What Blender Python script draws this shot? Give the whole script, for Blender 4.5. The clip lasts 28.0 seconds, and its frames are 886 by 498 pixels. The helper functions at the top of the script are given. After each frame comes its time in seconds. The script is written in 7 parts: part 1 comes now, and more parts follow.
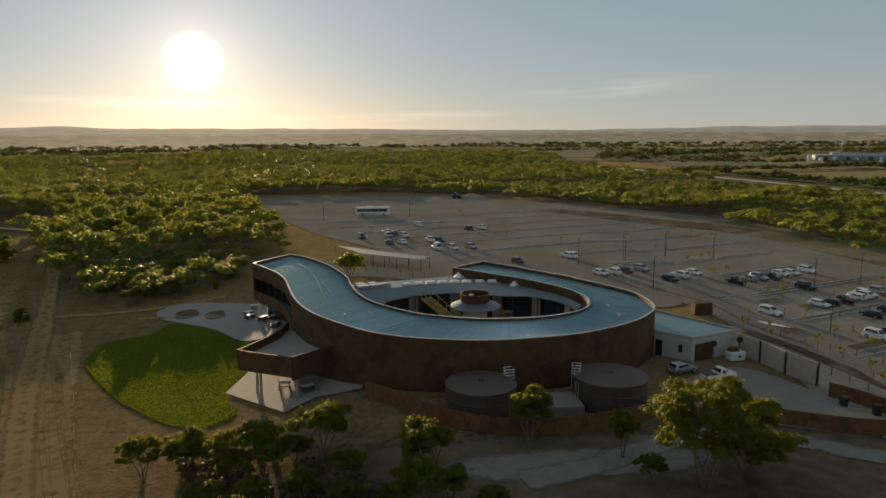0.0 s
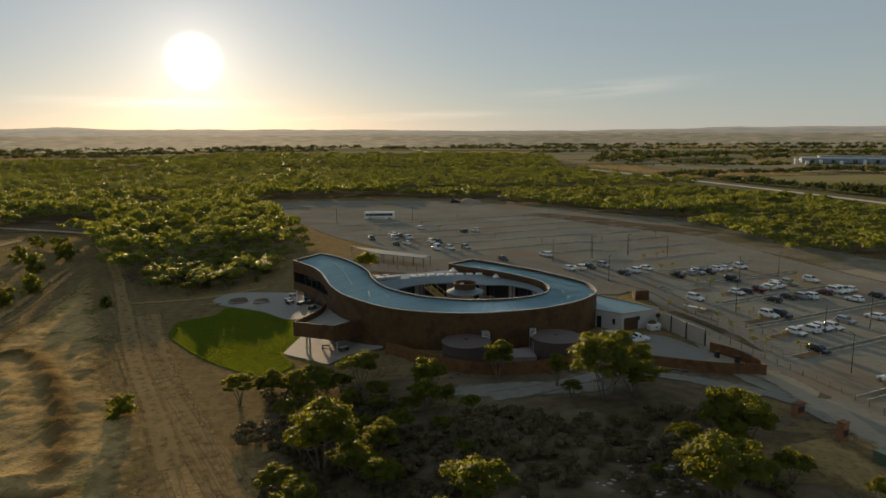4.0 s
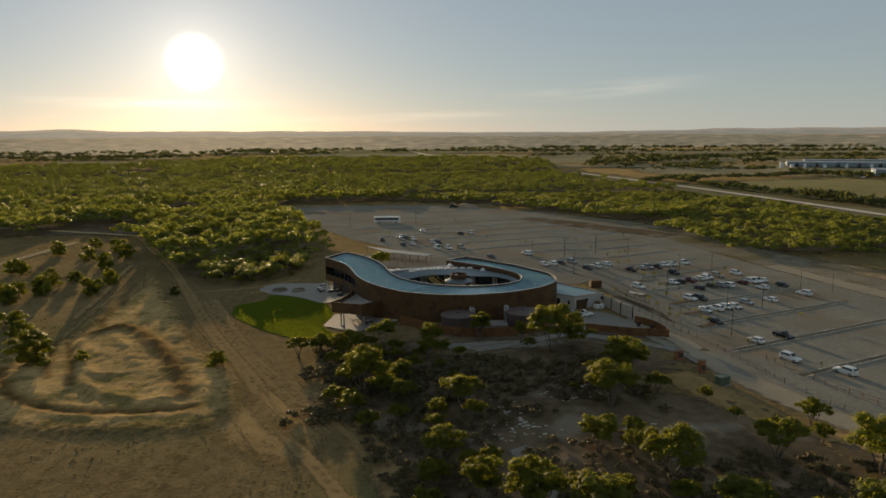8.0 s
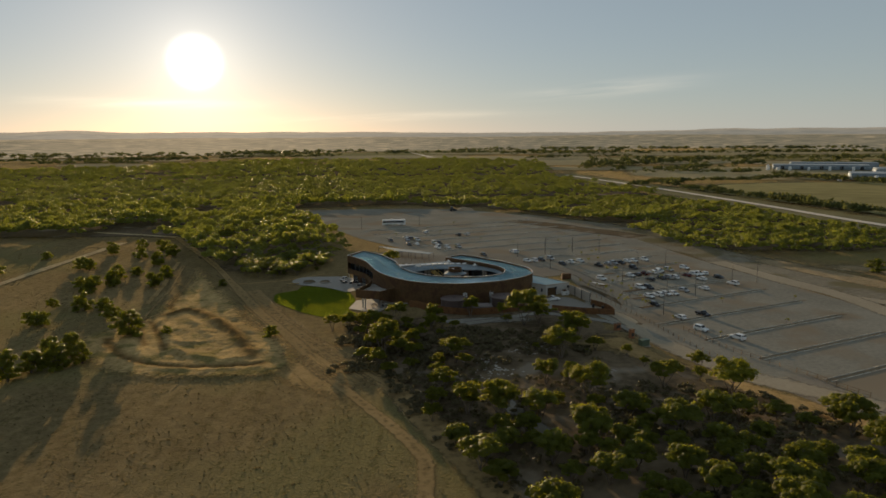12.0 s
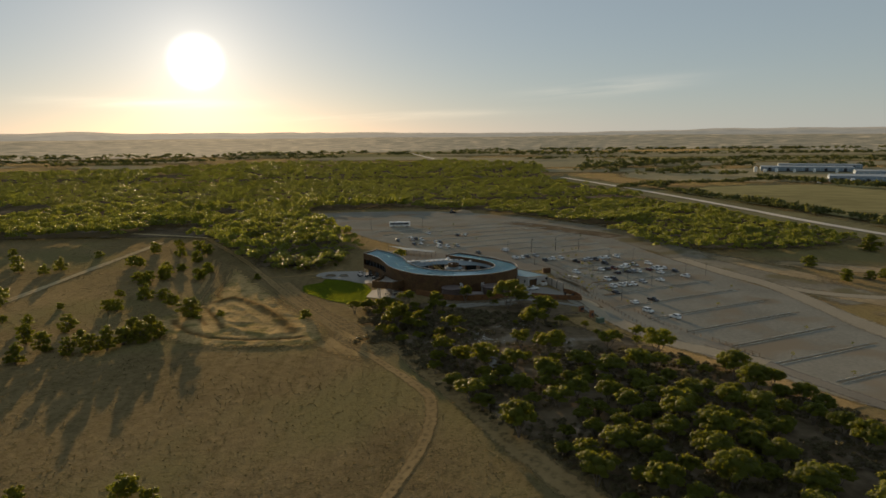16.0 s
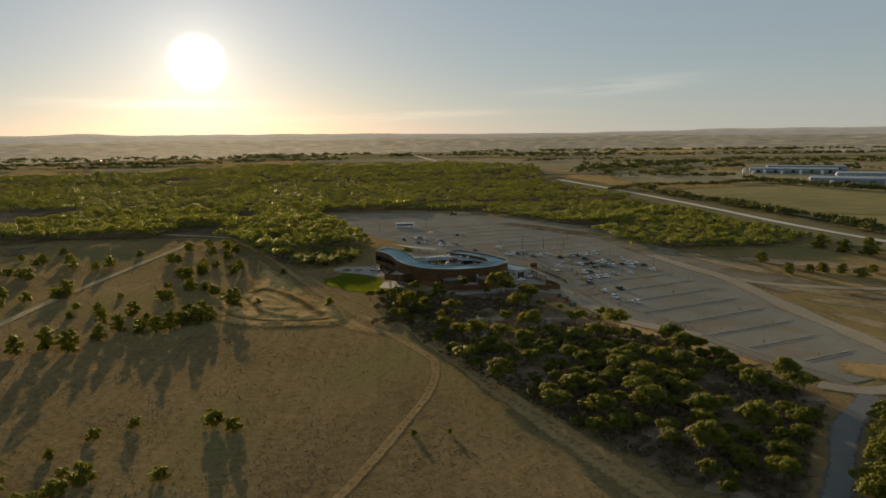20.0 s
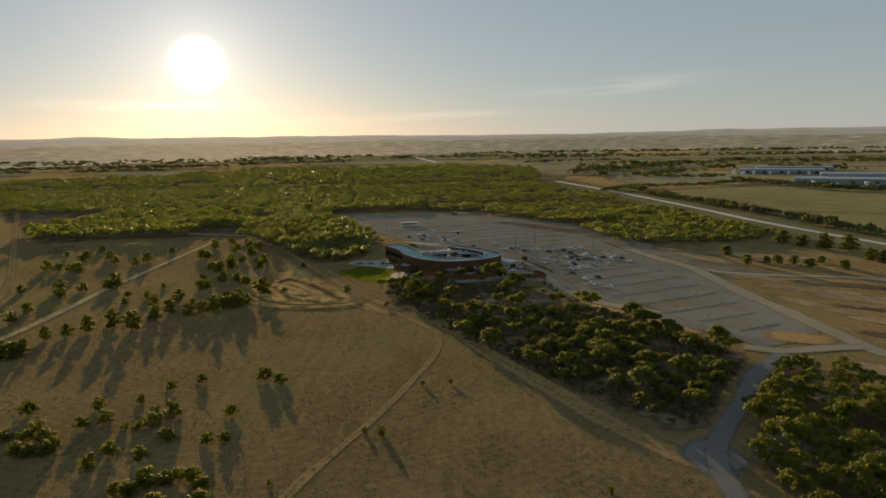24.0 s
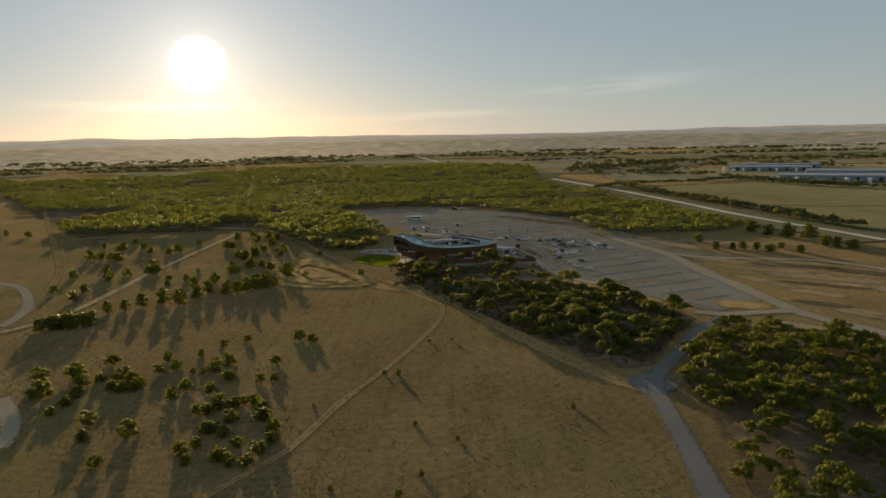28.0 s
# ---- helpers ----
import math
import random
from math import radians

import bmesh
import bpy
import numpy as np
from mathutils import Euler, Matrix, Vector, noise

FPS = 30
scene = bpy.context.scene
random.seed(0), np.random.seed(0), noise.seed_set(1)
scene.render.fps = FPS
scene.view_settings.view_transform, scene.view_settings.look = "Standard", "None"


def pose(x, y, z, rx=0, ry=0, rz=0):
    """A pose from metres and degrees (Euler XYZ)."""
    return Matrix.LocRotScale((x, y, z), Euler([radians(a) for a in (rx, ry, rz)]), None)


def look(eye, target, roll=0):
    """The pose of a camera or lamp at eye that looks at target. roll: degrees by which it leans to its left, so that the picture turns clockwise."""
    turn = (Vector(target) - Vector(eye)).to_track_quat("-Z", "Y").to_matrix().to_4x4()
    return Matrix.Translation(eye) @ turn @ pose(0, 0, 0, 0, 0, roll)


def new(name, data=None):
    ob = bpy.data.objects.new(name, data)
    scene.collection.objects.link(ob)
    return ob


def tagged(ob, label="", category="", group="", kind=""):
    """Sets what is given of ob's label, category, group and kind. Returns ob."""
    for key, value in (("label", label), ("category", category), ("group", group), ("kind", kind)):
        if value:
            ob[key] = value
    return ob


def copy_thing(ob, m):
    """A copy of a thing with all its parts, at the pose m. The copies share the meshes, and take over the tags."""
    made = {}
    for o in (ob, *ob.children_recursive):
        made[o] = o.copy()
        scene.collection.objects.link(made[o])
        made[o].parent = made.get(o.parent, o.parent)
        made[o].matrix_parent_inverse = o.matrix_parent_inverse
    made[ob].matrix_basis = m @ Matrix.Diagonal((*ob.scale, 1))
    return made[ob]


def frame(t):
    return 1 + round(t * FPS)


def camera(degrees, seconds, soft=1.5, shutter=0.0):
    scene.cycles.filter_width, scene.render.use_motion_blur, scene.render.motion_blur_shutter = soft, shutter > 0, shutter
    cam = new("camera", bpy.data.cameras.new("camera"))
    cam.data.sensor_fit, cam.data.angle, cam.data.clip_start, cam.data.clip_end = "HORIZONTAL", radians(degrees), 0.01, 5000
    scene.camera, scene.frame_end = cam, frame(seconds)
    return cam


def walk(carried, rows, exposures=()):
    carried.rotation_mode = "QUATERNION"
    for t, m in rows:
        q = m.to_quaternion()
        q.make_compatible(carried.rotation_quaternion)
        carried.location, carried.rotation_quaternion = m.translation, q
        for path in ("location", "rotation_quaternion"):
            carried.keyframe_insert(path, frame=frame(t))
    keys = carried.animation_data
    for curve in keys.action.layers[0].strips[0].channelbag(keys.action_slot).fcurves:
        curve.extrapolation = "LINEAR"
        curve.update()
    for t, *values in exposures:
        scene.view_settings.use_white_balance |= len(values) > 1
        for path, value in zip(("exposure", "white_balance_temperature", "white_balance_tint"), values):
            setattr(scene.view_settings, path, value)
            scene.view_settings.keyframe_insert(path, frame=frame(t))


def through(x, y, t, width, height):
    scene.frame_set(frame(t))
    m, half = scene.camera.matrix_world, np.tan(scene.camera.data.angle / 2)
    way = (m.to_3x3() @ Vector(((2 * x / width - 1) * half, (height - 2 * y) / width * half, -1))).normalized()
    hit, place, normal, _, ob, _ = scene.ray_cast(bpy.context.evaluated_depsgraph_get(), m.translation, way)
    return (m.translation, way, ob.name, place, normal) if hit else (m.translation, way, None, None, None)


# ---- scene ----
cam = camera(65.5, 28.0, soft=1.6)
# seconds, x, y, z, yaw, pitch, roll of the aircraft's camera
FLIGHT = [
    (0, -2.921, -22.336, 28.7, 0.63, -9.413, -0.275),
    (1, -2.738, -28.847, 29.847, 0.626, -9.436, -0.282),
    (2, -2.545, -36.598, 31.158, 0.625, -9.44, -0.29),
    (3, -2.343, -45.275, 32.588, 0.627, -9.432, -0.298),
    (4.5, -2.026, -59.496, 34.886, 0.637, -9.412, -0.312),
    (6, -1.694, -74.654, 37.307, 0.652, -9.393, -0.33),
    (7.5, -1.353, -90.37, 39.816, 0.673, -9.382, -0.351),
    (9, -1.007, -106.419, 42.395, 0.7, -9.384, -0.375),
    (10.5, -0.66, -122.683, 45.035, 0.73, -9.398, -0.405),
    (12, -0.316, -139.099, 47.721, 0.764, -9.422, -0.439),
    (13.5, 0.02, -155.626, 50.433, 0.801, -9.45, -0.479),
    (15, 0.344, -172.229, 53.132, 0.84, -9.476, -0.525),
    (16.5, 0.651, -188.858, 55.768, 0.881, -9.496, -0.578),
    (18, 0.939, -205.449, 58.272, 0.923, -9.504, -0.637),
    (19.5, 1.201, -221.933, 60.569, 0.965, -9.498, -0.705),
    (21, 1.435, -238.253, 62.577, 1.007, -9.478, -0.781),
    (22, 1.573, -249.032, 63.717, 1.034, -9.459, -0.836),
    (23, 1.694, -259.743, 64.675, 1.061, -9.438, -0.896),
    (24, 1.798, -270.422, 65.439, 1.087, -9.417, -0.96),
    (25, 1.884, -281.134, 66.002, 1.112, -9.403, -1.028),
    (26, 1.949, -291.981, 66.366, 1.136, -9.401, -1.101),
    (27, 1.994, -303.114, 66.549, 1.159, -9.418, -1.178),
    (28, 2.016, -314.736, 66.581, 1.18, -9.464, -1.261),
]
walk(cam, [(t, pose(x, y, z, 0, 0, yaw) @ pose(0, 0, 0, 90 + pitch, 0, 0) @ pose(0, 0, 0, 0, 0, roll)) for t, x, y, z, yaw, pitch, roll in FLIGHT])

# ---- light ----
SUN_AZ, SUN_EL = radians(-19.9), radians(5.6)
SUN_DIR = Vector((math.sin(SUN_AZ) * math.cos(SUN_EL), math.cos(SUN_AZ) * math.cos(SUN_EL), math.sin(SUN_EL)))
scene.view_settings.exposure = 0.12

world = bpy.data.worlds.new("evening_sky")
scene.world = world
world.use_nodes = True
wn, wl = world.node_tree.nodes, world.node_tree.links
wn.clear()


def wnode(kind, **values):
    n = wn.new(kind)
    for k, v in values.items():
        n.inputs[k].default_value = v
    return n


def wmath(op, a, b=None, c=None):
    n = wn.new("ShaderNodeMath")
    n.operation = op
    for i, v in enumerate((a, b, c)):
        if v is None:
            continue
        if isinstance(v, (int, float)):
            n.inputs[i].default_value = v
        else:
            wl.new(v, n.inputs[i])
    return n.outputs[0]


sky = wn.new("ShaderNodeTexSky")
sky.sky_type = "NISHITA"
sky.sun_disc = False
sky.sun_elevation, sky.sun_rotation = SUN_EL, SUN_AZ
sky.altitude, sky.air_density, sky.dust_density, sky.ozone_density = 100, 1.0, 0.5, 3.0
way = wn.new("ShaderNodeTexCoord")
unit = wn.new("ShaderNodeVectorMath")
unit.operation = "NORMALIZE"
wl.new(way.outputs["Generated"], unit.inputs[0])
toward = wn.new("ShaderNodeVectorMath")
toward.operation = "DOT_PRODUCT"
wl.new(unit.outputs[0], toward.inputs[0])
toward.inputs[1].default_value = SUN_DIR
angle = wmath("MULTIPLY", wmath("ARCCOSINE", wmath("MINIMUM", toward.outputs["Value"], 0.999999)), 57.29578)
disc = wmath("MULTIPLY", wmath("SUBTRACT", 1.0, wmath("SMOOTH_MIN", wmath("MULTIPLY", angle, 1 / 2.0), 1.0, 0.3)), 4.0)
disc = wmath("MAXIMUM", disc, 0.0)
near_glow = wmath("MULTIPLY", wmath("EXPONENT", wmath("MULTIPLY", angle, -1 / 2.4)), 0.52)
wide_glow = wmath("MULTIPLY", wmath("EXPONENT", wmath("MULTIPLY", angle, -1 / 13.0)), 0.130)
# thin streaks of cirrus low over the horizon
CLOUD_EL = (3.5, 2.5, 1.4)
parts = wn.new("ShaderNodeSeparateXYZ")
wl.new(unit.outputs[0], parts.inputs[0])
stretch = wn.new("ShaderNodeCombineXYZ")
azim = wmath("ARCTAN2", parts.outputs[0], parts.outputs[1])
wl.new(wmath("MULTIPLY", azim, 4.0), stretch.inputs[0])
wl.new(wmath("ADD", wmath("MULTIPLY", parts.outputs[2], 55.0), wmath("MULTIPLY", azim, -3.0)), stretch.inputs[1])
cirrus = wnode("ShaderNodeTexNoise", Scale=1.0, Detail=5.0, Roughness=0.55)
wl.new(stretch.outputs[0], cirrus.inputs["Vector"])
streak = wmath("MAXIMUM", wmath("MULTIPLY", wmath("SUBTRACT", cirrus.outputs["Fac"], 0.40), 2.6), 0.0)


def bank(az, el, wide, deep, lean):
    """A soft-edged stretch of sky, in degrees, that leans up to the right."""
    u = wmath("DIVIDE", wmath("SUBTRACT", azim, radians(az)), radians(wide))
    v = wmath("DIVIDE", wmath("SUBTRACT", wmath("SUBTRACT", parts.outputs[2], math.sin(radians(el))), wmath("MULTIPLY", wmath("SUBTRACT", azim, radians(az)), lean)), radians(deep))
    return wmath("EXPONENT", wmath("MULTIPLY", wmath("ADD", wmath("MULTIPLY", u, u), wmath("MULTIPLY", v, v)), -1.0))


cover = wmath("ADD", wmath("ADD", bank(12.5, CLOUD_EL[0], 5.0, 0.5, 0.07), bank(-25.0, CLOUD_EL[1], 6.0, 0.35, -0.02)), wmath("ADD", bank(-6.0, CLOUD_EL[2], 9.0, 0.3, 0.03), bank(-19.0, CLOUD_EL[1], 4.0, 0.3, 0.0)))
cloud = wmath("MULTIPLY", wmath("MULTIPLY", streak, cover), 0.36)
# evening haze: an even veil, warmer towards the horizon
low_air = wmath("MULTIPLY", wmath("EXPONENT", wmath("MULTIPLY", wmath("ABSOLUTE", parts.outputs[2]), -14.0)), 0.085)
sky_bg = wnode("ShaderNodeBackground", Strength=0.048)
tint = wn.new("ShaderNodeMix")
tint.data_type, tint.blend_type = "RGBA", "MULTIPLY"
tint.inputs["Factor"].default_value = 1.0
wl.new(sky.outputs[0], tint.inputs["A"])
tint.inputs["B"].default_value = (0.54, 0.55, 0.66, 1)
wl.new(tint.outputs["Result"], sky_bg.inputs["Color"])


def glow(value, color):
    bg = wnode("ShaderNodeBackground", Color=(*color, 1))
    wl.new(value, bg.inputs["Strength"])
    return bg.outputs[0]


def both(a, b):
    n = wn.new("ShaderNodeAddShader")
    wl.new(a, n.inputs[0])
    wl.new(b, n.inputs[1])
    return n.outputs[0]


total = both(sky_bg.outputs[0], glow(disc, (1.0, 0.97, 0.9)))
total = both(total, glow(near_glow, (1.0, 0.88, 0.70)))
total = both(total, glow(wide_glow, (1.0, 0.84, 0.72)))
total = both(total, glow(low_air, (1.0, 0.77, 0.56)))
veil = wmath("ADD", wmath("MULTIPLY", wmath("EXPONENT", wmath("MULTIPLY", wmath("ABSOLUTE", parts.outputs[2]), -1.2)), 0.16), 0.135)
total = both(total, glow(veil, (0.82, 0.95, 0.96)))
total = both(total, glow(cloud, (1.0, 0.75, 0.5)))
out = wn.new("ShaderNodeOutputWorld")
wl.new(total, out.inputs["Surface"])

sun = new("sun", bpy.data.lights.new("sun", "SUN"))
sun.data.energy, sun.data.angle, sun.data.color = 5.0, radians(0.6), (1.0, 0.72, 0.42)
sun.matrix_world = look((0, 0, 0), -SUN_DIR)

# ---- materials ----


def shader(name, color, rough=0.8, metal=0.0, fine=2.0, coarse=0.15, vary=0.25, bump=0.0, spots=None, per="", sheen=0.0, spec=0.4):
    """A surface with grain at two scales; spots: (colour, scale, share) of stains; per: "object" or "island" for chance shifts."""
    m = bpy.data.materials.new(name)
    m.use_nodes = True
    n, l = m.node_tree.nodes, m.node_tree.links
    b = n["Principled BSDF"]
    b.inputs["Roughness"].default_value, b.inputs["Metallic"].default_value = rough, metal
    b.inputs["Specular IOR Level"].default_value = spec
    b.inputs["Sheen Weight"].default_value, b.inputs["Sheen Roughness"].default_value = sheen, 0.35
    b.inputs["Sheen Tint"].default_value = (1.0, 0.76, 0.36, 1)
    at = n.new("ShaderNodeTexCoord").outputs["Object"]
    if per != "object":
        at = n.new("ShaderNodeNewGeometry").outputs["Position"]
    small, large = n.new("ShaderNodeTexNoise"), n.new("ShaderNodeTexNoise")
    for t, s in ((small, fine), (large, coarse)):
        t.inputs["Scale"].default_value, t.inputs["Detail"].default_value = s, 6.0
        l.new(at, t.inputs["Vector"])
    mix = n.new("ShaderNodeMath")
    mix.operation = "MULTIPLY_ADD"
    l.new(small.outputs["Fac"], mix.inputs[0])
    mix.inputs[1].default_value = 0.5
    half = n.new("ShaderNodeMath")
    half.operation = "MULTIPLY"
    half.inputs[1].default_value = 0.5
    l.new(large.outputs["Fac"], half.inputs[0])
    l.new(half.outputs[0], mix.inputs[2])
    value = mix.outputs[0]
    if per:
        chance = n.new("ShaderNodeObjectInfo").outputs["Random"] if per == "object" else n.new("ShaderNodeNewGeometry").outputs["Random Per Island"]
        more = n.new("ShaderNodeMath")
        more.operation = "MULTIPLY_ADD"
        l.new(chance, more.inputs[0])
        more.inputs[1].default_value = 0.3
        less = n.new("ShaderNodeMath")
        less.operation = "SUBTRACT"
        l.new(value, less.inputs[0])
        less.inputs[1].default_value = 0.15
        l.new(less.outputs[0], more.inputs[2])
        value = more.outputs[0]
    ramp = n.new("ShaderNodeValToRGB")
    ramp.color_ramp.elements[0].position, ramp.color_ramp.elements[1].position = 0.32, 0.68
    ramp.color_ramp.elements[0].color = (*(c * (1 - vary) for c in color), 1)
    ramp.color_ramp.elements[1].color = (*(min(1.0, c * (1 + vary)) for c in color), 1)
    l.new(value, ramp.inputs[0])
    surface = ramp.outputs[0]
    if spots:
        tint, scale, share = spots
        stain = n.new("ShaderNodeTexNoise")
        stain.inputs["Scale"].default_value, stain.inputs["Detail"].default_value = scale, 5.0
        l.new(at, stain.inputs["Vector"])
        cut = n.new("ShaderNodeMapRange")
        cut.inputs["From Min"].default_value, cut.inputs["From Max"].default_value = 0.62 - share * 0.3, 0.72 - share * 0.3
        l.new(stain.outputs["Fac"], cut.inputs["Value"])
        lay = n.new("ShaderNodeMix")
        lay.data_type = "RGBA"
        l.new(cut.outputs[0], lay.inputs["Factor"])
        l.new(surface, lay.inputs["A"])
        lay.inputs["B"].default_value = (*tint, 1)
        surface = lay.outputs["Result"]
    l.new(surface, b.inputs["Base Color"])
    if bump:
        relief = n.new("ShaderNodeBump")
        relief.inputs["Strength"].default_value, relief.inputs["Distance"].default_value = 0.6, bump
        l.new(small.outputs["Fac"], relief.inputs["Height"])
        l.new(relief.outputs[0], b.inputs["Normal"])
    return m


def leafy(name, color, through, share=0.4, gloss=0.05, grain=0.0, porous=0.0):
    """Leaves that let part of the light through; porous: the share of small gaps between them, grain: how many to the metre."""
    m = shader(name, color, 0.55, fine=1.2, coarse=0.06, vary=0.4, per="island", spec=gloss)
    n, l = m.node_tree.nodes, m.node_tree.links
    thin = n.new("ShaderNodeBsdfTranslucent")
    thin.inputs["Color"].default_value = (*through, 1)
    mix = n.new("ShaderNodeMixShader")
    mix.inputs[0].default_value = share
    l.new(n["Principled BSDF"].outputs[0], mix.inputs[1])
    l.new(thin.outputs[0], mix.inputs[2])
    surface = mix.outputs[0]
    if porous:
        holes = n.new("ShaderNodeTexNoise")
        holes.inputs["Scale"].default_value, holes.inputs["Detail"].default_value = grain, 2.0
        l.new(n.new("ShaderNodeNewGeometry").outputs["Position"], holes.inputs["Vector"])
        gap = n.new("ShaderNodeMath")
        gap.operation = "LESS_THAN"
        l.new(holes.outputs["Fac"], gap.inputs[0])
        gap.inputs[1].default_value = 0.5 + (porous - 0.5) * 0.28
        open_air = n.new("ShaderNodeMixShader")
        l.new(gap.outputs[0], open_air.inputs[0])
        l.new(surface, open_air.inputs[1])
        l.new(n.new("ShaderNodeBsdfTransparent").outputs[0], open_air.inputs[2])
        surface = open_air.outputs[0]
    l.new(surface, n["Material Output"].inputs["Surface"])
    return m


def worn_edge(m):
    """Lets a track's surface thin out towards its ragged edges, by the mesh's own "cover" values."""
    n, l = m.node_tree.nodes, m.node_tree.links
    cover = n.new("ShaderNodeAttribute")
    cover.attribute_name = "cover"
    ragged = n.new("ShaderNodeTexNoise")
    ragged.inputs["Scale"].default_value, ragged.inputs["Detail"].default_value = 0.8, 8.0
    l.new(n.new("ShaderNodeNewGeometry").outputs["Position"], ragged.inputs["Vector"])
    add = n.new("ShaderNodeMath")
    add.operation = "ADD"
    l.new(cover.outputs["Fac"], add.inputs[0])
    l.new(ragged.outputs["Fac"], add.inputs[1])
    cut = n.new("ShaderNodeMapRange")
    cut.inputs["From Min"].default_value, cut.inputs["From Max"].default_value = 0.72, 1.3
    l.new(add.outputs[0], cut.inputs["Value"])
    bare = n.new("ShaderNodeBsdfTransparent")
    mix = n.new("ShaderNodeMixShader")
    l.new(cut.outputs[0], mix.inputs[0])
    l.new(bare.outputs[0], mix.inputs[1])
    l.new(n["Principled BSDF"].outputs[0], mix.inputs[2])
    l.new(mix.outputs[0], n["Material Output"].inputs["Surface"])
    return m


def ploughed(m, turn, spacing, depth, strength, tint=(0.66, 0.68, 0.6)):
    """Adds the shallow, broken rows left by machines to a soil, and its clods."""
    n, l = m.node_tree.nodes, m.node_tree.links
    b = n["Principled BSDF"]
    place = n.new("ShaderNodeMapping")
    place.inputs["Rotation"].default_value = (0, 0, turn)
    place.inputs["Scale"].default_value = (1 / spacing, 0.035, 1)
    l.new(n.new("ShaderNodeNewGeometry").outputs["Position"], place.inputs["Vector"])
    rows = n.new("ShaderNodeTexNoise")
    rows.inputs["Scale"].default_value, rows.inputs["Detail"].default_value, rows.inputs["Distortion"].default_value = 0.6, 5.0, 0.15
    l.new(place.outputs[0], rows.inputs["Vector"])
    clods = n.new("ShaderNodeTexNoise")
    clods.inputs["Scale"].default_value, clods.inputs["Detail"].default_value = 2.4, 8.0
    l.new(n.new("ShaderNodeNewGeometry").outputs["Position"], clods.inputs["Vector"])
    total = n.new("ShaderNodeMath")
    total.operation = "MULTIPLY_ADD"
    l.new(rows.outputs["Fac"], total.inputs[0])
    total.inputs[1].default_value = 0.6
    l.new(clods.outputs["Fac"], total.inputs[2])
    # grass standing in the rows and in small clumps
    tufts = n.new("ShaderNodeTexNoise")
    tufts.inputs["Scale"].default_value, tufts.inputs["Detail"].default_value, tufts.inputs["Roughness"].default_value = 1.3, 8.0, 0.68
    l.new(n.new("ShaderNodeNewGeometry").outputs["Position"], tufts.inputs["Vector"])
    both_ways = n.new("ShaderNodeMath")
    both_ways.operation = "MULTIPLY_ADD"
    l.new(rows.outputs["Fac"], both_ways.inputs[0])
    both_ways.inputs[1].default_value = 0.35
    l.new(tufts.outputs["Fac"], both_ways.inputs[2])
    # broken curving rows left by the mower
    shifted = n.new("ShaderNodeMapping")
    shifted.inputs["Location"].default_value = (55, 30, 0)
    l.new(n.new("ShaderNodeNewGeometry").outputs["Position"], shifted.inputs["Vector"])
    arcs = n.new("ShaderNodeTexWave")
    arcs.wave_type, arcs.rings_direction = "RINGS", "Z"
    for key, v in (("Scale", 0.1), ("Distortion", 22.0), ("Detail", 2.0), ("Detail Scale", 0.025), ("Detail Roughness", 0.4)):
        arcs.inputs[key].default_value = v
    l.new(shifted.outputs[0], arcs.inputs["Vector"])
    curved = n.new("ShaderNodeMath")
    curved.operation = "MULTIPLY_ADD"
    l.new(arcs.outputs["Fac"], curved.inputs[0])
    curved.inputs[1].default_value = 0.055
    l.new(both_ways.outputs[0], curved.inputs[2])
    grown = n.new("ShaderNodeMapRange")
    grown.inputs["From Min"].default_value, grown.inputs["From Max"].default_value = 0.69, 0.90
    l.new(curved.outputs[0], grown.inputs["Value"])
    lay = n.new("ShaderNodeMix")
    lay.data_type, lay.blend_type = "RGBA", "MULTIPLY"
    l.new(grown.outputs[0], lay.inputs["Factor"])
    l.new(b.inputs["Base Color"].links[0].from_socket, lay.inputs["A"])
    lay.inputs["B"].default_value = (*tint, 1)
    l.new(lay.outputs["Result"], b.inputs["Base Color"])
    relief = n.new("ShaderNodeBump")
    relief.inputs["Strength"].default_value, relief.inputs["Distance"].default_value = strength, depth
    l.new(total.outputs[0], relief.inputs["Height"])
    l.new(relief.outputs[0], b.inputs["Normal"])
    return m


GRASSLAND = ploughed(shader("dry_grassland", (0.206, 0.154, 0.077), 0.95, fine=0.5, coarse=0.02, vary=0.35, spots=((0.19, 0.160, 0.072), 0.012, 0.35), sheen=0.10, spec=0.0), radians(78), 1.4, 0.3, 0.8, (0.50, 0.54, 0.44))
LITTER = shader("leaf_litter", (0.145, 0.112, 0.072), 0.95, fine=0.6, coarse=0.05, vary=0.45, bump=0.15, spots=((0.24, 0.20, 0.15), 0.09, 0.2), spec=0.0)
GRAVEL = shader("car_park_gravel", (0.252, 0.238, 0.196), 0.9, fine=1.1, coarse=0.05, vary=0.24, bump=0.03, spots=((0.245, 0.205, 0.15), 0.04, 0.35), spec=0.0)
ROADBED = shader("pale_road_gravel", (0.35, 0.30, 0.22), 0.9, fine=1.2, coarse=0.05, vary=0.15, bump=0.03, spec=0.0)
GREY_GRAVEL = shader("grey_gravel", (0.235, 0.21, 0.17), 0.9, fine=1.4, coarse=0.05, vary=0.16, bump=0.02, spec=0.0)
DIRT = worn_edge(shader("bare_track_dirt", (0.315, 0.222, 0.105), 0.95, fine=0.8, coarse=0.05, vary=0.22, bump=0.08, spec=0.0))
DARK_DIRT = worn_edge(shader("shaded_path_gravel", (0.24, 0.226, 0.195), 0.95, fine=0.8, coarse=0.06, vary=0.2, bump=0.05, spec=0.0))
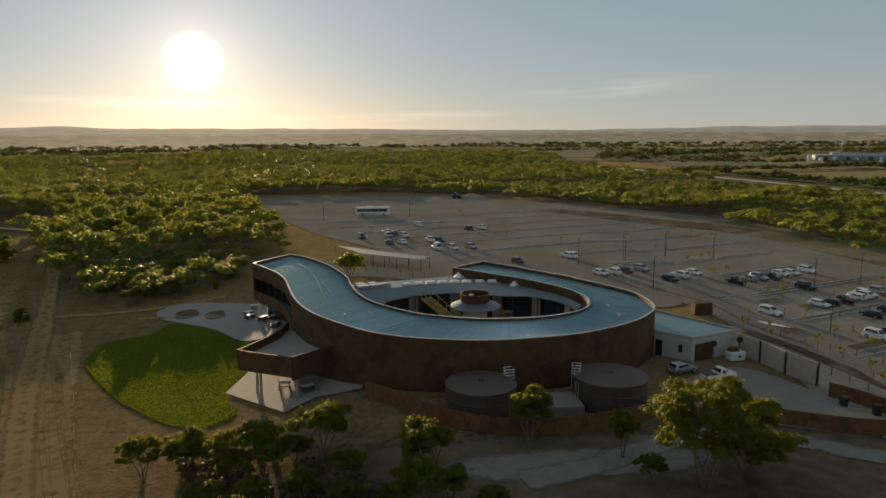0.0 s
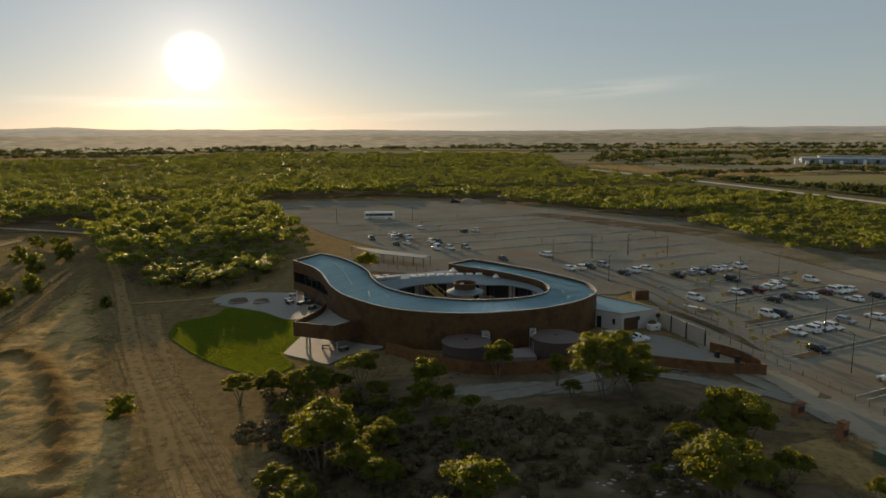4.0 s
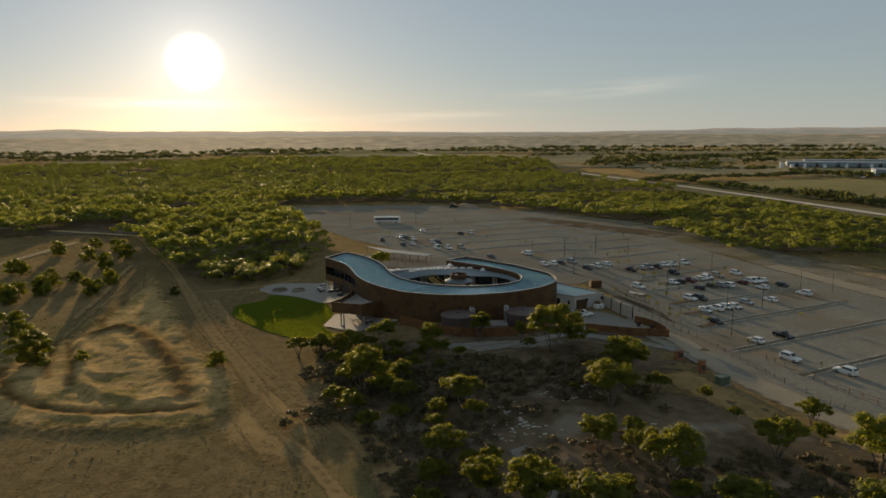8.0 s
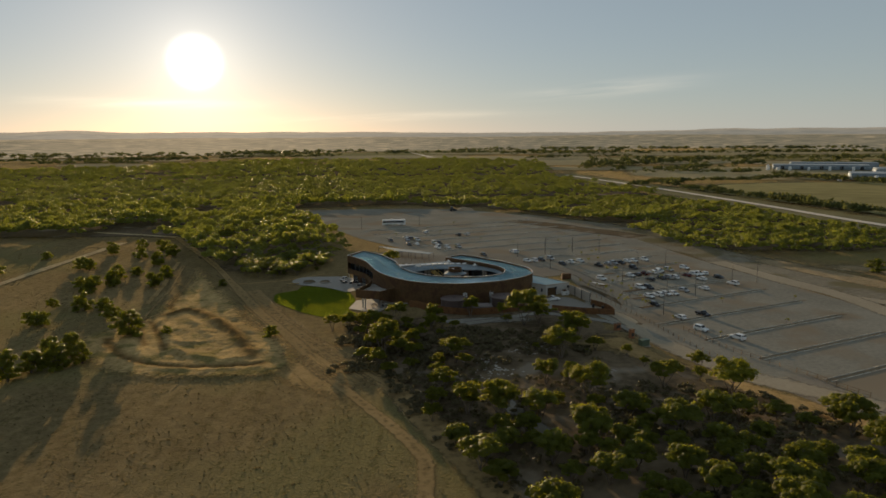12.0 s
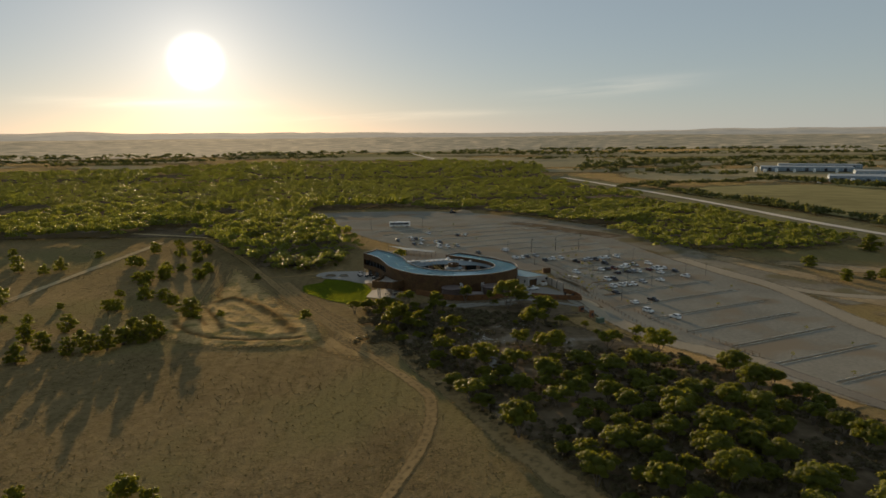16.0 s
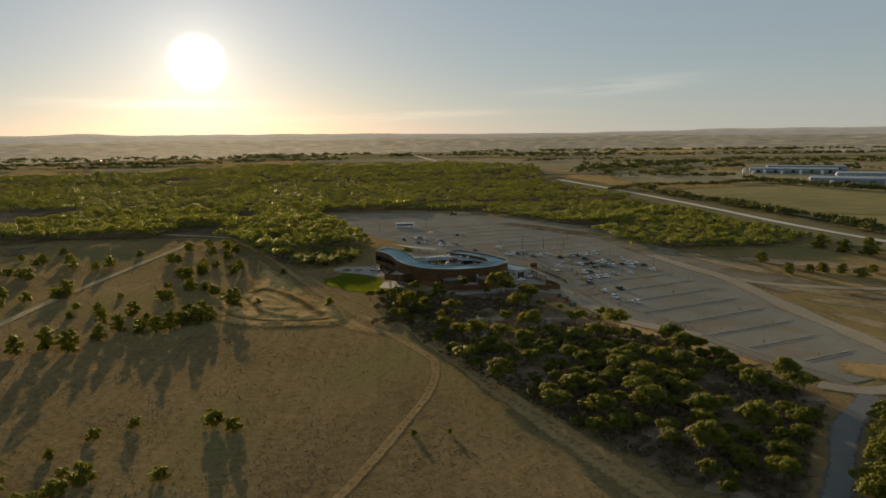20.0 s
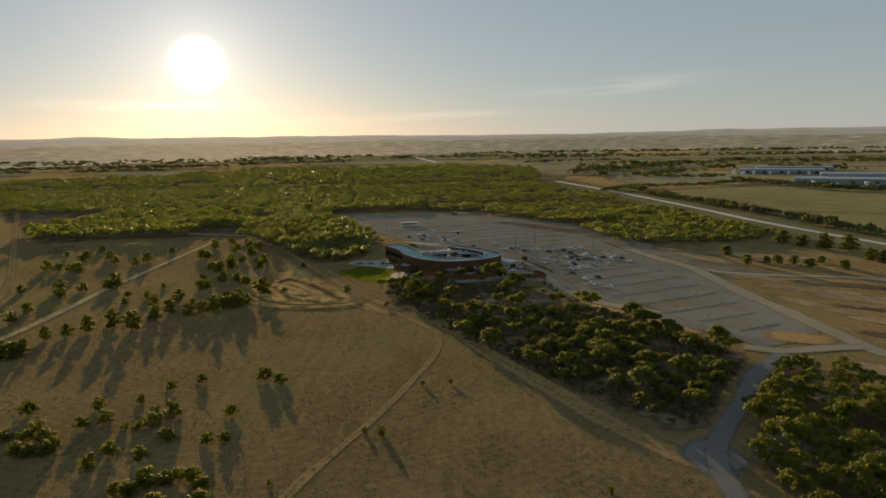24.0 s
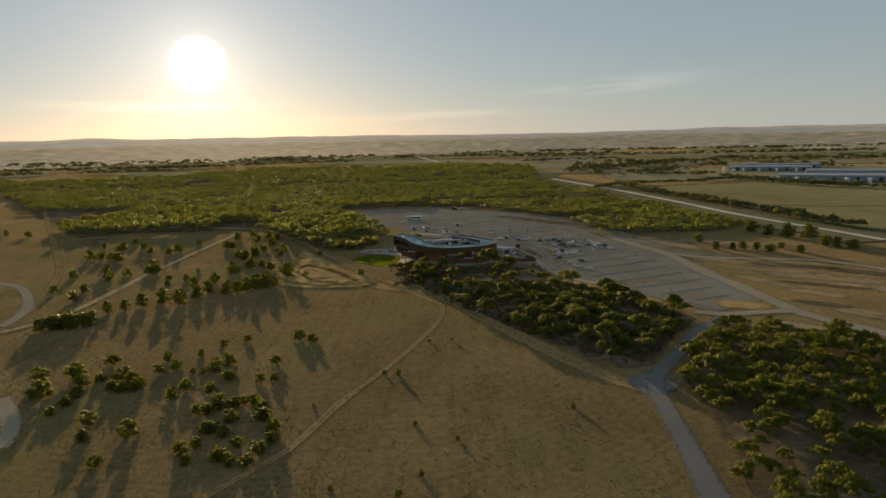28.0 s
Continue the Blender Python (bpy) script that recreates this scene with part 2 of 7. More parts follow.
EARTH = worn_edge(ploughed(shader("turned_earth", (0.335, 0.232, 0.108), 0.95, fine=0.35, coarse=0.05, vary=0.3, sheen=0.12, spec=0.0), radians(-35), 1.6, 0.25, 0.7))
def darken_lines(m, tint):
    """Darker soil colour along lines, by the mesh's own vertex values."""
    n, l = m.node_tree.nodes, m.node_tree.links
    b, tone_values, lay = n["Principled BSDF"], n.new("ShaderNodeAttribute"), n.new("ShaderNodeMix")
    tone_values.attribute_name = "line_tone"
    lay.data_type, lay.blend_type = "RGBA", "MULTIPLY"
    l.new(tone_values.outputs["Fac"], lay.inputs["Factor"])
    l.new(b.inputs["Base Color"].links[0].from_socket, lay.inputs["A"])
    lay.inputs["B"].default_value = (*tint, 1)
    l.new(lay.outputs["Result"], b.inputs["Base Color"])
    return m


TURNED = darken_lines(worn_edge(ploughed(shader("scraped_earth", (0.43, 0.30, 0.135), 0.95, fine=0.5, coarse=0.06, vary=0.35, spots=((0.24, 0.19, 0.075), 0.16, 0.35), sheen=0.12, spec=0.0), radians(32), 0.9, 0.25, 0.8, (0.6, 0.6, 0.46))), (0.36, 0.31, 0.27))
STUBBLE = worn_edge(shader("stubble_paddock", (0.36, 0.305, 0.18), 0.95, fine=0.05, coarse=0.004, vary=0.2, spec=0.0))
GREEN_PADDOCK = worn_edge(shader("olive_paddock", (0.30, 0.26, 0.12), 0.95, fine=0.05, coarse=0.004, vary=0.25, spec=0.0))
LAWN_GRASS = shader("mown_lawn", (0.088, 0.115, 0.014), 1.0, fine=6.0, coarse=0.12, vary=0.2, bump=0.03, spec=0.0)
CONCRETE = shader("broom_concrete", (0.31, 0.29, 0.255), 0.8, fine=2.5, coarse=0.2, vary=0.12, bump=0.008)
PRECAST = shader("precast_panel", (0.44, 0.38, 0.31), 0.85, fine=2.0, coarse=0.3, vary=0.1, bump=0.01)
FENCE_RUST = shader("rusted_fence_steel", (0.185, 0.088, 0.034), 0.75, 0.1, fine=2.0, coarse=0.3, vary=0.3, bump=0.006, spots=((0.12, 0.058, 0.026), 0.6, 0.35), spec=0.3)
CORTEN = shader("rusted_weathering_steel", (0.112, 0.062, 0.025), 0.72, 0.15, fine=1.4, coarse=0.25, vary=0.35, bump=0.006, spots=((0.085, 0.042, 0.02), 0.5, 0.35), spec=0.3)
ZINC = shader("blue_grey_roof_sheet", (0.31, 0.46, 0.51), 0.34, 0.55, fine=1.0, coarse=0.1, vary=0.1, per="object")
LOWROOF = shader("grey_verandah_sheet", (0.18, 0.225, 0.245), 0.42, 0.5, fine=1.0, coarse=0.15, vary=0.12)
CAPPING = shader("pale_metal_capping", (0.70, 0.63, 0.54), 0.26, 0.75, fine=3.0, coarse=0.3, vary=0.08)
WHITE = shader("white_painted_metal", (0.78, 0.77, 0.74), 0.5, fine=2.0, coarse=0.3, vary=0.06)
RENDER_WALL = shader("pale_render", (0.50, 0.47, 0.42), 0.8, fine=3.0, coarse=0.4, vary=0.07)
TANK = shader("mauve_brown_tank_steel", (0.11, 0.078, 0.068), 0.55, 0.3, fine=1.5, coarse=0.3, vary=0.12)
STEEL = shader("galvanised_steel", (0.52, 0.53, 0.53), 0.4, 0.8, fine=4.0, coarse=0.5, vary=0.1)
DARK = shader("dark_painted_metal", (0.03, 0.03, 0.032), 0.5, fine=4.0, coarse=0.5, vary=0.2)
GLASS = shader("dark_tinted_glass", (0.02, 0.025, 0.03), 0.06, fine=1.0, coarse=0.3, vary=0.1, spec=0.7)
TIMBER = shader("yellow_brown_timber", (0.48, 0.33, 0.10), 0.7, fine=5.0, coarse=0.5, vary=0.25, per="object")
POST_WOOD = shader("treated_pine", (0.26, 0.175, 0.10), 0.85, fine=6.0, coarse=0.7, vary=0.25, per="object")
LOG = shader("grey_weathered_log", (0.54, 0.50, 0.42), 0.9, fine=5.0, coarse=0.5, vary=0.25, per="object")
LEAF = leafy("eucalypt_leaves", (0.080, 0.090, 0.018), (0.37, 0.38, 0.028), 0.52, 0.08, 3.2, 0.12)
LEAF_NEAR = leafy("fine_eucalypt_leaves", (0.078, 0.088, 0.018), (0.37, 0.365, 0.024), 0.5, 0.05, 4.0, 0.12)
LEAF_FAR = leafy("woodland_leaves", (0.10, 0.112, 0.028), (0.45, 0.47, 0.05), 0.55, 0.15, 1.6, 0.24)
LEAF_BELT = leafy("belt_leaves", (0.075, 0.085, 0.03), (0.24, 0.24, 0.05), 0.36, 0.05, 1.2, 0.15)
LEAF_DRY = leafy("dry_scrub_leaves", (0.118, 0.100, 0.058), (0.20, 0.175, 0.07), 0.32)
LEAF_LIGHT = leafy("bright_leaves", (0.11, 0.125, 0.018), (0.42, 0.40, 0.025), 0.45, 0.05, 3.2, 0.18)
GRASS_BLADE = leafy("lawn_blades", (0.075, 0.10, 0.012), (0.36, 0.40, 0.022), 0.46)
DRY_LEAF = leafy("dry_grass_blades", (0.24, 0.19, 0.10), (0.26, 0.20, 0.09), 0.25)
BARK = shader("grey_bark", (0.17, 0.135, 0.10), 0.9, fine=4.0, coarse=0.8, vary=0.35)
RUBBER = shader("black_rubber", (0.02, 0.02, 0.02), 0.8, fine=8.0, coarse=1.0, vary=0.2)
LAMP_RED = shader("red_lens", (0.35, 0.015, 0.01), 0.25, vary=0.05)
LAMP_CLEAR = shader("clear_lens", (0.7, 0.7, 0.68), 0.15, vary=0.05)
PALE_DUST = shader("pale_dust", (0.55, 0.50, 0.42), 0.9, vary=0.1)
# ---- helpers of this scene ----


def ease(u):
    u = min(1.0, max(0.0, u))
    return u * u * (3 - 2 * u)


SLOPE_A, SLOPE_D = Vector((-17.0, 69.0)), Vector((85.0, -241.0)).normalized()


def land(x, y):
    """The height of the ground: a low field on one side of the scrub, a nearly level site on the other."""
    v = max(0.0, (x - SLOPE_A.x) * SLOPE_D.y - (y - SLOPE_A.y) * SLOPE_D.x)
    z = -5.7 * (1 - math.exp(-v / 20)) * (1 - 0.35 * ease((y - 60) / 160))
    z -= 1.2 * ease((x - 38) / 14) * ease((y + 60) / 60) * (1 - ease((y - 140) / 100))
    return z - min(8.0, max(0.0, (y - 140) * 0.012))


def curve(points, step=2.0, closed=False):
    """Points at even steps along a smooth curve through the given ones."""
    p = [Vector(q) for q in points]
    n = len(p)
    fine = []
    for i in range(n if closed else n - 1):
        a, b, c, d = (p[(i + k) % n] if closed else p[min(n - 1, max(0, i + k))] for k in (-1, 0, 1, 2))
        for j in range(12):
            t = j / 12
            fine.append(0.5 * ((2 * b) + (c - a) * t + (2 * a - 5 * b + 4 * c - d) * t * t + (3 * b - a - 3 * c + d) * t ** 3))
    fine.append(p[0] if closed else p[-1])
    lengths = [0.0]
    for a, b in zip(fine, fine[1:]):
        lengths.append(lengths[-1] + (b - a).length)
    count = max(2, round(lengths[-1] / step)) if step > 0 else round(-step)
    out, k = [], 0
    for i in range(count + (0 if closed else 1)):
        s = lengths[-1] * i / count
        while k < len(fine) - 2 and lengths[k + 1] < s:
            k += 1
        span = lengths[k + 1] - lengths[k] or 1.0
        out.append(fine[k].lerp(fine[k + 1], (s - lengths[k]) / span))
    return out


def mesh(name, verts, faces, material):
    me = bpy.data.meshes.new(name)
    me.from_pydata([tuple(v) for v in verts], [], faces)
    me.materials.append(material)
    return me


def thing(name, x, y, z, label, category, group="", turn=0.0):
    ob = new(name)
    ob.matrix_world = pose(x, y, z, 0, 0, turn)
    ob.empty_display_size = 0.3
    return tagged(ob, label, category, group)


def home(ob):
    at = Vector((0, 0, 0))
    while ob:
        at, ob = at + ob.location, ob.parent
    return at


def part(name, data, material, parent, label="", world=False):
    """One mesh under a thing or a part, from a bmesh or a mesh; world: its places are the world's, not its thing's."""
    if isinstance(data, bmesh.types.BMesh):
        me = bpy.data.meshes.new(name)
        bmesh.ops.recalc_face_normals(data, faces=data.faces)
        data.to_mesh(me)
        data.free()
        me.materials.append(material)
    else:
        me = data
    if world:
        me.transform(Matrix.Translation(-home(parent)))
    ob = new(name, me)
    ob.parent = parent
    if label:
        tagged(ob, label)
    return ob


def solo(name, bm, material, label="", category="", group="", kind=""):
    me = bpy.data.meshes.new(name)
    bmesh.ops.recalc_face_normals(bm, faces=bm.faces)
    bm.to_mesh(me)
    bm.free()
    me.materials.append(material)
    return tagged(new(name, me), label, category, group, kind)


def box(bm, c, s, turn=0.0, taper=1.0, lean=(0, 0)):
    """A block with its base's middle at c; taper: how much of its width is left at the top."""
    r = Matrix.Rotation(turn, 3, "Z")
    vs = []
    for k, h in ((1.0, 0.0), (taper, s[2])):
        for sx, sy in ((-1, -1), (1, -1), (1, 1), (-1, 1)):
            off = (lean[0] * (h > 0), lean[1] * (h > 0), h)
            vs.append(bm.verts.new(Vector(c) + r @ Vector((sx * s[0] / 2 * k, sy * s[1] / 2 * k, 0)) + Vector(off)))
    for f in ((3, 2, 1, 0), (4, 5, 6, 7), (0, 1, 5, 4), (1, 2, 6, 5), (2, 3, 7, 6), (3, 0, 4, 7)):
        bm.faces.new([vs[i] for i in f])
    return vs


def block(c, s, turn=0.0, taper=1.0, bevel=0.0):
    bm = bmesh.new()
    box(bm, c, s, turn, taper)
    if bevel:
        bmesh.ops.bevel(bm, geom=bm.edges[:], offset=bevel, segments=2, affect="EDGES")
    return bm


def tube(bm, a, b, ra, rb, sides=8, caps=True):
    a, b = Vector(a), Vector(b)
    w = (b - a).normalized()
    u = w.orthogonal().normalized()
    v = w.cross(u)
    ring = []
    for p, r in ((a, ra), (b, rb)):
        ring.append([bm.verts.new(p + (u * math.cos(2 * math.pi * i / sides) + v * math.sin(2 * math.pi * i / sides)) * r) for i in range(sides)])
    for i in range(sides):
        j = (i + 1) % sides
        bm.faces.new((ring[0][i], ring[0][j], ring[1][j], ring[1][i]))
    if caps:
        bm.faces.new(ring[0][::-1])
        bm.faces.new(ring[1])
    return bm


def rod(a, b, ra, rb=None, sides=8):
    return tube(bmesh.new(), a, b, ra, ra if rb is None else rb, sides)


def prism(points, z0, z1):
    """An upright solid on an outline."""
    bm = bmesh.new()
    lo = [bm.verts.new((p[0], p[1], z0)) for p in points]
    hi = [bm.verts.new((p[0], p[1], z1)) for p in points]
    bm.faces.new(lo[::-1])
    bm.faces.new(hi)
    for i in range(len(lo)):
        j = (i + 1) % len(lo)
        bm.faces.new((lo[i], lo[j], hi[j], hi[i]))
    return bm


def screen(line, z0, z1, thick):
    """A standing sheet along a line; z0 and z1 are numbers or functions of the place."""
    bm = bmesh.new()
    low = z0 if callable(z0) else lambda p: z0
    high = z1 if callable(z1) else lambda p: z1
    rows = []
    for i, p in enumerate(line):
        d = Vector(line[min(i + 1, len(line) - 1)][:2]) - Vector(line[max(i - 1, 0)][:2])
        d.normalize()
        n = Vector((-d.y, d.x)) * thick / 2
        q = Vector(p[:2])
        rows.append([bm.verts.new((*(q + n), low(p))), bm.verts.new((*(q - n), low(p))), bm.verts.new((*(q - n), high(p))), bm.verts.new((*(q + n), high(p)))])
    for a, b in zip(rows, rows[1:]):
        for k in range(4):
            bm.faces.new((a[k], a[(k + 1) % 4], b[(k + 1) % 4], b[k]))
    bm.faces.new(rows[0])
    bm.faces.new(rows[-1][::-1])
    return bm


def lathe(profile, sides=32):
    """A turned solid from (radius, height) pairs."""
    bm = bmesh.new()
    rings = [[bm.verts.new((r * math.cos(2 * math.pi * i / sides), r * math.sin(2 * math.pi * i / sides), z)) for i in range(sides)] for r, z in profile]
    for a, b in zip(rings, rings[1:]):
        for i in range(sides):
            j = (i + 1) % sides
            bm.faces.new((a[i], a[j], b[j], b[i]))
    return bm


def moved(bm, m):
    bmesh.ops.transform(bm, matrix=m, verts=bm.verts)
    return bm


def drape(name, outline, material, lift, step, label, category="", kind="structure", smooth=3.0, wobble=0.0):
    """A sheet that lies on the land inside an outline."""
    line = curve([(*p[:2], 0) for p in outline], smooth, closed=True) if smooth else [Vector((*p[:2], 0)) for p in outline]
    bm = bmesh.new()
    vs = []
    for p in line:
        w = noise.noise(p * 0.15) * wobble
        vs.append(bm.verts.new((p.x + w, p.y + noise.noise(p * 0.15 + Vector((40, 0, 0))) * wobble, 0)))
    bm.faces.new(vs)
    xs, ys = [v.co.x for v in vs], [v.co.y for v in vs]
    for axis, lo, hi in ((0, min(xs), max(xs)), (1, min(ys), max(ys))):
        k = lo + step
        while k < hi:
            at, no = [0, 0, 0], [0, 0, 0]
            at[axis], no[axis] = k, 1
            bmesh.ops.bisect_plane(bm, geom=bm.verts[:] + bm.edges[:] + bm.faces[:], plane_co=at, plane_no=no)
            k += step
    bmesh.ops.triangulate(bm, faces=[f for f in bm.faces if len(f.verts) > 4])
    for v in bm.verts:
        v.co.z = land(v.co.x, v.co.y) + lift
    for f in bm.faces:
        f.normal_update()
        if f.normal.z < 0:
            f.normal_flip()
    me = bpy.data.meshes.new(name)
    edge = [0.0 if any(len(e.link_faces) < 2 for e in v.link_edges) else 1.0 for v in bm.verts]
    bm.to_mesh(me)
    bm.free()
    me.materials.append(material)
    me.attributes.new("cover", "FLOAT", "POINT").data.foreach_set("value", edge)
    return tagged(new(name, me), label, category or name.replace("_", " "), kind=kind)


def ribbon(name, points, width, material, lift, label, category="track", step=3.0, ruts=True):
    """A strip along a line on the land; its "cover" thins out at the edges and, with ruts, along the middle."""
    line = curve([(p[0], p[1], 0) for p in points], step)
    across = (-1.15, -0.8, -0.5, -0.2, 0.2, 0.5, 0.8, 1.15)
    cover = (0.0, 0.5, 0.95, 0.72, 0.72, 0.95, 0.5, 0.0) if ruts else (0.0, 0.55, 1.0, 1.0, 1.0, 1.0, 0.55, 0.0)
    verts, faces, values = [], [], []
    for i, p in enumerate(line):
        d = (line[min(i + 1, len(line) - 1)] - line[max(i - 1, 0)]).normalized()
        n = Vector((-d.y, d.x, 0))
        w = width / 2 * (1 + 0.25 * noise.noise(p * 0.05))
        fade = 1.0 if name != "wheel_mark" else 0.7 * min(1.0, i / 4, (len(line) - 1 - i) / 4)
        for k, c in zip(across, cover):
            q = p + n * k * w
            verts.append((q.x, q.y, land(q.x, q.y) + lift))
            values.append(c * fade)
    m = len(across)
    for i in range(len(line) - 1):
        for k in range(m - 1):
            faces.append((i * m + k, i * m + k + 1, (i + 1) * m + k + 1, (i + 1) * m + k))
    me = mesh(name, verts, faces, material)
    me.attributes.new("cover", "FLOAT", "POINT").data.foreach_set("value", values)
    for f in me.polygons[:1]:
        if f.normal.z < 0:
            me.flip_normals()
    return tagged(new(name, me), label, category, kind="structure")


def patch(name, cx, cy, rx, ry, turn, material, lift, label, category="paddock"):
    """A soft-edged area of ground, as rings."""
    rings, n = (0.3, 0.5, 0.65, 0.8, 0.9, 1.0), 40
    verts, faces, values = [(cx, cy, land(cx, cy) + lift)], [], [1.0]
    c, s = math.cos(turn), math.sin(turn)
    for r in rings:
        cov = min(1.0, (1 - r) / 0.45) if category != "paddock" else min(1.0, (1 - r) / 0.1)
        for i in range(n):
            a = 2 * math.pi * i / n
            # a rounded oblong with an uneven edge
            u, v = math.cos(a), math.sin(a)
            k = 1 / max(abs(u) ** 3 + abs(v) ** 3, 1e-6) ** (1 / 3)
            k *= 1 + 0.1 * noise.noise(Vector((u * 2 + cx, v * 2 + cy, 0)))
            px, py = u * k * r * rx, v * k * r * ry
            x, y = cx + c * px - s * py, cy + s * px + c * py
            verts.append((x, y, land(x, y) + lift))
            values.append(cov)
    faces += [(0, 1 + i, 1 + (i + 1) % n) for i in range(n)]
    for q in range(len(rings) - 1):
        for i in range(n):
            a, b = 1 + q * n + i, 1 + q * n + (i + 1) % n
            faces.append((a, a + n, b + n, b))
    me = mesh(name, verts, faces, material)
    for f in me.polygons:
        f.use_smooth = True
    me.attributes.new("cover", "FLOAT", "POINT").data.foreach_set("value", values)
    return tagged(new(name, me), label, category, kind="structure")


# ---- the land ----
def lines(lo, hi, step, beyond):
    core = list(np.arange(lo, hi + 0.1, step))
    return [lo - b for b in reversed(beyond)] + core + [hi + b for b in beyond]


STEPS = (15, 35, 65, 110, 170, 260, 400, 600, 900, 1400, 2200, 3000)
gx, gy = lines(-300, 300, 5.0, STEPS), lines(-345, 420, 5.0, STEPS)
ground_verts = [(x, y, land(x, y)) for y in gy for x in gx]
w = len(gx)
ground_faces = [(j * w + i, j * w + i + 1, (j + 1) * w + i + 1, (j + 1) * w + i) for j in range(len(gy) - 1) for i in range(w - 1)]
ground = tagged(new("ground", mesh("ground", ground_verts, ground_faces, GRASSLAND)), "dry brown grassland with faint machine rows", "ground", kind="structure")
for f in ground.data.polygons:
    f.use_smooth = True

LITTER_EDGE = worn_edge(LITTER.copy())
FOREST = [(-293.2, 197.7), (-260.4, 205), (-226.7, 212.7), (-177.9, 214.1), (-141, 205.5), (-117.4, 161.9), (-91.2, 123.8), (-70, 108.9), (-55.5, 109.8), (-47.1, 124.7), (-46.9, 138.3), (-42.4, 148.6), (-50.3, 169.3), (-68.7, 213), (-101.6, 294.8), (-103.1, 318.1), (-113.4, 329.6), (-78, 346.5), (-20.1, 349.4), (22.6, 325.6), (55, 280), (80.5, 228.7), (92.4, 193.4), (98.7, 147), (118, 137.6), (154.1, 135.2), (188.2, 149), (213, 173.1), (229.1, 172), (235, 133.6)]
FOREST += [(228.2, 83.2), (218.5, 130.8), (204.7, 197.8), (194.3, 283.3), (181.6, 410.3), (163.3, 570.1), (139, 815.8), (156.2, 1099.7), (-5.8, 1268.5), (-197.1, 1245.7), (-430, 1270), (-540, 1190), (-560, 1075), (-660, 1030), (-770, 1010), (-851.9, 943)]
SCRUB = [(-28.9, 41.3), (-16.6, 1.5), (-5.7, -25.8), (7.6, -50), (21.3, -73), (28.3, -87.7), (52.4, -128.3), (70.8, -99.6), (86.1, -78.8), (82.1, -57.9), (75.3, -47.9), (68.5, -33.9), (59.6, -19.3), (52.8, -5.7), (44.3, 6.8), (34.3, 8.3), (23.1, 15.1), (9.3, 23.9), (-7.5, 30.5)]
THICKET = [(62.5, -133), (68, -122), (80.5, -100.5), (95, -81), (100, -84), (104.1, -85.0), (107.7, -100), (125.0, -108.5), (136, -126), (132, -170), (112, -215), (58, -215), (57.6, -190), (59.5, -165), (61, -150)]
drape("woodland_floor", FOREST, LITTER_EDGE, 0.05, 24.0, "dark leaf litter under dense woodland", "woodland floor", smooth=6.0, wobble=9.0)
drape("scrub_floor", SCRUB, LITTER_EDGE, 0.10, 4.0, "brown leaf litter under the scrub", "scrub floor", smooth=4.0, wobble=3.0)
drape("thicket_floor", THICKET, LITTER_EDGE, 0.10, 5.0, "brown leaf litter under a thicket", "scrub floor", smooth=4.0, wobble=3.0)
CARPARK = [(-112.4, 319.5), (-93.8, 325.1), (-57, 330), (-19.4, 330.4), (21.9, 308), (53.5, 265), (77.7, 212.1), (87.8, 171.1), (95.5, 127.9), (105.9, 88.7), (114, 59.3), (120.7, 26.7), (124.6, -2.6), (124.1, -27.9), (124.5, -46.6), (99.5, -65.4), (91.6, -59), (81.5, -46.6), (70.6, -30.2), (62.9, -12.7), (54.1, 8.8), (44.6, 27.2), (37.7, 42.5), (39.4, 79.7), (34.4, 100.4), (22.5, 128.1), (5.6, 141.5), (-5.1, 131.9), (-16.4, 143.6), (-30.3, 163.3), (-43, 181.3), (-62.6, 220.3), (-93.8, 286.1)]
drape("car_park", CARPARK, GRAVEL, 0.09, 8.0, "wide pale gravel car park", "car park", smooth=5.0)
LAWN = [(-56.7, 74.1), (-58.8, 80.6), (-59, 85.6), (-53, 88.9), (-52.2, 94), (-46, 90.8), (-40.6, 86.1), (-34.3, 79.6), (-30.3, 68.2), (-31.1, 59.4), (-27.5, 52.6), (-30.5, 49.7), (-34.9, 51.3), (-39.9, 55.2), (-46.3, 61.3)]
drape("rear_court", [(-34, 113), (-30, 138), (-20, 149), (-12, 142), (-4, 134), (6, 143), (24, 129), (37, 100), (33, 90), (18, 96), (4, 106), (-10, 112), (-22, 116)], GREY_GRAVEL, 0.085, 5.0, "grey gravel court behind the building", "court", smooth=3.0)
drape("lawn", LAWN, LAWN_GRASS, 0.10, 3.0, "bright green mown lawn beside the patio", "lawn", smooth=1.2)
drape("patio", [(-57.6, 101.4), (-56.9, 105.8), (-53.1, 107.4), (-45.7, 104.8), (-39.2, 101.2), (-31.8, 92.4), (-28.7, 84.9), (-34, 79.5), (-42.2, 88.1), (-48.9, 93.2), (-54.3, 96.8)], CONCRETE, 0.16, 3.0, "pale concrete patio below the building", "patio", smooth=1.5)
drape("undercroft_paving", [(-37.5, 91.5), (-34.5, 84.0), (-31.0, 78.0), (-27.5, 70.0), (-23.0, 71.0), (-25.5, 78.0), (-29.0, 85.0), (-33.0, 93.5)], CONCRETE, 0.14, 3.0, "shaded concrete paving under the gallery", "patio", smooth=0)
drape("forecourt", [(-31.1, 59.4), (-21.8, 51.2), (-18.6, 53.9), (-13.3, 53.7), (-12.9, 56.2), (-20.7, 65), (-29.8, 67.6)], CONCRETE, 0.2, 3.0, "pale concrete forecourt under the raised terrace", "forecourt", smooth=0)
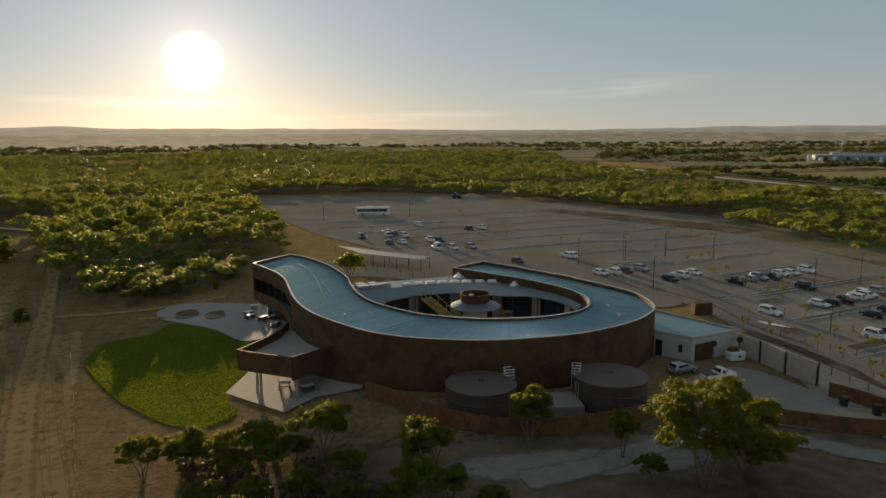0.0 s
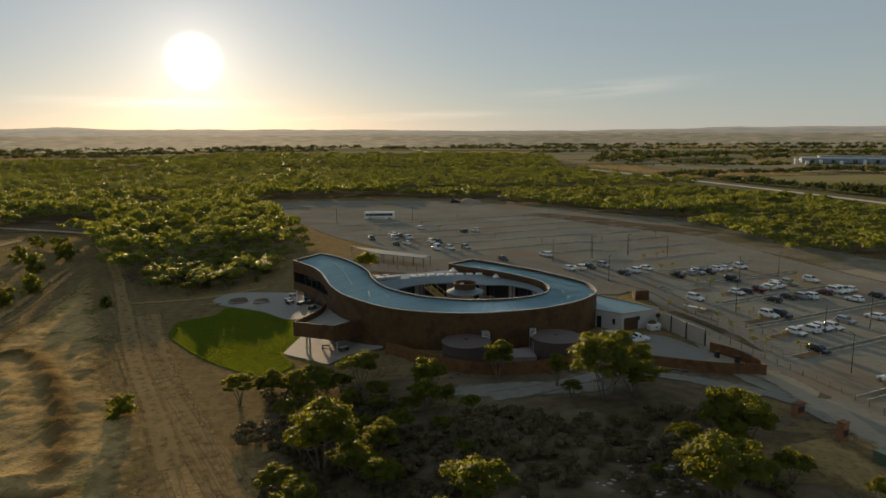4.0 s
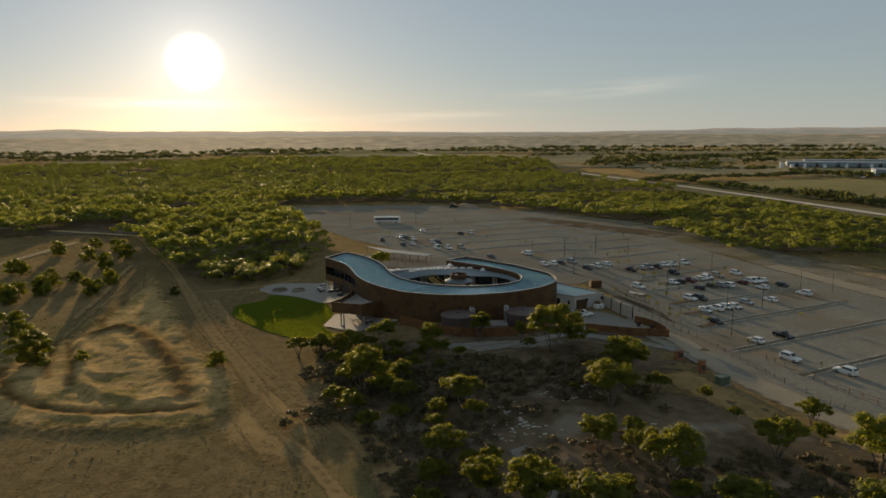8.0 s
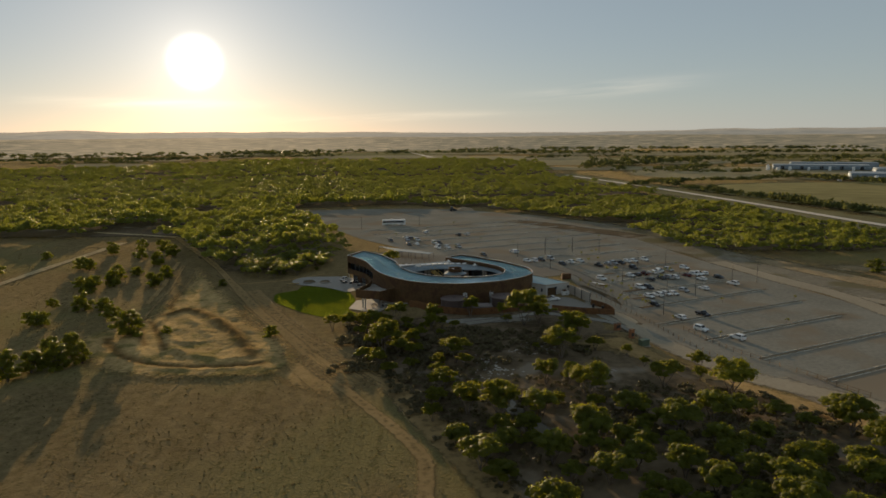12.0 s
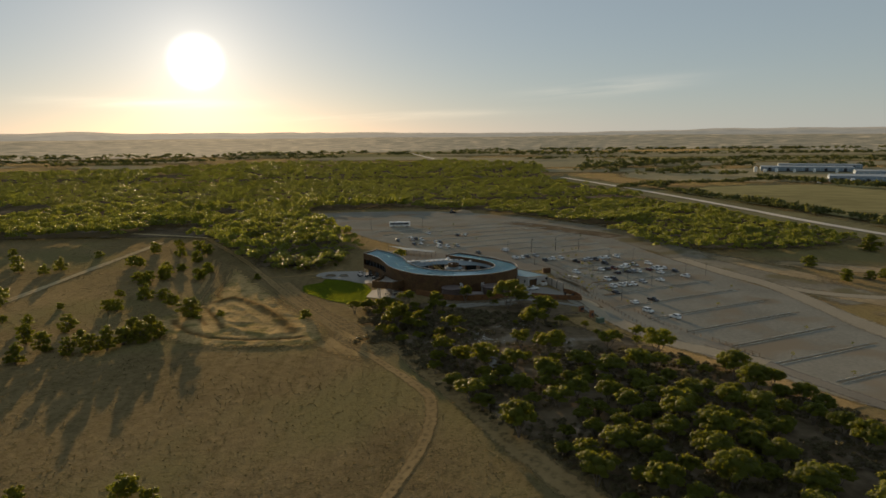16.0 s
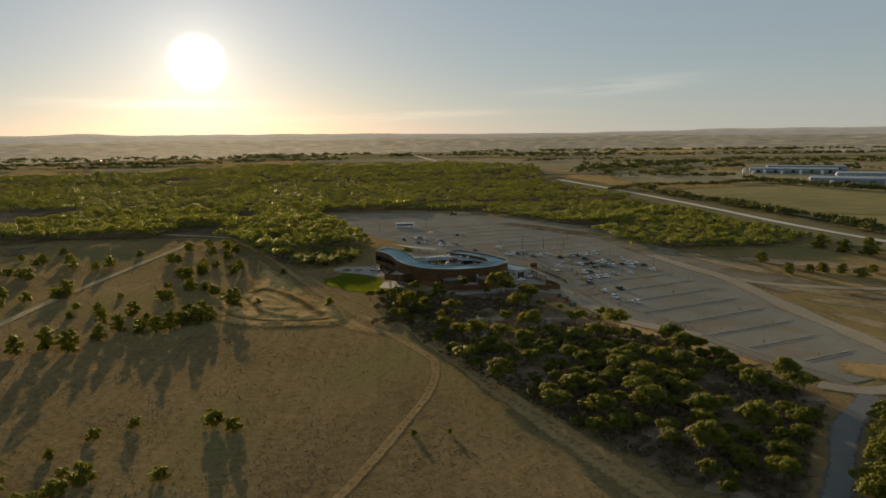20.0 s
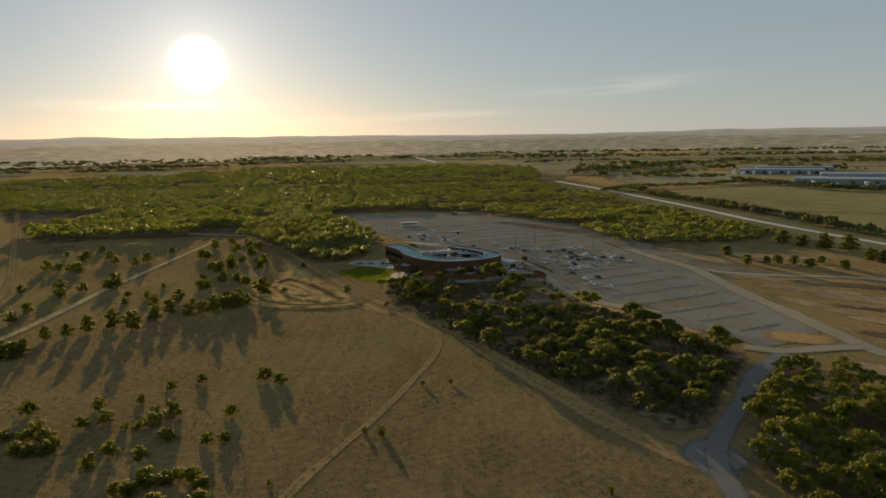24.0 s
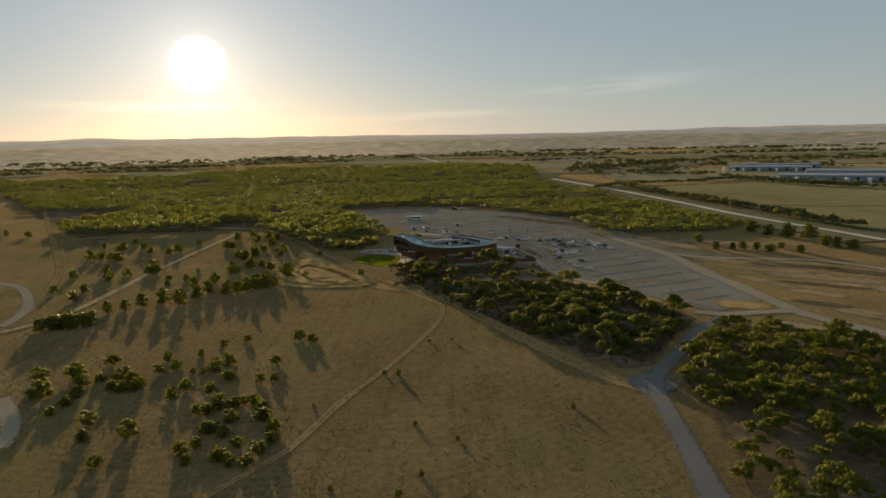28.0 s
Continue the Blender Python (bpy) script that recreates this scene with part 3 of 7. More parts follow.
drape("service_yard", [(24.2, 54.8), (33.1, 59.8), (38.5, 50.3), (42.9, 40.5), (34.7, 41), (28.1, 43.3), (23.1, 47.2)], shader("dark_yard_concrete", (0.235, 0.215, 0.185), 0.85, fine=2.0, coarse=0.15, vary=0.15, bump=0.008), 0.12, 4.0, "concrete service yard behind the rusted fence", "yard", smooth=2.5)
patch("fence_margin", 14, 30, 46, 17, radians(4), LITTER_EDGE, 0.045, "shaded litter and bare soil in front of the fence", "scrub floor")
patch("clearing", 8.5, 34.5, 15, 3.2, radians(6), DARK_DIRT, 0.11, "pale sandy clearing in front of the fence", "clearing")
ribbon("footpath", [(3.1, 31.5), (8.7, 33.7), (15.6, 37.7), (22.3, 41.3), (27.2, 40.4), (33.1, 37.1), (38.5, 33.6), (42.2, 30.4), (44.1, 24.3)], 3.4, DARK_DIRT, 0.14, "grey gravel path along the rusted fence", "path", ruts=False)
ribbon("access_road", [(38, 47.4), (44.7, 39.2), (46.8, 25.3), (51.1, 12.8), (55.2, 3), (60.1, -5.1), (65.4, -10.7), (71, -16.3), (76.8, -21.8)], 7.5, worn_edge(ROADBED.copy()), 0.14, "pale gravel access road beside the car park", "road", ruts=False)
SEALED = worn_edge(shader("blue_grey_seal", (0.165, 0.168, 0.165), 0.9, fine=2.0, coarse=0.06, vary=0.16, bump=0.01, spots=((0.20, 0.185, 0.155), 0.12, 0.3), spec=0.1))
ribbon("access_road_end", [(69.4, -4.8), (79.4, -31.2), (86.9, -49.9), (93.6, -60.4), (96.3, -70.0), (95.5, -77)], 5.0, worn_edge(GREY_GRAVEL.copy()), 0.13, "pale gravel access road", "road", ruts=False)
ribbon("scrub_road", [(97.5, -73.5), (94.6, -77.1), (81.4, -92.5), (69.4, -112.4), (58.7, -128.7), (54.2, -138.5), (53.3, -147), (52.7, -162.4), (51.6, -180.9), (50.9, -192), (50.2, -215)], 5.8, SEALED, 0.15, "blue-grey sealed road running through the scrub", "road", ruts=False)
patch("road_widening", 54.0, -137.5, 6.5, 9, radians(10), SEALED, 0.143, "worn blue-grey seal where the tracks meet the road", "road")
ribbon("rim_road", [(101, 121.8), (109.2, 90), (117.5, 62), (120.0, 15.8), (123.0, -17.5), (123.8, -49.3), (126.1, -71.4), (133.7, -86.7), (141, -101), (150, -122)], 9.0, worn_edge(ROADBED.copy()), 0.16, "pale gravel road along the edge of the car park", "road", ruts=False)
ribbon("cross_road", [(89.3, -66.5), (95, -70), (102.2, -70.6), (115.4, -68.2), (125.7, -68.1)], 6.5, worn_edge(ROADBED.copy()), 0.17, "pale gravel road joining two roads", "road", ruts=False)
ribbon("side_road", [(120, 62), (132.3, 50.4), (153.3, 43.2), (179.7, 37.2), (195.7, 24.7), (206, 6), (212, -20)], 7.0, worn_edge(ROADBED.copy()), 0.12, "pale gravel road past a line of trees", "road", ruts=False)
ribbon("road_verge", [(150, 824), (183.3, 598), (202.3, 444.2), (214.6, 322.8), (222, 231), (240.5, 153), (254.7, 90.6)], 62.0, worn_edge(shader("roadside_grass", (0.20, 0.182, 0.098), 0.95, fine=0.3, coarse=0.02, vary=0.3, spec=0.0)), 0.45, "dull olive grass verge beside the country road", "verge", step=20.0, ruts=False)
ribbon("country_road", [(154.4, 794.2), (183.3, 598), (202.3, 444.2), (214.6, 322.8), (222, 231), (240.5, 153), (254.7, 90.6)], 8.0, worn_edge(PALE_DUST.copy()), 0.8, "pale straight country road beyond the woodland", "road", step=20.0, ruts=False)
ribbon("far_road", [(-175, 2230), (-141.8, 2100), (-103.4, 1900), (-70, 1700), (-45, 1560)], 11.0, worn_edge(PALE_DUST.copy()), 1.2, "pale road far beyond the woodland", "road", step=40.0, ruts=False)
ribbon("inner_road", [(37.5, 106), (44.1, 92.6), (46.4, 79.7), (52, 70.2), (53.9, 64.7)], 6.5, worn_edge(GREY_GRAVEL.copy()), 0.13, "grey sealed road between the yard wall and the car park", "road", ruts=False)
ribbon("mulch_strip", [(40.5, 75.7), (43.7, 70.7), (46, 65.3), (47.8, 58.9), (49.6, 53.8), (52.3, 50.3)], 3.2, worn_edge(LITTER.copy()), 0.15, "dark mulch strip with saplings beside the yard wall", "planting strip", ruts=False)
ribbon("bush_path", [(7.6, -9), (9.5, -18.1), (11.4, -23.8), (13.8, -29.4), (15.7, -35.4)], 3.0, DARK_DIRT, 0.12, "pale footpath through the scrub", "path", ruts=False)
ribbon("grass_verge", [(37.0, 18.0), (42.0, 6), (48.6, -3.0), (55.5, -12.0), (62.5, -21.6), (72, -36), (80, -52)], 9.0, EARTH, 0.10, "golden dry grass verge beside the road", "verge", ruts=False)
ribbon("rim_margin", [(30, 292), (62, 252), (88, 205), (103, 150), (116, 105), (128, 70), (140, 40)], 30.0, worn_edge(shader("tan_margin_soil", (0.235, 0.208, 0.155), 0.95, fine=0.7, coarse=0.05, vary=0.3, bump=0.05, spots=((0.18, 0.155, 0.09), 0.07, 0.4), spec=0.0)), 0.07, "bare tan margin between the car park and the woodland", "verge", ruts=False)
ribbon("rim_verge", [(34.2, 254.3), (50.9, 236), (65.9, 214.5), (80, 199.7), (89.1, 187)], 16.0, worn_edge(LITTER.copy()), 0.12, "brown rough verge beyond the car park", "verge", ruts=False)
ribbon("field_track", [(-50.7, -185.2), (-45.4, -175.9), (-39.3, -165.7), (-35.3, -153.2), (-31.1, -136.3), (-25.3, -120.6), (-18.5, -101.9), (-11.4, -78.5), (-5.8, -58.3), (-4.4, -41.3), (-7.7, -28.9), (-27.5, 4.8), (-44.4, 31.6), (-62.6, 73.3)], 3.0, DIRT, 0.10, "pale two-rut dirt track over the field")
ribbon("scrub_track", [(52.2, -140.6), (45.5, -130.9), (34.7, -110.5), (24.8, -88.2), (12.5, -62.1), (-0.5, -31.8), (-16.7, 4.1), (-35.3, 28.9), (-50.3, 54.4), (-68.9, 91.6)], 6.5, DIRT, 0.12, "dirt track along the edge of the scrub")
ribbon("fence_track", [(-145, 217.3), (-130, 191.3), (-100.2, 141.8), (-79.7, 103.5), (-59.1, 63.7), (-44.1, 37.4), (-35.2, 20.9)], 4.0, DIRT, 0.14, "dirt track beside the wire fence")
PALE_TRACK = worn_edge(shader("pale_track_dirt", (0.46, 0.355, 0.20), 0.95, fine=0.8, coarse=0.05, vary=0.2, spec=0.0))
ribbon("cross_track", [(-200, 240), (-169.3, 228.2), (-145.1, 217.3)], 5.0, PALE_TRACK, 0.2, "dirt track along the edge of the woodland")
ribbon("patio_path", [(-79.8, 102.8), (-73.5, 102.9), (-66, 104), (-60.0, 105.3), (-47.5, 110.6)], 2.6, DIRT, 0.11, "faint gravel path to the patio", "path", ruts=False)
ribbon("lower_track", [(-175.5, -60), (-169.3, -48.4), (-164.5, -23.2), (-165.2, 8.6), (-167.3, 65), (-164.2, 161), (-164.2, 199)], 4.8, PALE_TRACK, 0.22, "narrow pale dirt track through young trees")
ribbon("far_track", [(-445.7, 422.6), (-288.5, 170.7), (-230, 75.7), (-203.3, 21.5), (-186.8, -19.7), (-183.7, -47.5)], 5.0, DIRT, 0.11, "pale dirt track towards the woodland")
ribbon("turning_loop", [(-238.3, 35.1), (-223.3, 25.7), (-206.4, 6.9), (-190, -19.5), (-183.4, -37.1), (-180.9, -51.8)], 6.0, worn_edge(ROADBED.copy()), 0.13, "pale gravel turning loop in the field", ruts=False)
ribbon("turning_bend", [(-130.2, -128.6), (-119.7, -140.7), (-112.4, -151.6), (-108.6, -161.3)], 6.0, worn_edge(ROADBED.copy()), 0.13, "pale gravel bend in the field", ruts=False)
patch("bare_verge", -42, 22, 10, 42, radians(38), EARTH, 0.08, "worn bare earth beside the tracks", "bare earth")


def berm(name, points, width, height, label):
    """A low uneven bank of pushed-up soil along a line."""
    line = curve([(p[0], p[1], 0) for p in points], 1.0)
    across = ((-1.0, 0.0, 0.0), (-0.7, 0.35, 0.6), (-0.35, 0.85, 1.0), (0.0, 1.0, 1.0), (0.35, 0.8, 1.0), (0.7, 0.3, 0.6), (1.0, 0.0, 0.0))
    verts, faces, values = [], [], []
    for i, p in enumerate(line):
        d = (line[min(i + 1, len(line) - 1)] - line[max(i - 1, 0)]).normalized()
        n = Vector((-d.y, d.x, 0))
        ends = min(1.0, i / 4, (len(line) - 1 - i) / 4)
        for k, up, cov in across:
            q = p + n * (k * width / 2 + 0.5 * noise.noise(p * 0.25))
            z = height * up * ends * (0.7 + 0.9 * noise.noise(q * 0.3)) + 0.18 * noise.noise(q * 1.1) * up
            verts.append((q.x, q.y, land(q.x, q.y) + 0.09 + max(z, 0)))
            values.append(cov)
    m = len(across)
    faces = [(i * m + k, i * m + k + 1, (i + 1) * m + k + 1, (i + 1) * m + k) for i in range(len(line) - 1) for k in range(m - 1)]
    me = mesh(name, verts, faces, EARTH)
    me.attributes.new("cover", "FLOAT", "POINT").data.foreach_set("value", values)
    if me.polygons[0].normal.z < 0:
        me.flip_normals()
    return tagged(new(name, me), label, "bank", kind="structure")


def earthworks():
    """Turned earth inside a ragged triangle: pushed-up ridges round a scraped floor, and the ruts of the machines."""
    outline = curve([(x, y, 0) for x, y in ((-113, 150), (-105, 126), (-99, 103), (-96, 77), (-95, 56), (-104, 38), (-97, 22), (-81, 8), (-64, 3), (-40, 4), (-34, 16), (-43, 38), (-56, 54), (-66, 75), (-80, 100), (-98, 132))], 2.0, closed=True)
    ridges = (([(-48.9, 21.1), (-56.2, 34.9), (-63, 46), (-70, 55.5), (-77, 63.5), (-82, 66.8), (-86, 61.2)], 0.85, 1.7), ([(-86, 61.2), (-84, 50), (-76, 36)], 0.6, 1.3),
              ([(-76, 33), (-70, 27), (-64.2, 22), (-55, 18.5), (-48.9, 21.1)], 0.6, 1.5), ([(-79, 57), (-72, 48), (-65, 36)], 0.5, 1.3), ([(-75.9, 37.9), (-70.7, 32.2), (-64.2, 33.6)], 0.6, 1.0),
              ([(-110, 146), (-103, 124), (-97, 102), (-93, 78), (-89, 60)], 0.8, 1.3), ([(-45, 18), (-52, 33), (-63, 54), (-72, 74)], 0.4, 2.0), ([(-60, 30), (-67, 42), (-74, 53)], 0.3, 1.2), ([(-96, 38), (-88, 25), (-76, 16.5), (-60, 11.5), (-45, 12.5)], 0.3, 1.1),
              ([(-91.9, 36.4), (-88.6, 30.9), (-78.2, 20), (-63.7, 14.1), (-45.1, 15.1)], -0.6, 1.2), ([(-90.5, 53), (-86, 42), (-79.5, 31)], -0.35, 0.8), ([(-87.5, 53), (-80, 40), (-73, 27)], -0.3, 0.7), ([(-101, 104), (-95.5, 75), (-90.5, 55)], -0.3, 0.8), ([(-96, 100), (-90, 74), (-86, 66)], -0.25, 0.8))
    xs, ys = np.arange(-114, -33, 0.7), np.arange(2, 152, 0.7)
    gxx, gyy = np.meshgrid(xs, ys)
    up, near, line_tone = np.zeros(gxx.shape), np.full(gxx.shape, 1e9), np.zeros(gxx.shape)
    for q in outline:
        near = np.minimum(near, np.hypot(gxx - q.x, gyy - q.y))
    for run, height, half in ridges:
        line = curve([(x, y, 0) for x, y in run], 0.7)
        d, tall = np.full(gxx.shape, 1e9), np.zeros(gxx.shape)
        for k, q in enumerate(line):
            e = np.hypot(gxx - q.x, gyy - q.y)
            end = min(1.0, 0.25 + k / 8, 0.25 + (len(line) - 1 - k) / 8) * (0.75 + 0.9 * noise.noise(q * 0.2))
            tall = np.where(e < d, end, tall)
            d = np.minimum(d, e)
        up += height * tall * np.exp(-(d / (half * 0.8)) ** 2)
        # soil colour goes darker along the ruts and the highest ridge
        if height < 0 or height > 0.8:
            line_tone = np.maximum(line_tone, np.exp(-(d / (half * 1.3)) ** 2))
    ids, verts, values, faces, tone_values = {}, [], [], [], []
    loop = [(q.x, q.y) for q in outline]
    for j, y in enumerate(ys):
        for i, x in enumerate(xs):
            if not inside(x, y, loop):
                continue
            edge = ease(near[j, i] / 5.0)
            v = Vector((x, y, 0))
            rough = 0.16 * noise.noise(v * 0.16) + 0.14 * noise.noise(v * 0.45) + 0.12 * noise.noise(v * 1.3) + 0.2 * noise.noise(Vector((x * 0.75 + y * 0.45, (y * 0.75 - x * 0.45) * 0.12, 3)))
            ids[i, j] = len(verts)
            verts.append((x, y, land(x, y) + 0.05 + edge * max(up[j, i] + rough + 0.34, 0.0)))
            values.append(min(1.0, near[j, i] / 9.0))
            tone_values.append(float(line_tone[j, i]))
    for i, j in ids:
        ring = [(i, j), (i + 1, j), (i + 1, j + 1), (i, j + 1)]
        if all(q in ids for q in ring):
            faces.append([ids[q] for q in ring])
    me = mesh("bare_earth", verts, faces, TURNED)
    me.attributes.new("line_tone", "FLOAT", "POINT").data.foreach_set("value", tone_values)
    me.polygons.foreach_set("use_smooth", [True] * len(faces))
    me.attributes.new("cover", "FLOAT", "POINT").data.foreach_set("value", values)
    return tagged(new("bare_earth", me), "turned bare earth with pushed-up ridges and wheel ruts", "bare earth", kind="structure")


def inside(x, y, outline):
    hit, j = False, len(outline) - 1
    for i in range(len(outline)):
        (xa, ya), (xb, yb) = outline[i][:2], outline[j][:2]
        if (ya > y) != (yb > y) and x < (xb - xa) * (y - ya) / (yb - ya) + xa:
            hit = not hit
        j = i
    return hit


earthworks()
berm("earth_berm", [(p[0] - 3.2, p[1] - 1.0) for p in [(-95.7, 77), (-100.2, 99.5), (-112.4, 146)]], 2.6, 0.5, "low bank of soil beside wheel ruts")
for run, wide in (([(-71.1, 23.2), (-82.6, 40.6), (-91.8, 58.8), (-95.7, 77), (-100.2, 99.5), (-112.4, 146)], 1.6), ([(-69.4, 23.2), (-79.7, 38.9), (-88.3, 56.7), (-91, 72), (-93.9, 93.1), (-101.4, 127.7)], 1.6), ([(-100.3, 119.9), (-58.5, 53.1), (-38.8, 21.8), (-22.7, -3.3)], 4.0), ([(-89.6, 105.2), (-54, 45.6), (-33.9, 12.8), (-25.4, -3)], 1.0), ([(-71.6, 80.6), (-41.3, 29.4), (-29.6, 8.6), (-18.4, -6.5)], 1.2)):
    ribbon("wheel_mark", run, wide, DIRT, 0.13, "pale wheel mark worn into the dry field", ruts=wide > 3)
mark_rng = random.Random(77)
for k in range(16):
    shift, start = mark_rng.uniform(-5, 9), mark_rng.randint(0, 1)
    run = [(x + shift + mark_rng.uniform(-0.6, 0.6), y + shift * 0.3 + mark_rng.uniform(-1, 1)) for x, y in ([(-100.3, 119.9), (-58.5, 53.1), (-38.8, 21.8), (-22.7, -3.3)] if k % 2 else [(-71.6, 80.6), (-41.3, 29.4), (-29.6, 8.6), (-18.4, -6.5)])]
    ribbon("wheel_mark", run[start:], mark_rng.uniform(0.5, 0.9), DIRT, 0.12 + 0.001 * k, "faint wheel mark in the dry field", ruts=False)


SAND = worn_edge(ploughed(shader("pale_sand", (0.36, 0.275, 0.165), 0.95, fine=0.5, coarse=0.05, vary=0.3, spots=((0.25, 0.20, 0.12), 0.09, 0.3), spec=0.0), radians(-25), 2.2, 0.3, 0.9))
for cx, cy, rx, ry, turn in ((170, -8, 36, 9, -32), (150, 14, 26, 6, -30), (178, -34, 30, 8, -35), (148, -38, 16, 6, -55), (138, -12, 24, 5, -68), (140, 40, 30, 6, -50), (117, -88, 12, 7, -40), (150, -75, 18, 7, -50), (165, 95, 40, 10, -30), (130, 100, 40, 8, -68)):
    patch("sandy_ground", cx, cy, rx, ry, radians(turn), SAND, 0.08 + 0.002 * (cx % 7), "bare pale sandy ground with machine marks beyond the car park", "sandy ground")
for cx, cy, rx, ry, turn in ((168, 22, 24, 6, -25), (160, -24, 22, 4, -38), (190, 4, 16, 6, -40), (140, -58, 12, 4, -40)):
    patch("rough_grass", cx, cy, rx, ry, radians(turn), LITTER_EDGE, 0.10, "rough dark grass between bare sandy strips", "verge")
patch("grass_triangle", 110.5, -58, 13, 8, radians(-22), EARTH, 0.19, "triangle of dry grass between the roads", "verge")
FAR_PADDOCKS = ((330, 330, 85, 270, 0.06, 1), (560, 330, 150, 200, 0.0, 1), (-740, 1330, 120, 70, -0.45, 0), (-1120, 1380, 150, 90, -0.5, 0), (-880, 1640, 260, 60, -0.3, 0), (-180, 1640, 230, 140, 0.0, 0), (200, 1500, 170, 130, 0.2, 0), (380, 430, 160, 170, 0.1, 1), (700, 480, 180, 150, 0.0, 0), (260, 980, 160, 60, 0.0, 0), (820, 1150, 330, 80, 0.05, 0), (90, 1560, 260, 70, 0.0, 0),
                (-560, 1250, 160, 60, 0.0, 0), (-820, 1120, 240, 45, 0.0, 0), (-900, 1700, 380, 70, 0.0, 0), (500, 1900, 600, 120, 0.0, 0), (-300, 2300, 700, 120, 0.0, 0),
                (1500, 1500, 420, 150, 0.0, 1), (1300, 2500, 800, 160, 0.0, 0), (-1700, 2400, 700, 180, 0.0, 0), (300, 3100, 1200, 160, 0.0, 1), (-120, 1330, 120, 40, 0.0, 0))
for k, (cx, cy, rx, ry, turn, green) in enumerate(FAR_PADDOCKS):
    patch("paddock", cx, cy, rx, ry, turn, GREEN_PADDOCK if green else STUBBLE, 0.6 + 0.012 * k, "olive paddock between tree lines" if green else "pale stubble paddock between tree lines")

for k, (cx, cy, rx, ry, green) in enumerate(((560, 820, 330, 190, 0), (1000, 760, 300, 200, 1), (700, 1420, 620, 160, 1), (250, 1250, 330, 150, 0), (900, 1800, 700, 200, 0), (-200, 1950, 500, 180, 1), (1500, 2050, 700, 260, 1), (300, 2650, 1100, 260, 0), (1700, 2900, 800, 320, 0))):
    patch("paddock", cx, cy, rx, ry, 0.05 * (k % 3), GREEN_PADDOCK if green else STUBBLE, 0.3 + 0.02 * k, "olive paddock between tree lines" if green else "pale stubble paddock between tree lines")
# far land along the horizon: a wooded plain rising to low hills, haze painted in
def distance(name, color, pale, dark, tall):
    """A backdrop of far land whose emission paints the haze, paler and warmer under the sun, with long thin woods and
    paddocks.
    """
    m = bpy.data.materials.new(name)
    m.use_nodes = True
    n, l = m.node_tree.nodes, m.node_tree.links
    b = n["Principled BSDF"]
    b.inputs["Base Color"].default_value, b.inputs["Roughness"].default_value = (0.1, 0.085, 0.06, 1), 1.0
    b.inputs["Specular IOR Level"].default_value = 0.0
    at = n.new("ShaderNodeNewGeometry").outputs["Position"]

    def op(kind, a, c):
        q = n.new("ShaderNodeMath")
        q.operation = kind
        for k, v in enumerate((a, c)):
            if isinstance(v, (int, float)):
                q.inputs[k].default_value = v
            else:
                l.new(v, q.inputs[k])
        return q.outputs[0]

    xyz = n.new("ShaderNodeSeparateXYZ")
    l.new(at, xyz.inputs[0])
    turn = op("ARCTAN2", xyz.outputs[0], xyz.outputs[1])
    flat = n.new("ShaderNodeVectorMath")
    flat.operation = "LENGTH"
    l.new(at, flat.inputs[0])
    polar = n.new("ShaderNodeCombineXYZ")
    l.new(op("MULTIPLY", turn, 26.0), polar.inputs[0])
    l.new(op("MULTIPLY", flat.outputs["Value"], tall), polar.inputs[1])
    woods, fields = n.new("ShaderNodeTexNoise"), n.new("ShaderNodeTexNoise")
    for q, scale, detail in ((woods, 1.0, 7.0), (fields, 1.7, 3.0)):
        q.inputs["Scale"].default_value, q.inputs["Detail"].default_value = scale, detail
        l.new(polar.outputs[0], q.inputs["Vector"])
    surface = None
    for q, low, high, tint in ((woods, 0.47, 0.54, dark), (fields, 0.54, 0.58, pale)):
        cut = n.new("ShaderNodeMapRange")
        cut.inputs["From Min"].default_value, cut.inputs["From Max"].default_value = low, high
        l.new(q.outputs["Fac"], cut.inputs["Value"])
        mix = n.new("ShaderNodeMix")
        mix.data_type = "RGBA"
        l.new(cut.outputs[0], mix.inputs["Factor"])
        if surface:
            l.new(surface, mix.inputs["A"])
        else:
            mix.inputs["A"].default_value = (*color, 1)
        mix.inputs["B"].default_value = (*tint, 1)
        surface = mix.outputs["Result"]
    # glow of air under the low sun, painted into the emission by bearing
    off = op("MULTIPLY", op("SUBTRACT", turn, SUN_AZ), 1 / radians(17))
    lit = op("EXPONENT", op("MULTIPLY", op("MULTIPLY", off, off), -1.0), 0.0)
    air_glow = n.new("ShaderNodeMix")
    air_glow.data_type, air_glow.blend_type = "RGBA", "ADD"
    l.new(lit, air_glow.inputs["Factor"])
    l.new(surface, air_glow.inputs["A"])
    air_glow.inputs["B"].default_value = (0.15, 0.105, 0.06, 1)
    l.new(air_glow.outputs["Result"], b.inputs["Emission Color"])
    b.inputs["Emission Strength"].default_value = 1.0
    return m


def far_ring(name, profile, material, label, relief):
    """A closed ring of far land: profile gives its radii and heights, relief its rise by the compass."""
    verts, faces, steps = [], [], 360
    for i in range(steps):
        a = 2 * math.pi * i / steps
        for r, z, share in profile:
            verts.append((math.sin(a) * r, math.cos(a) * r - 150, z + share * relief(a, r)))
    m = len(profile)
    for i in range(steps):
        o = (i + 1) % steps
        for k in range(m - 1):
            faces.append((i * m + k, o * m + k, o * m + k + 1, i * m + k + 1))
    ob = tagged(new(name, mesh(name, verts, faces, material)), label, "hills", kind="structure")
    for f in ob.data.polygons:
        f.use_smooth = True


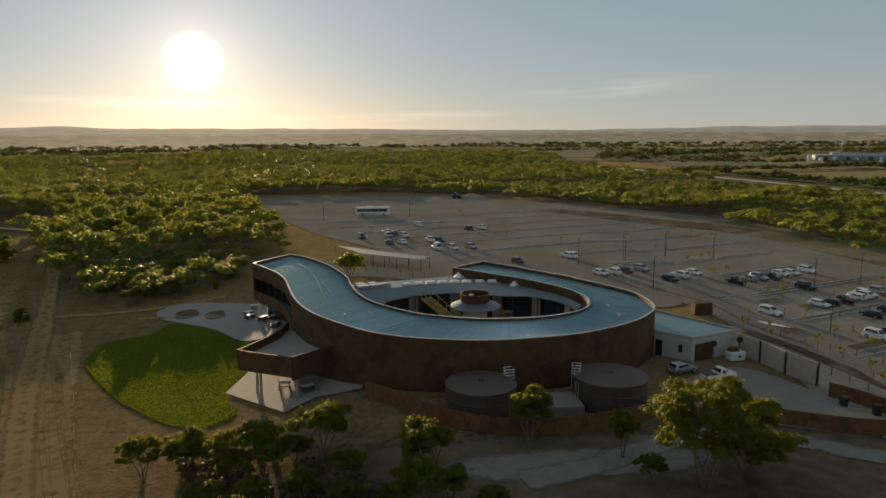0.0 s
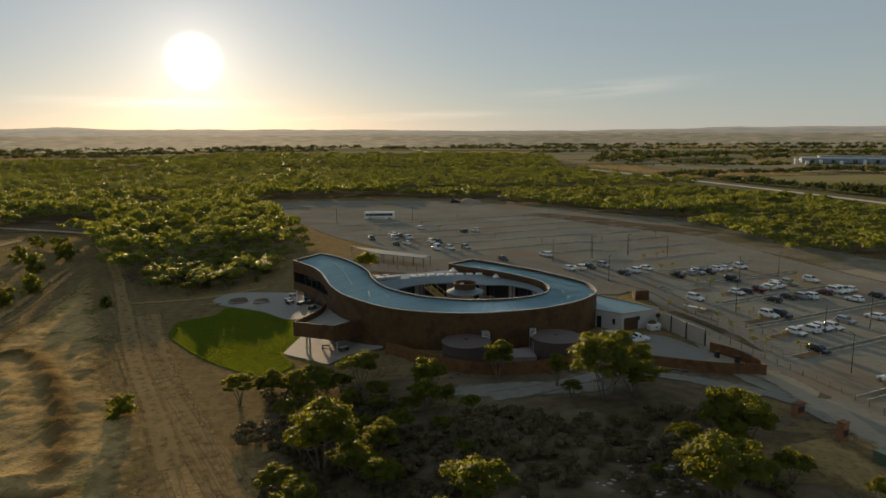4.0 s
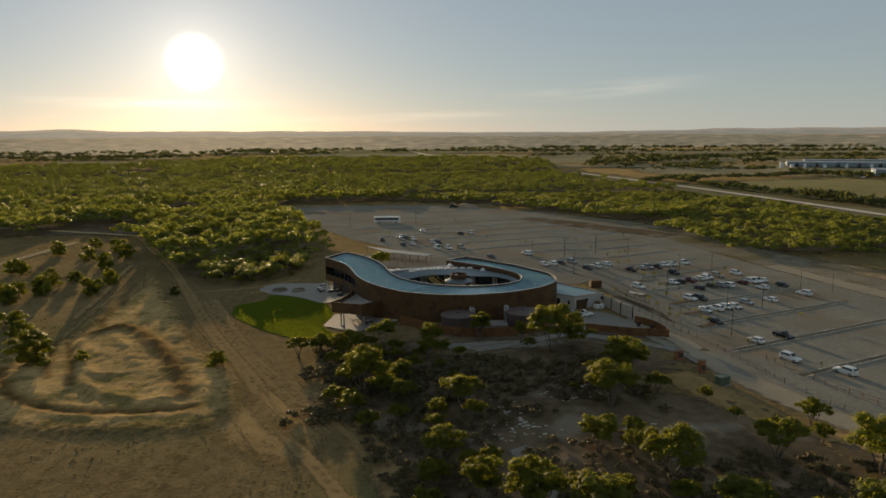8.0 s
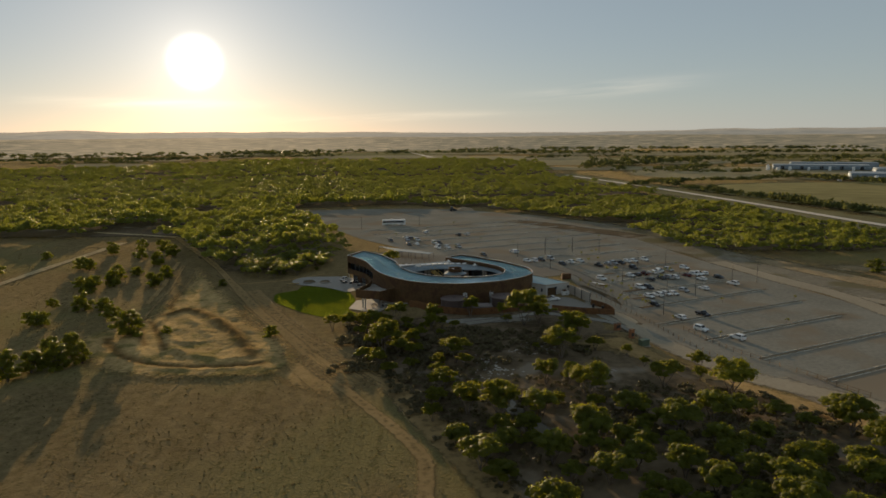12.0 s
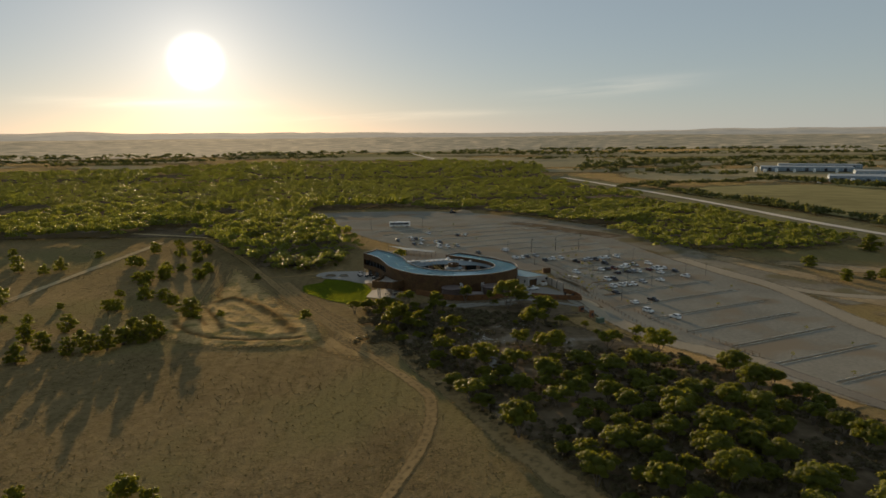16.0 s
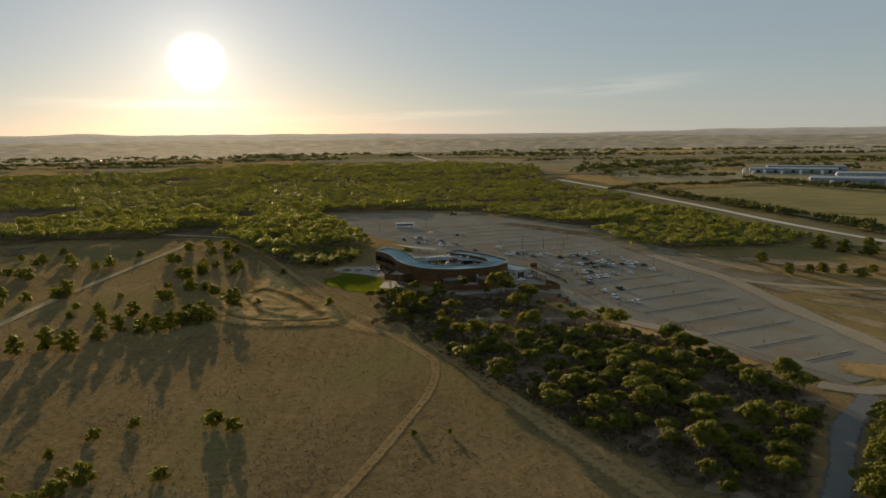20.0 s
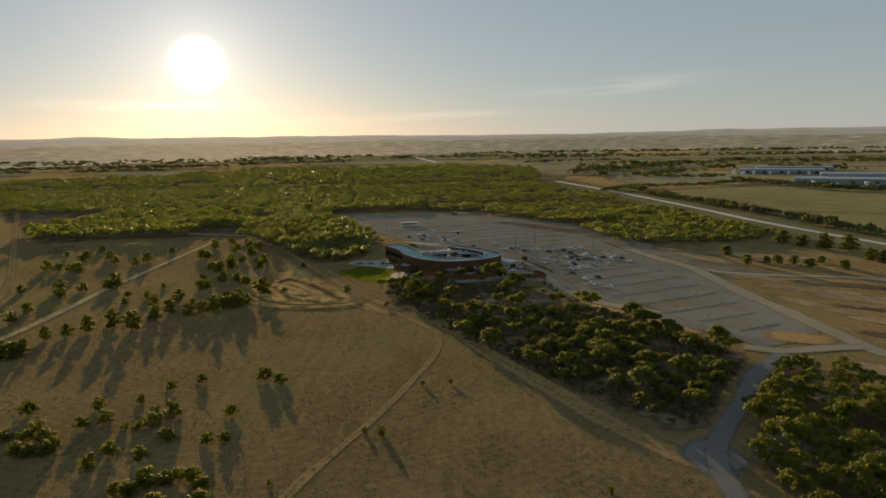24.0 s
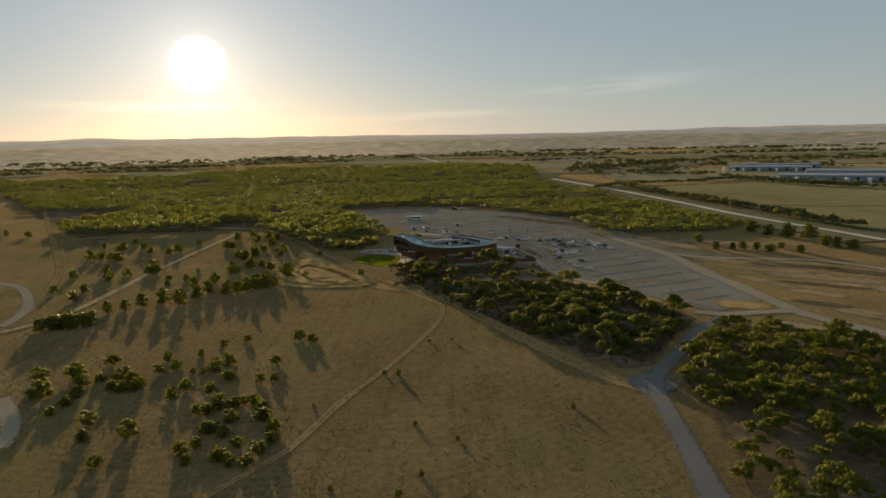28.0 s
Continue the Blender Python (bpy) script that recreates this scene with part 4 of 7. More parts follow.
def plain_relief(a, r):
    u = Vector((math.sin(a) * 5.0, math.cos(a) * 5.0, r * 0.002))
    return noise.noise(u) + 0.5 * noise.noise(u * 2.7)


def hill_relief(a, r):
    u = Vector((math.sin(a) * 2.2, math.cos(a) * 2.2, 8.0))
    deg = math.degrees(a if a < math.pi else a - 2 * math.pi)
    knoll = 15 * math.exp(-((deg + 28.6) / 1.9) ** 2) + 8 * math.exp(-((deg - 21) / 2.2) ** 2) + 8 * math.exp(-((deg - 27) / 3.5) ** 2)
    return 20 * max(0.0, -math.sin(a)) + 15 * (noise.noise(u) + 0.5 * noise.noise(u * 3.1) + 0.3 * noise.noise(u * 9.0) + 0.2 * noise.noise(u * 25.0)) + knoll


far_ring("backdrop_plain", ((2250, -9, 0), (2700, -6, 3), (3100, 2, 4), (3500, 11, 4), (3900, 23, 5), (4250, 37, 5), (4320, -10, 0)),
         distance("painted_haze_plain", (0.128, 0.112, 0.078), (0.235, 0.185, 0.115), (0.070, 0.070, 0.050), 0.011), "plain of woods and paddocks far off, with painted glowing haze", plain_relief)
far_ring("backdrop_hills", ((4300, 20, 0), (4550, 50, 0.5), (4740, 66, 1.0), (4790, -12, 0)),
         distance("painted_haze_hills", (0.195, 0.180, 0.150), (0.215, 0.195, 0.155), (0.165, 0.156, 0.132), 0.012), "low hills along the horizon, with painted glowing haze", hill_relief)

# ---- the building: a roof that curls like a comma round a courtyard ----
OUT = [(-35.5, 88.9, 8), (-32.5, 85.4, 7.9), (-29.8, 81.8, 7.8), (-27.5, 77.6, 7.6), (-25.8, 72.8, 7.4), (-23.7, 67.2, 7.1), (-21, 62.2, 6.9), (-17.8, 58.6, 6.7), (-13.2, 54.6, 6.5), (-9.8, 52.9, 6.4), (-6.6, 52.1, 6.3), (-3.4, 51.8, 6.2), (-0.3, 51.5, 6.2), (3.5, 51.7, 6.2), (7.4, 52.6, 6.2), (10.8, 53.7, 6.2), (14.4, 55.5, 6.2), (19.2, 59.1, 6.2), (22.1, 62.6, 6.2), (23.8, 65.8, 6.2), (24.3, 69.5, 6.2), (23.6, 74.3, 6.2), (21.7, 78, 6.2), (18.4, 82.8, 6.2), (15.6, 86.8, 6.2), (11.5, 91.1, 6.2), (7.2, 95.7, 6.2), (2.9, 99.6, 6.2)]
INN = [(-31.2, 97.5, 8), (-26.4, 93.5, 7.8), (-21.9, 87.3, 7.5), (-18.7, 80.7, 7.2), (-17.5, 76.4, 7), (-15.8, 71.7, 6.8), (-13.4, 67.9, 6.6), (-10.1, 65, 6.4), (-6.3, 62.4, 6.3), (-0.6, 60.9, 6.2), (2.9, 60.6, 6.2), (7.1, 61.1, 6.2), (10.1, 62.1, 6.2), (12.5, 63.5, 6.2), (14.6, 65.5, 6.2), (15.7, 68, 6.2), (16.1, 71.9, 6.2), (14.7, 76.5, 6.2), (12.7, 79.6, 6.2), (8.9, 84.2, 6.2), (4.7, 87.9, 6.2), (0.2, 91.7, 6.2), (-2.5, 93.8, 6.2)]


def matched(a, b, counts):
    """The two edges of the roof at stations that face each other."""
    left, right = [], []
    for (i0, i1), (j0, j1), n in counts:
        la, lb = curve(a[max(0, i0 - 1):i1 + 2], 0.2), curve(b[max(0, j0 - 1):j1 + 2], 0.2)

        def cut(line, p, q):
            s = min(range(len(line)), key=lambda k: (line[k] - Vector(p)).length)
            e = min(range(len(line)), key=lambda k: (line[k] - Vector(q)).length)
            return line[s:e + 1]
        la, lb = cut(la, a[i0], a[i1]), cut(lb, b[j0], b[j1])
        for line, into in ((la, left), (lb, right)):
            for k in range(n):
                f = k / n * (len(line) - 1)
                into.append(line[int(f)].lerp(line[min(int(f) + 1, len(line) - 1)], f - int(f)))
    left.append(Vector(a[-1]))
    right.append(Vector(b[-1]))
    return left, right


edge_out, edge_in = matched(OUT, INN, (((0, 8), (0, 8), 68), ((8, 20), (8, 16), 104), ((20, 27), (16, 22), 60)))
centre = thing("visitor_centre", 0, 72, 0, "comma-shaped rusted steel building with a blue-grey metal roof", "building")


def foot(p):
    return min(land(p[0], p[1]), land(p[0] * 0.9, p[1] * 0.97 + 2)) - 0.4


def wall_run(line, step, name, glazed, door):
    """Weathering-steel sheets along one edge, with gaps of glass where the wall opens."""
    group = part(name, screen([line[0], line[1]], lambda p: foot(p), lambda p: p[2] - 0.6, 0.12), CORTEN, centre, world=True)
    i = 0
    while i < len(line) - 1:
        seg = line[i:min(i + step + 1, len(line))]
        i += step
        if len(seg) < 2:
            break
        short = [p.lerp(seg[0].lerp(seg[-1], 0.5), 0.004) for p in seg]
        k = i - step
        if glazed[0] <= k < glazed[1]:
            z0, z1 = glazed[2], glazed[3]
            part("sheet", screen(short, lambda p: foot(p), z0, 0.24), CORTEN, group, world=True)
            part("sheet", screen(short, z1, lambda p: p[2] - 0.05, 0.24), CORTEN, group, world=True)
            part("window_pane", screen(short, z0, z1, 0.05), GLASS, group, "dark tinted glass", world=True)
            part("mullion", screen(short[:2] if len(short) > 2 else short, z0, z1, 0.16), DARK, group, world=True)
        else:
            part("sheet", screen(short, lambda p: foot(p), lambda p: p[2] - 0.05, 0.24), CORTEN, group, world=True)
    return group


wall_run(edge_out[40:], 4, "outer_wall", (-9, -9, 0, 0), None)

# the west end: an upper floor with a balcony over an open ground floor
gallery = part("gallery_wall", screen(edge_out[36:41], lambda p: foot(p), lambda p: p[2] - 0.05, 0.22), CORTEN, centre, world=True)


def inward(i, by):
    a, b = edge_out[i], edge_in[i]
    flat = Vector((b.x - a.x, b.y - a.y, 0)).normalized()
    return Vector((a.x + flat.x * by, a.y + flat.y * by, a.z))


for i in range(0, 40, 4):
    run = [edge_out[k].lerp(edge_out[i + 2], 0.004) for k in range(i, i + 5)]
    deep, back_run = [inward(k, 1.7) for k in range(i, i + 5)], [inward(k, 3.2) for k in range(i, i + 5)]
    part("fascia", screen(run, 5.55, lambda p: p[2] - 0.05, 0.24), CORTEN, gallery, world=True)
    part("balcony_front", screen(run, 1.75, 3.45, 0.2), CORTEN, gallery, world=True)
    part("window_pane", screen(deep, 2.5, 5.6, 0.05), GLASS, gallery, "dark tinted glass", world=True)
    part("mullion", screen(deep[:2], 2.5, 5.6, 0.14), DARK, gallery, world=True)
    part("balcony_floor", prism([run[0], run[-1], deep[-1], deep[0]], 2.2, 2.45), CONCRETE, gallery, world=True)
    part("ground_floor_wall", screen(back_run, lambda p: foot(p), 2.3, 0.2), CORTEN if i % 8 else GLASS, gallery, world=True)
    part("undercroft_ceiling", prism([run[0], run[-1], back_run[-1], back_run[0]], 1.95, 2.18), RENDER_WALL, gallery, world=True)
    part("balcony_ceiling", prism([run[0], run[-1], deep[-1], deep[0]], 5.6, 5.75), RENDER_WALL, gallery, world=True)
wall_run(edge_in, 5, "courtyard_wall", (70, 120, 0.2, 2.9), None)
for name, a, b in (("prow_wall", edge_out[0], edge_in[0]), ("arm_end_wall", edge_out[-1], edge_in[-1])):
    run = [a.lerp(b, k / 6) for k in range(7)]
    part(name, screen(run, (lambda p: foot(p)) if name == "arm_end_wall" else 1.75, lambda p: p[2] - 0.05, 0.24), CORTEN, centre, world=True)


def capping(line, name):
    bm = bmesh.new()
    rows = []
    for i, p in enumerate(line):
        d = (line[min(i + 1, len(line) - 1)] - line[max(i - 1, 0)])
        d.z = 0
        d.normalize()
        n = Vector((-d.y, d.x, 0)) * 0.1
        rows.append([bm.verts.new(p + n + Vector((0, 0, -0.04))), bm.verts.new(p - n + Vector((0, 0, -0.04))), bm.verts.new(p - n * 0.9 + Vector((0, 0, 0.06))), bm.verts.new(p + n * 0.9 + Vector((0, 0, 0.06)))])
    for a, b in zip(rows, rows[1:]):
        for k in range(4):
            bm.faces.new((a[k], a[(k + 1) % 4], b[(k + 1) % 4], b[k]))
    bm.faces.new(rows[0])
    bm.faces.new(rows[-1][::-1])
    part(name, bm, CAPPING, centre, "pale shiny metal capping", world=True)


capping(edge_out, "outer_capping")
capping(edge_in, "inner_capping")
capping([edge_out[0].lerp(edge_in[0], k / 4) for k in range(5)], "prow_capping")
capping([edge_out[-1].lerp(edge_in[-1], k / 4) for k in range(5)], "arm_capping")

# roof sheets, each with its raised seam
roof = part("roof", screen([edge_in[0] * 0.98 + edge_out[0] * 0.02, edge_out[0] * 0.98 + edge_in[0] * 0.02], lambda p: p[2] - 0.85, lambda p: p[2] - 0.55, 0.1), ZINC, centre, "blue-grey standing-seam roof", world=True)
roof_at = home(centre)
for i in range(len(edge_out) - 1):
    quad = []
    for o, n in ((edge_out[i], edge_in[i]), (edge_out[i + 1], edge_in[i + 1])):
        quad.append((o.lerp(n, 0.012) - Vector((0, 0, 0.62)) - roof_at, n.lerp(o, 0.012) - Vector((0, 0, 0.34)) - roof_at))
    (o0, n0), (o1, n1) = quad
    up = Vector((0, 0, 1))
    verts = [o0, n0, n1, o1] + [v - up * 0.06 for v in (o0, n0, n1, o1)]
    faces = [(0, 3, 2, 1), (4, 5, 6, 7), (0, 1, 5, 4), (1, 2, 6, 5), (2, 3, 7, 6), (3, 0, 4, 7)]
    along = (o1 - o0).normalized() * 0.07
    rib = [o0, n0, n0 + along * 0.7, o0 + along] 
    verts += rib + [v + up * 0.11 for v in rib]
    faces += [(8 + a, 8 + b, 8 + c, 8 + d) for a, b, c, d in ((4, 7, 6, 5), (0, 1, 5, 4), (1, 2, 6, 5), (2, 3, 7, 6), (3, 0, 4, 7))]
    sheet = new("roof_sheet", mesh("roof_sheet", verts, faces, ZINC))
    sheet.parent = roof


def safety_line(a, b, c):
    """A pale static line on short posts along the roof."""
    bm = bmesh.new()
    run = curve([a, b, c], 1.2)
    for p, q in zip(run, run[1:]):
        tube(bm, p, q, 0.03, 0.03, 5)
    line = part("safety_line", bm, PRECAST, centre, "thin white safety line on posts", world=True)
    for p in run[::2]:
        part("line_post", rod(p - Vector((0, 0, 0.22)), p, 0.04, 0.04, 5), PRECAST, line, world=True)


def on_roof(i, f, up=0.25):
    p = edge_out[i].lerp(edge_in[i], f)
    return Vector((p.x, p.y, p.z - 0.62 + 0.28 * f + up))


safety_line(on_roof(8, 0.7), on_roof(22, 0.55), on_roof(44, 0.45))
safety_line(on_roof(206, 0.45), on_roof(190, 0.45), on_roof(168, 0.5))
for i, f in ((54, 0.5), (57, 0.35), (60, 0.6), (150, 0.4), (160, 0.7)):
    part("roof_vent", lathe([(0.14, 0), (0.14, 0.35), (0.22, 0.36), (0.2, 0.48), (0.0, 0.52)], 10), STEEL, centre, "small galvanised roof vent").location = on_roof(i, f, 0.0) - home(centre)

# the verandah roof inside the curl, the drum over the entry, and the rear wing
back = [p for p in edge_in[96:232]]
VC = Vector((0.5, 72.5))
ver = part("verandah_roof", lathe([(0.4, 3.1), (0.5, 3.25)], 8), LOWROOF, centre)
ver.location = Vector((-15.5, 74.5, 0)) - home(centre)
inner_ring = [p[:2] for p in curve([(-13.6, 71.5, 0), (-13.0, 74.0, 0), (-12.3, 75.9, 0), (-11.0, 77.5, 0), (-8.7, 79.6, 0), (-5.6, 81.0, 0), (-2.0, 81.4, 0), (2.0, 80.4, 0), (5.0, 79.4, 0), (8.8, 79.2, 0), (11.5, 77.2, 0), (13.3, 74.8, 0), (14.5, 70.9, 0)], -60)]
outer_ring = curve([(-15.4, 71.5, 0), (-16.6, 75.0, 0), (-17.0, 78.0, 0), (-15.8, 81.2, 0), (-11.1, 83.0, 0), (-6.3, 84.9, 0), (-1.5, 85.6, 0), (3.0, 86.0, 0), (6.4, 85.4, 0), (9.4, 82.6, 0), (12.0, 79.6, 0), (14.2, 76.2, 0), (15.4, 71.4, 0)], -60)
ver_at = home(ver)
for k in range(60):
    a0, a1 = Vector((*inner_ring[k], 4.6)), Vector((*inner_ring[k + 1], 4.6))
    b0, b1 = Vector((outer_ring[k].x, outer_ring[k].y, 5.1)), Vector((outer_ring[k + 1].x, outer_ring[k + 1].y, 5.1))
    up = Vector((0, 0, 0.05))
    top = [p - ver_at for p in (a0, a1, b1, b0)]
    side = (a1 - a0) * 0.12
    rib = [p - ver_at for p in (a0, a0 + side, b0 + side, b0)]
    verts = top + [p - up * 3 for p in top] + rib + [p + up for p in rib]
    faces = [(0, 1, 2, 3), (7, 6, 5, 4), (0, 4, 5, 1), (1, 5, 6, 2), (2, 6, 7, 3), (3, 7, 4, 0), (12, 13, 14, 15), (8, 12, 15, 11), (9, 10, 14, 13), (8, 9, 13, 12)]
    ob = new("verandah_sheet", mesh("verandah_sheet", verts, faces, LOWROOF))
    ob.parent = ver
for k in range(4, 60, 6):
    p = inner_ring[k]
    part("verandah_post", rod((p[0], p[1], land(p[0], p[1]) - 0.2), (p[0], p[1], 4.5), 0.08), DARK, centre, world=True)
glaze = [Vector((*inner_ring[k], 0)).lerp(outer_ring[k], 0.55) for k in range(61)]
glazing = part("courtyard_glazing", screen(glaze[3:6], -0.2, 4.5, 0.08), GLASS, centre, "dark glass wall under the verandah", world=True)
for k in range(6, 57, 3):
    part("glass_panel", screen(glaze[k:k + 4], -0.2, 4.5, 0.08), GLASS, glazing, world=True) if k % 9 else part("wall_pier", screen(glaze[k:k + 3], -0.2, 4.5, 0.3), PRECAST, glazing, "pale rendered pier", world=True)

drum = part("entry_drum", lathe([(2.0, 5.0), (2.1, 5.0), (2.1, 6.25), (2.2, 6.3), (1.95, 6.32), (1.95, 5.1)], 40), CORTEN, centre, "rusted steel drum rising from the entry roof")
drum.location = Vector((0.6, 74.0, 0)) - home(centre)
dl = drum.location + home(centre)
for k in range(36):
    a0, a1 = 2 * math.pi * k / 36, 2 * math.pi * (k + 0.9) / 36
    ring = [(r * math.cos(a), r * math.sin(a), z) for r, z, a in ((2.1, 5.2, a0), (2.1, 5.2, a1), (3.5, 4.6, a1), (3.5, 4.6, a0))]
    verts = ring + [(x, y, z - 0.1) for x, y, z in ring]
    ob = new("cone_sheet", mesh("cone_sheet", verts, [(0, 3, 2, 1), (4, 5, 6, 7), (0, 1, 5, 4), (1, 2, 6, 5), (2, 3, 7, 6), (3, 0, 4, 7)], LOWROOF))
    ob.parent = drum
part("cone_lining", lathe([(2.05, 5.06), (3.55, 4.44), (3.55, 4.52), (2.1, 5.1)], 36), CAPPING, drum)
part("entry_core", lathe([(1.7, -0.2), (1.7, 4.9)], 32), RENDER_WALL, drum, "pale round wall under the cone")
part("wall_panel", block((-0.6, -1.0, 5.9), (0.7, 0.06, 0.55)), WHITE, drum)

# rear wing with white rooflights
wing_line = curve([(-17.4, 81.6, 0), (-12.2, 83.4, 0), (-6.3, 85.6, 0), (0.3, 86.3, 0), (5.2, 86.5, 0)], -16)
wing_back = [(0.4, 91.0, 0), (-3.0, 93.2, 0), (-7.9, 90.8, 0), (-13.0, 88.9, 0), (-20.2, 86.2, 0)]
wing = part("rear_wing", prism(wing_line + [Vector(p) for p in wing_back], -0.6, 4.85), RENDER_WALL, centre, "low pale rear wing", world=True)
part("wing_roof", prism([Vector((p[0] * 0.985, p[1] * 0.985 + 1.4, 0)) for p in wing_line[1:]] + [Vector((p[0] * 0.98, p[1] - 0.4, 0)) for p in wing_back], 4.86, 4.95), LOWROOF, wing, "grey metal roof sheets", world=True)
part("wing_edge", screen([p + Vector((0, 0.1, 0)) for p in wing_line[5:]], 4.85, 5.15, 0.16), PRECAST, wing, "cream upstand along the roof", world=True)
for k in range(8):
    f = 5.4 + k * 1.38
    p, q = wing_line[int(f)], wing_line[int(f) + 1]
    d = q - p
    at = p.lerp(q, f - int(f))
    bm = block((0, 0, 0), (1.45, 1.1, 0.3), taper=0.9)
    light = part("rooflight", moved(bm, Matrix.Translation(at + Vector((0, 1.1, 5.05))) @ Matrix.Rotation(math.atan2(d.y, d.x), 4, "Z")), WHITE, wing, "white boxed rooflight", world=True)
for x, y, s in ((-16.6, 82.9, 1.5), (-14.8, 83.6, 1.3), (-17.4, 84.4, 1.1), (-13.4, 84.6, 1.2), (-15.6, 85.2, 0.9)):
    unit_ob = part("plant_unit", block((x, y, 4.94), (s * 1.3, s, 0.6), 0.5, bevel=0.05), STEEL, wing, "grey roof plant unit", world=True)
for x, y in ((-1.6, 92.0), (7.2, 85.0)):
    part("sail_peak", lathe([(1.3, 4.7), (0.7, 5.1), (0.2, 5.6), (0.0, 5.75)], 10), WHITE, centre, "small white fabric peak").location = Vector((x, y, 0)) - home(centre)

drape("courtyard_floor", [(VC.x + 14.2 * math.cos(a), VC.y + 11.4 * math.sin(a)) for a in (2 * math.pi * k / 24 for k in range(24))], CONCRETE, 0.13, 4.0, "shaded courtyard paving", "courtyard")
stair = thing("timber_stair", -3.6, 77.8, 0.1, "yellow timber stair climbing out of the courtyard", "stair", turn=138)
for k in range(24):
    part("tread", block((k * 0.36 - 4.3, 0, 0.1 + k * 0.165), (0.34, 1.9, 0.07)), TIMBER, stair)
for s in (-1, 1):
    part("stringer", rod((-4.4, s * 0.95, 0.05), (4.2, s * 0.95, 3.95), 0.11), TIMBER, stair)
    part("handrail", rod((-4.4, s * 0.98, 1.05), (4.2, s * 0.98, 4.95), 0.06), TIMBER, stair)
    for k in range(6):
        part("rail_post", rod((-4.3 + k * 1.7, s * 0.98, k * 0.77), (-4.3 + k * 1.7, s * 0.98, 1.1 + k * 0.77), 0.05), TIMBER, stair)

# raised terrace with its rusted balustrade
deck_z, top_z, low_z = 2.55, 3.6, 1.15
T1, T2, T3 = Vector((-28.3, 56.2, 0)), Vector((-21.2, 53.4, 0)), Vector((-15.9, 59.4, 0))
sweep = curve([T1, (-26.6, 60.4, 0), (-25.4, 64.5, 0), (-25.2, 69.0, 0)], -10)
terrace = thing("raised_terrace", -23, 58, land(-23, 58), "raised terrace with rusted steel balustrade on slim columns", "terrace")
part("deck", prism([T1, T2, T3, (-19.2, 60.2, 0), (-22.5, 66.0, 0), sweep[-1], sweep[6], sweep[3]], deck_z - 0.3, deck_z), CONCRETE, terrace, "grey terrace paving", world=True)
for name, run, lo in (("balustrade", sweep, low_z), ("balustrade", [T1, T1.lerp(T2, 0.5), T2], low_z), ("balustrade", [T2, T2.lerp(T3, 0.5), T3], low_z - 0.35)):
    part(name, screen(run, lo, top_z, 0.22), CORTEN, terrace, world=True)
part("rail_capping", screen([T2, T2.lerp(T3, 0.5)], top_z, top_z + 0.07, 0.26), CAPPING, terrace, "pale metal rail capping", world=True)
for x, y in ((-26.6, 57.9), (-25.7, 56.3), (-20.9, 54.5)):
    part("column", rod((x, y, land(x, y) - 0.1), (x, y, deck_z - 0.3), 0.17, sides=14), STEEL, terrace, "slim round steel column", world=True)
part("door_reveal", screen([Vector((-23.2, 66.6, 0)), Vector((-22.4, 65.0, 0))], deck_z, deck_z + 2.4, 0.3), TIMBER, terrace, "sunlit doorway lining", world=True)

# garage annexe, yard wall
A0, A1, A2, A3 = Vector((22.6, 66.5, 0)), Vector((27.7, 62.2, 0)), Vector((35.2, 66.0, 0)), Vector((24.6, 79.0, 0))
annexe = thing("service_annexe", 28, 68, 0, "low pale annexe with a blue metal roof", "building")
part("wall_block", prism([A0, A1, A2, A3], -0.4, 2.95), RENDER_WALL, annexe, world=True)
part("roof", prism([A0.lerp(A2, 0.02), A1.lerp(A3, 0.03), A2.lerp(A0, 0.03), A3.lerp(A1, 0.03)], 2.95, 3.08), shader("annexe_roof_sheet", (0.15, 0.27, 0.31), 0.45, 0.4, fine=1.0, coarse=0.2, vary=0.12), annexe, "blue flat metal roof", world=True)
for a, b in ((A0, A1), (A1, A2), (A2, A3)):
    part("roof_edge", screen([a, a.lerp(b, 0.5), b], 2.9, 3.28, 0.14), PRECAST, annexe, "pale roof edge", world=True)
d = (A2 - A1).normalized()
door_at = A1 + d * 2.1 + Vector((d.y, -d.x, 0)) * 0.04
roller = part("roller_door", screen([door_at - d * 1.55, door_at + d * 1.55], 0.0, 2.25, 0.1), DARK, annexe, "dark brown roller door", world=True)
for k in range(9):
    part("slat", screen([door_at - d * 1.5 + Vector((d.y, -d.x, 0)) * 0.06, door_at + d * 1.5 + Vector((d.y, -d.x, 0)) * 0.06], 0.03 + k * 0.245, 0.24 + k * 0.245, 0.03), CORTEN, roller, world=True)
e = (A1 - A0).normalized()
for f, w_, h0, h1 in ((0.35, 0.9, 0.0, 2.1), (0.78, 0.5, 1.0, 2.0)):
    p = A0.lerp(A1, f) + Vector((e.y, -e.x, 0)) * 0.05
    part("opening", screen([p - e * w_ / 2, p + e * w_ / 2], h0, h1, 0.08), GLASS, annexe, "dark opening", world=True)

WALL = [(34.9, 65.4), (36.4, 62.1), (37.6, 57.9), (39.2, 53.6)]
yard_wall = thing("yard_wall", *WALL[0], 0, "tall pale precast wall with dark steel posts", "wall")
for (xa, ya), (xb, yb) in zip(WALL, WALL[1:]):
    part("wall_panel", screen([Vector((xa, ya, 0)), Vector((xb, yb, 0))], -0.4, 2.75, 0.18), PRECAST, yard_wall, world=True)
    part("steel_post", block((xb - 0.12, yb - 0.05, -0.4), (0.22, 0.22, 3.2)), DARK, yard_wall, world=True)


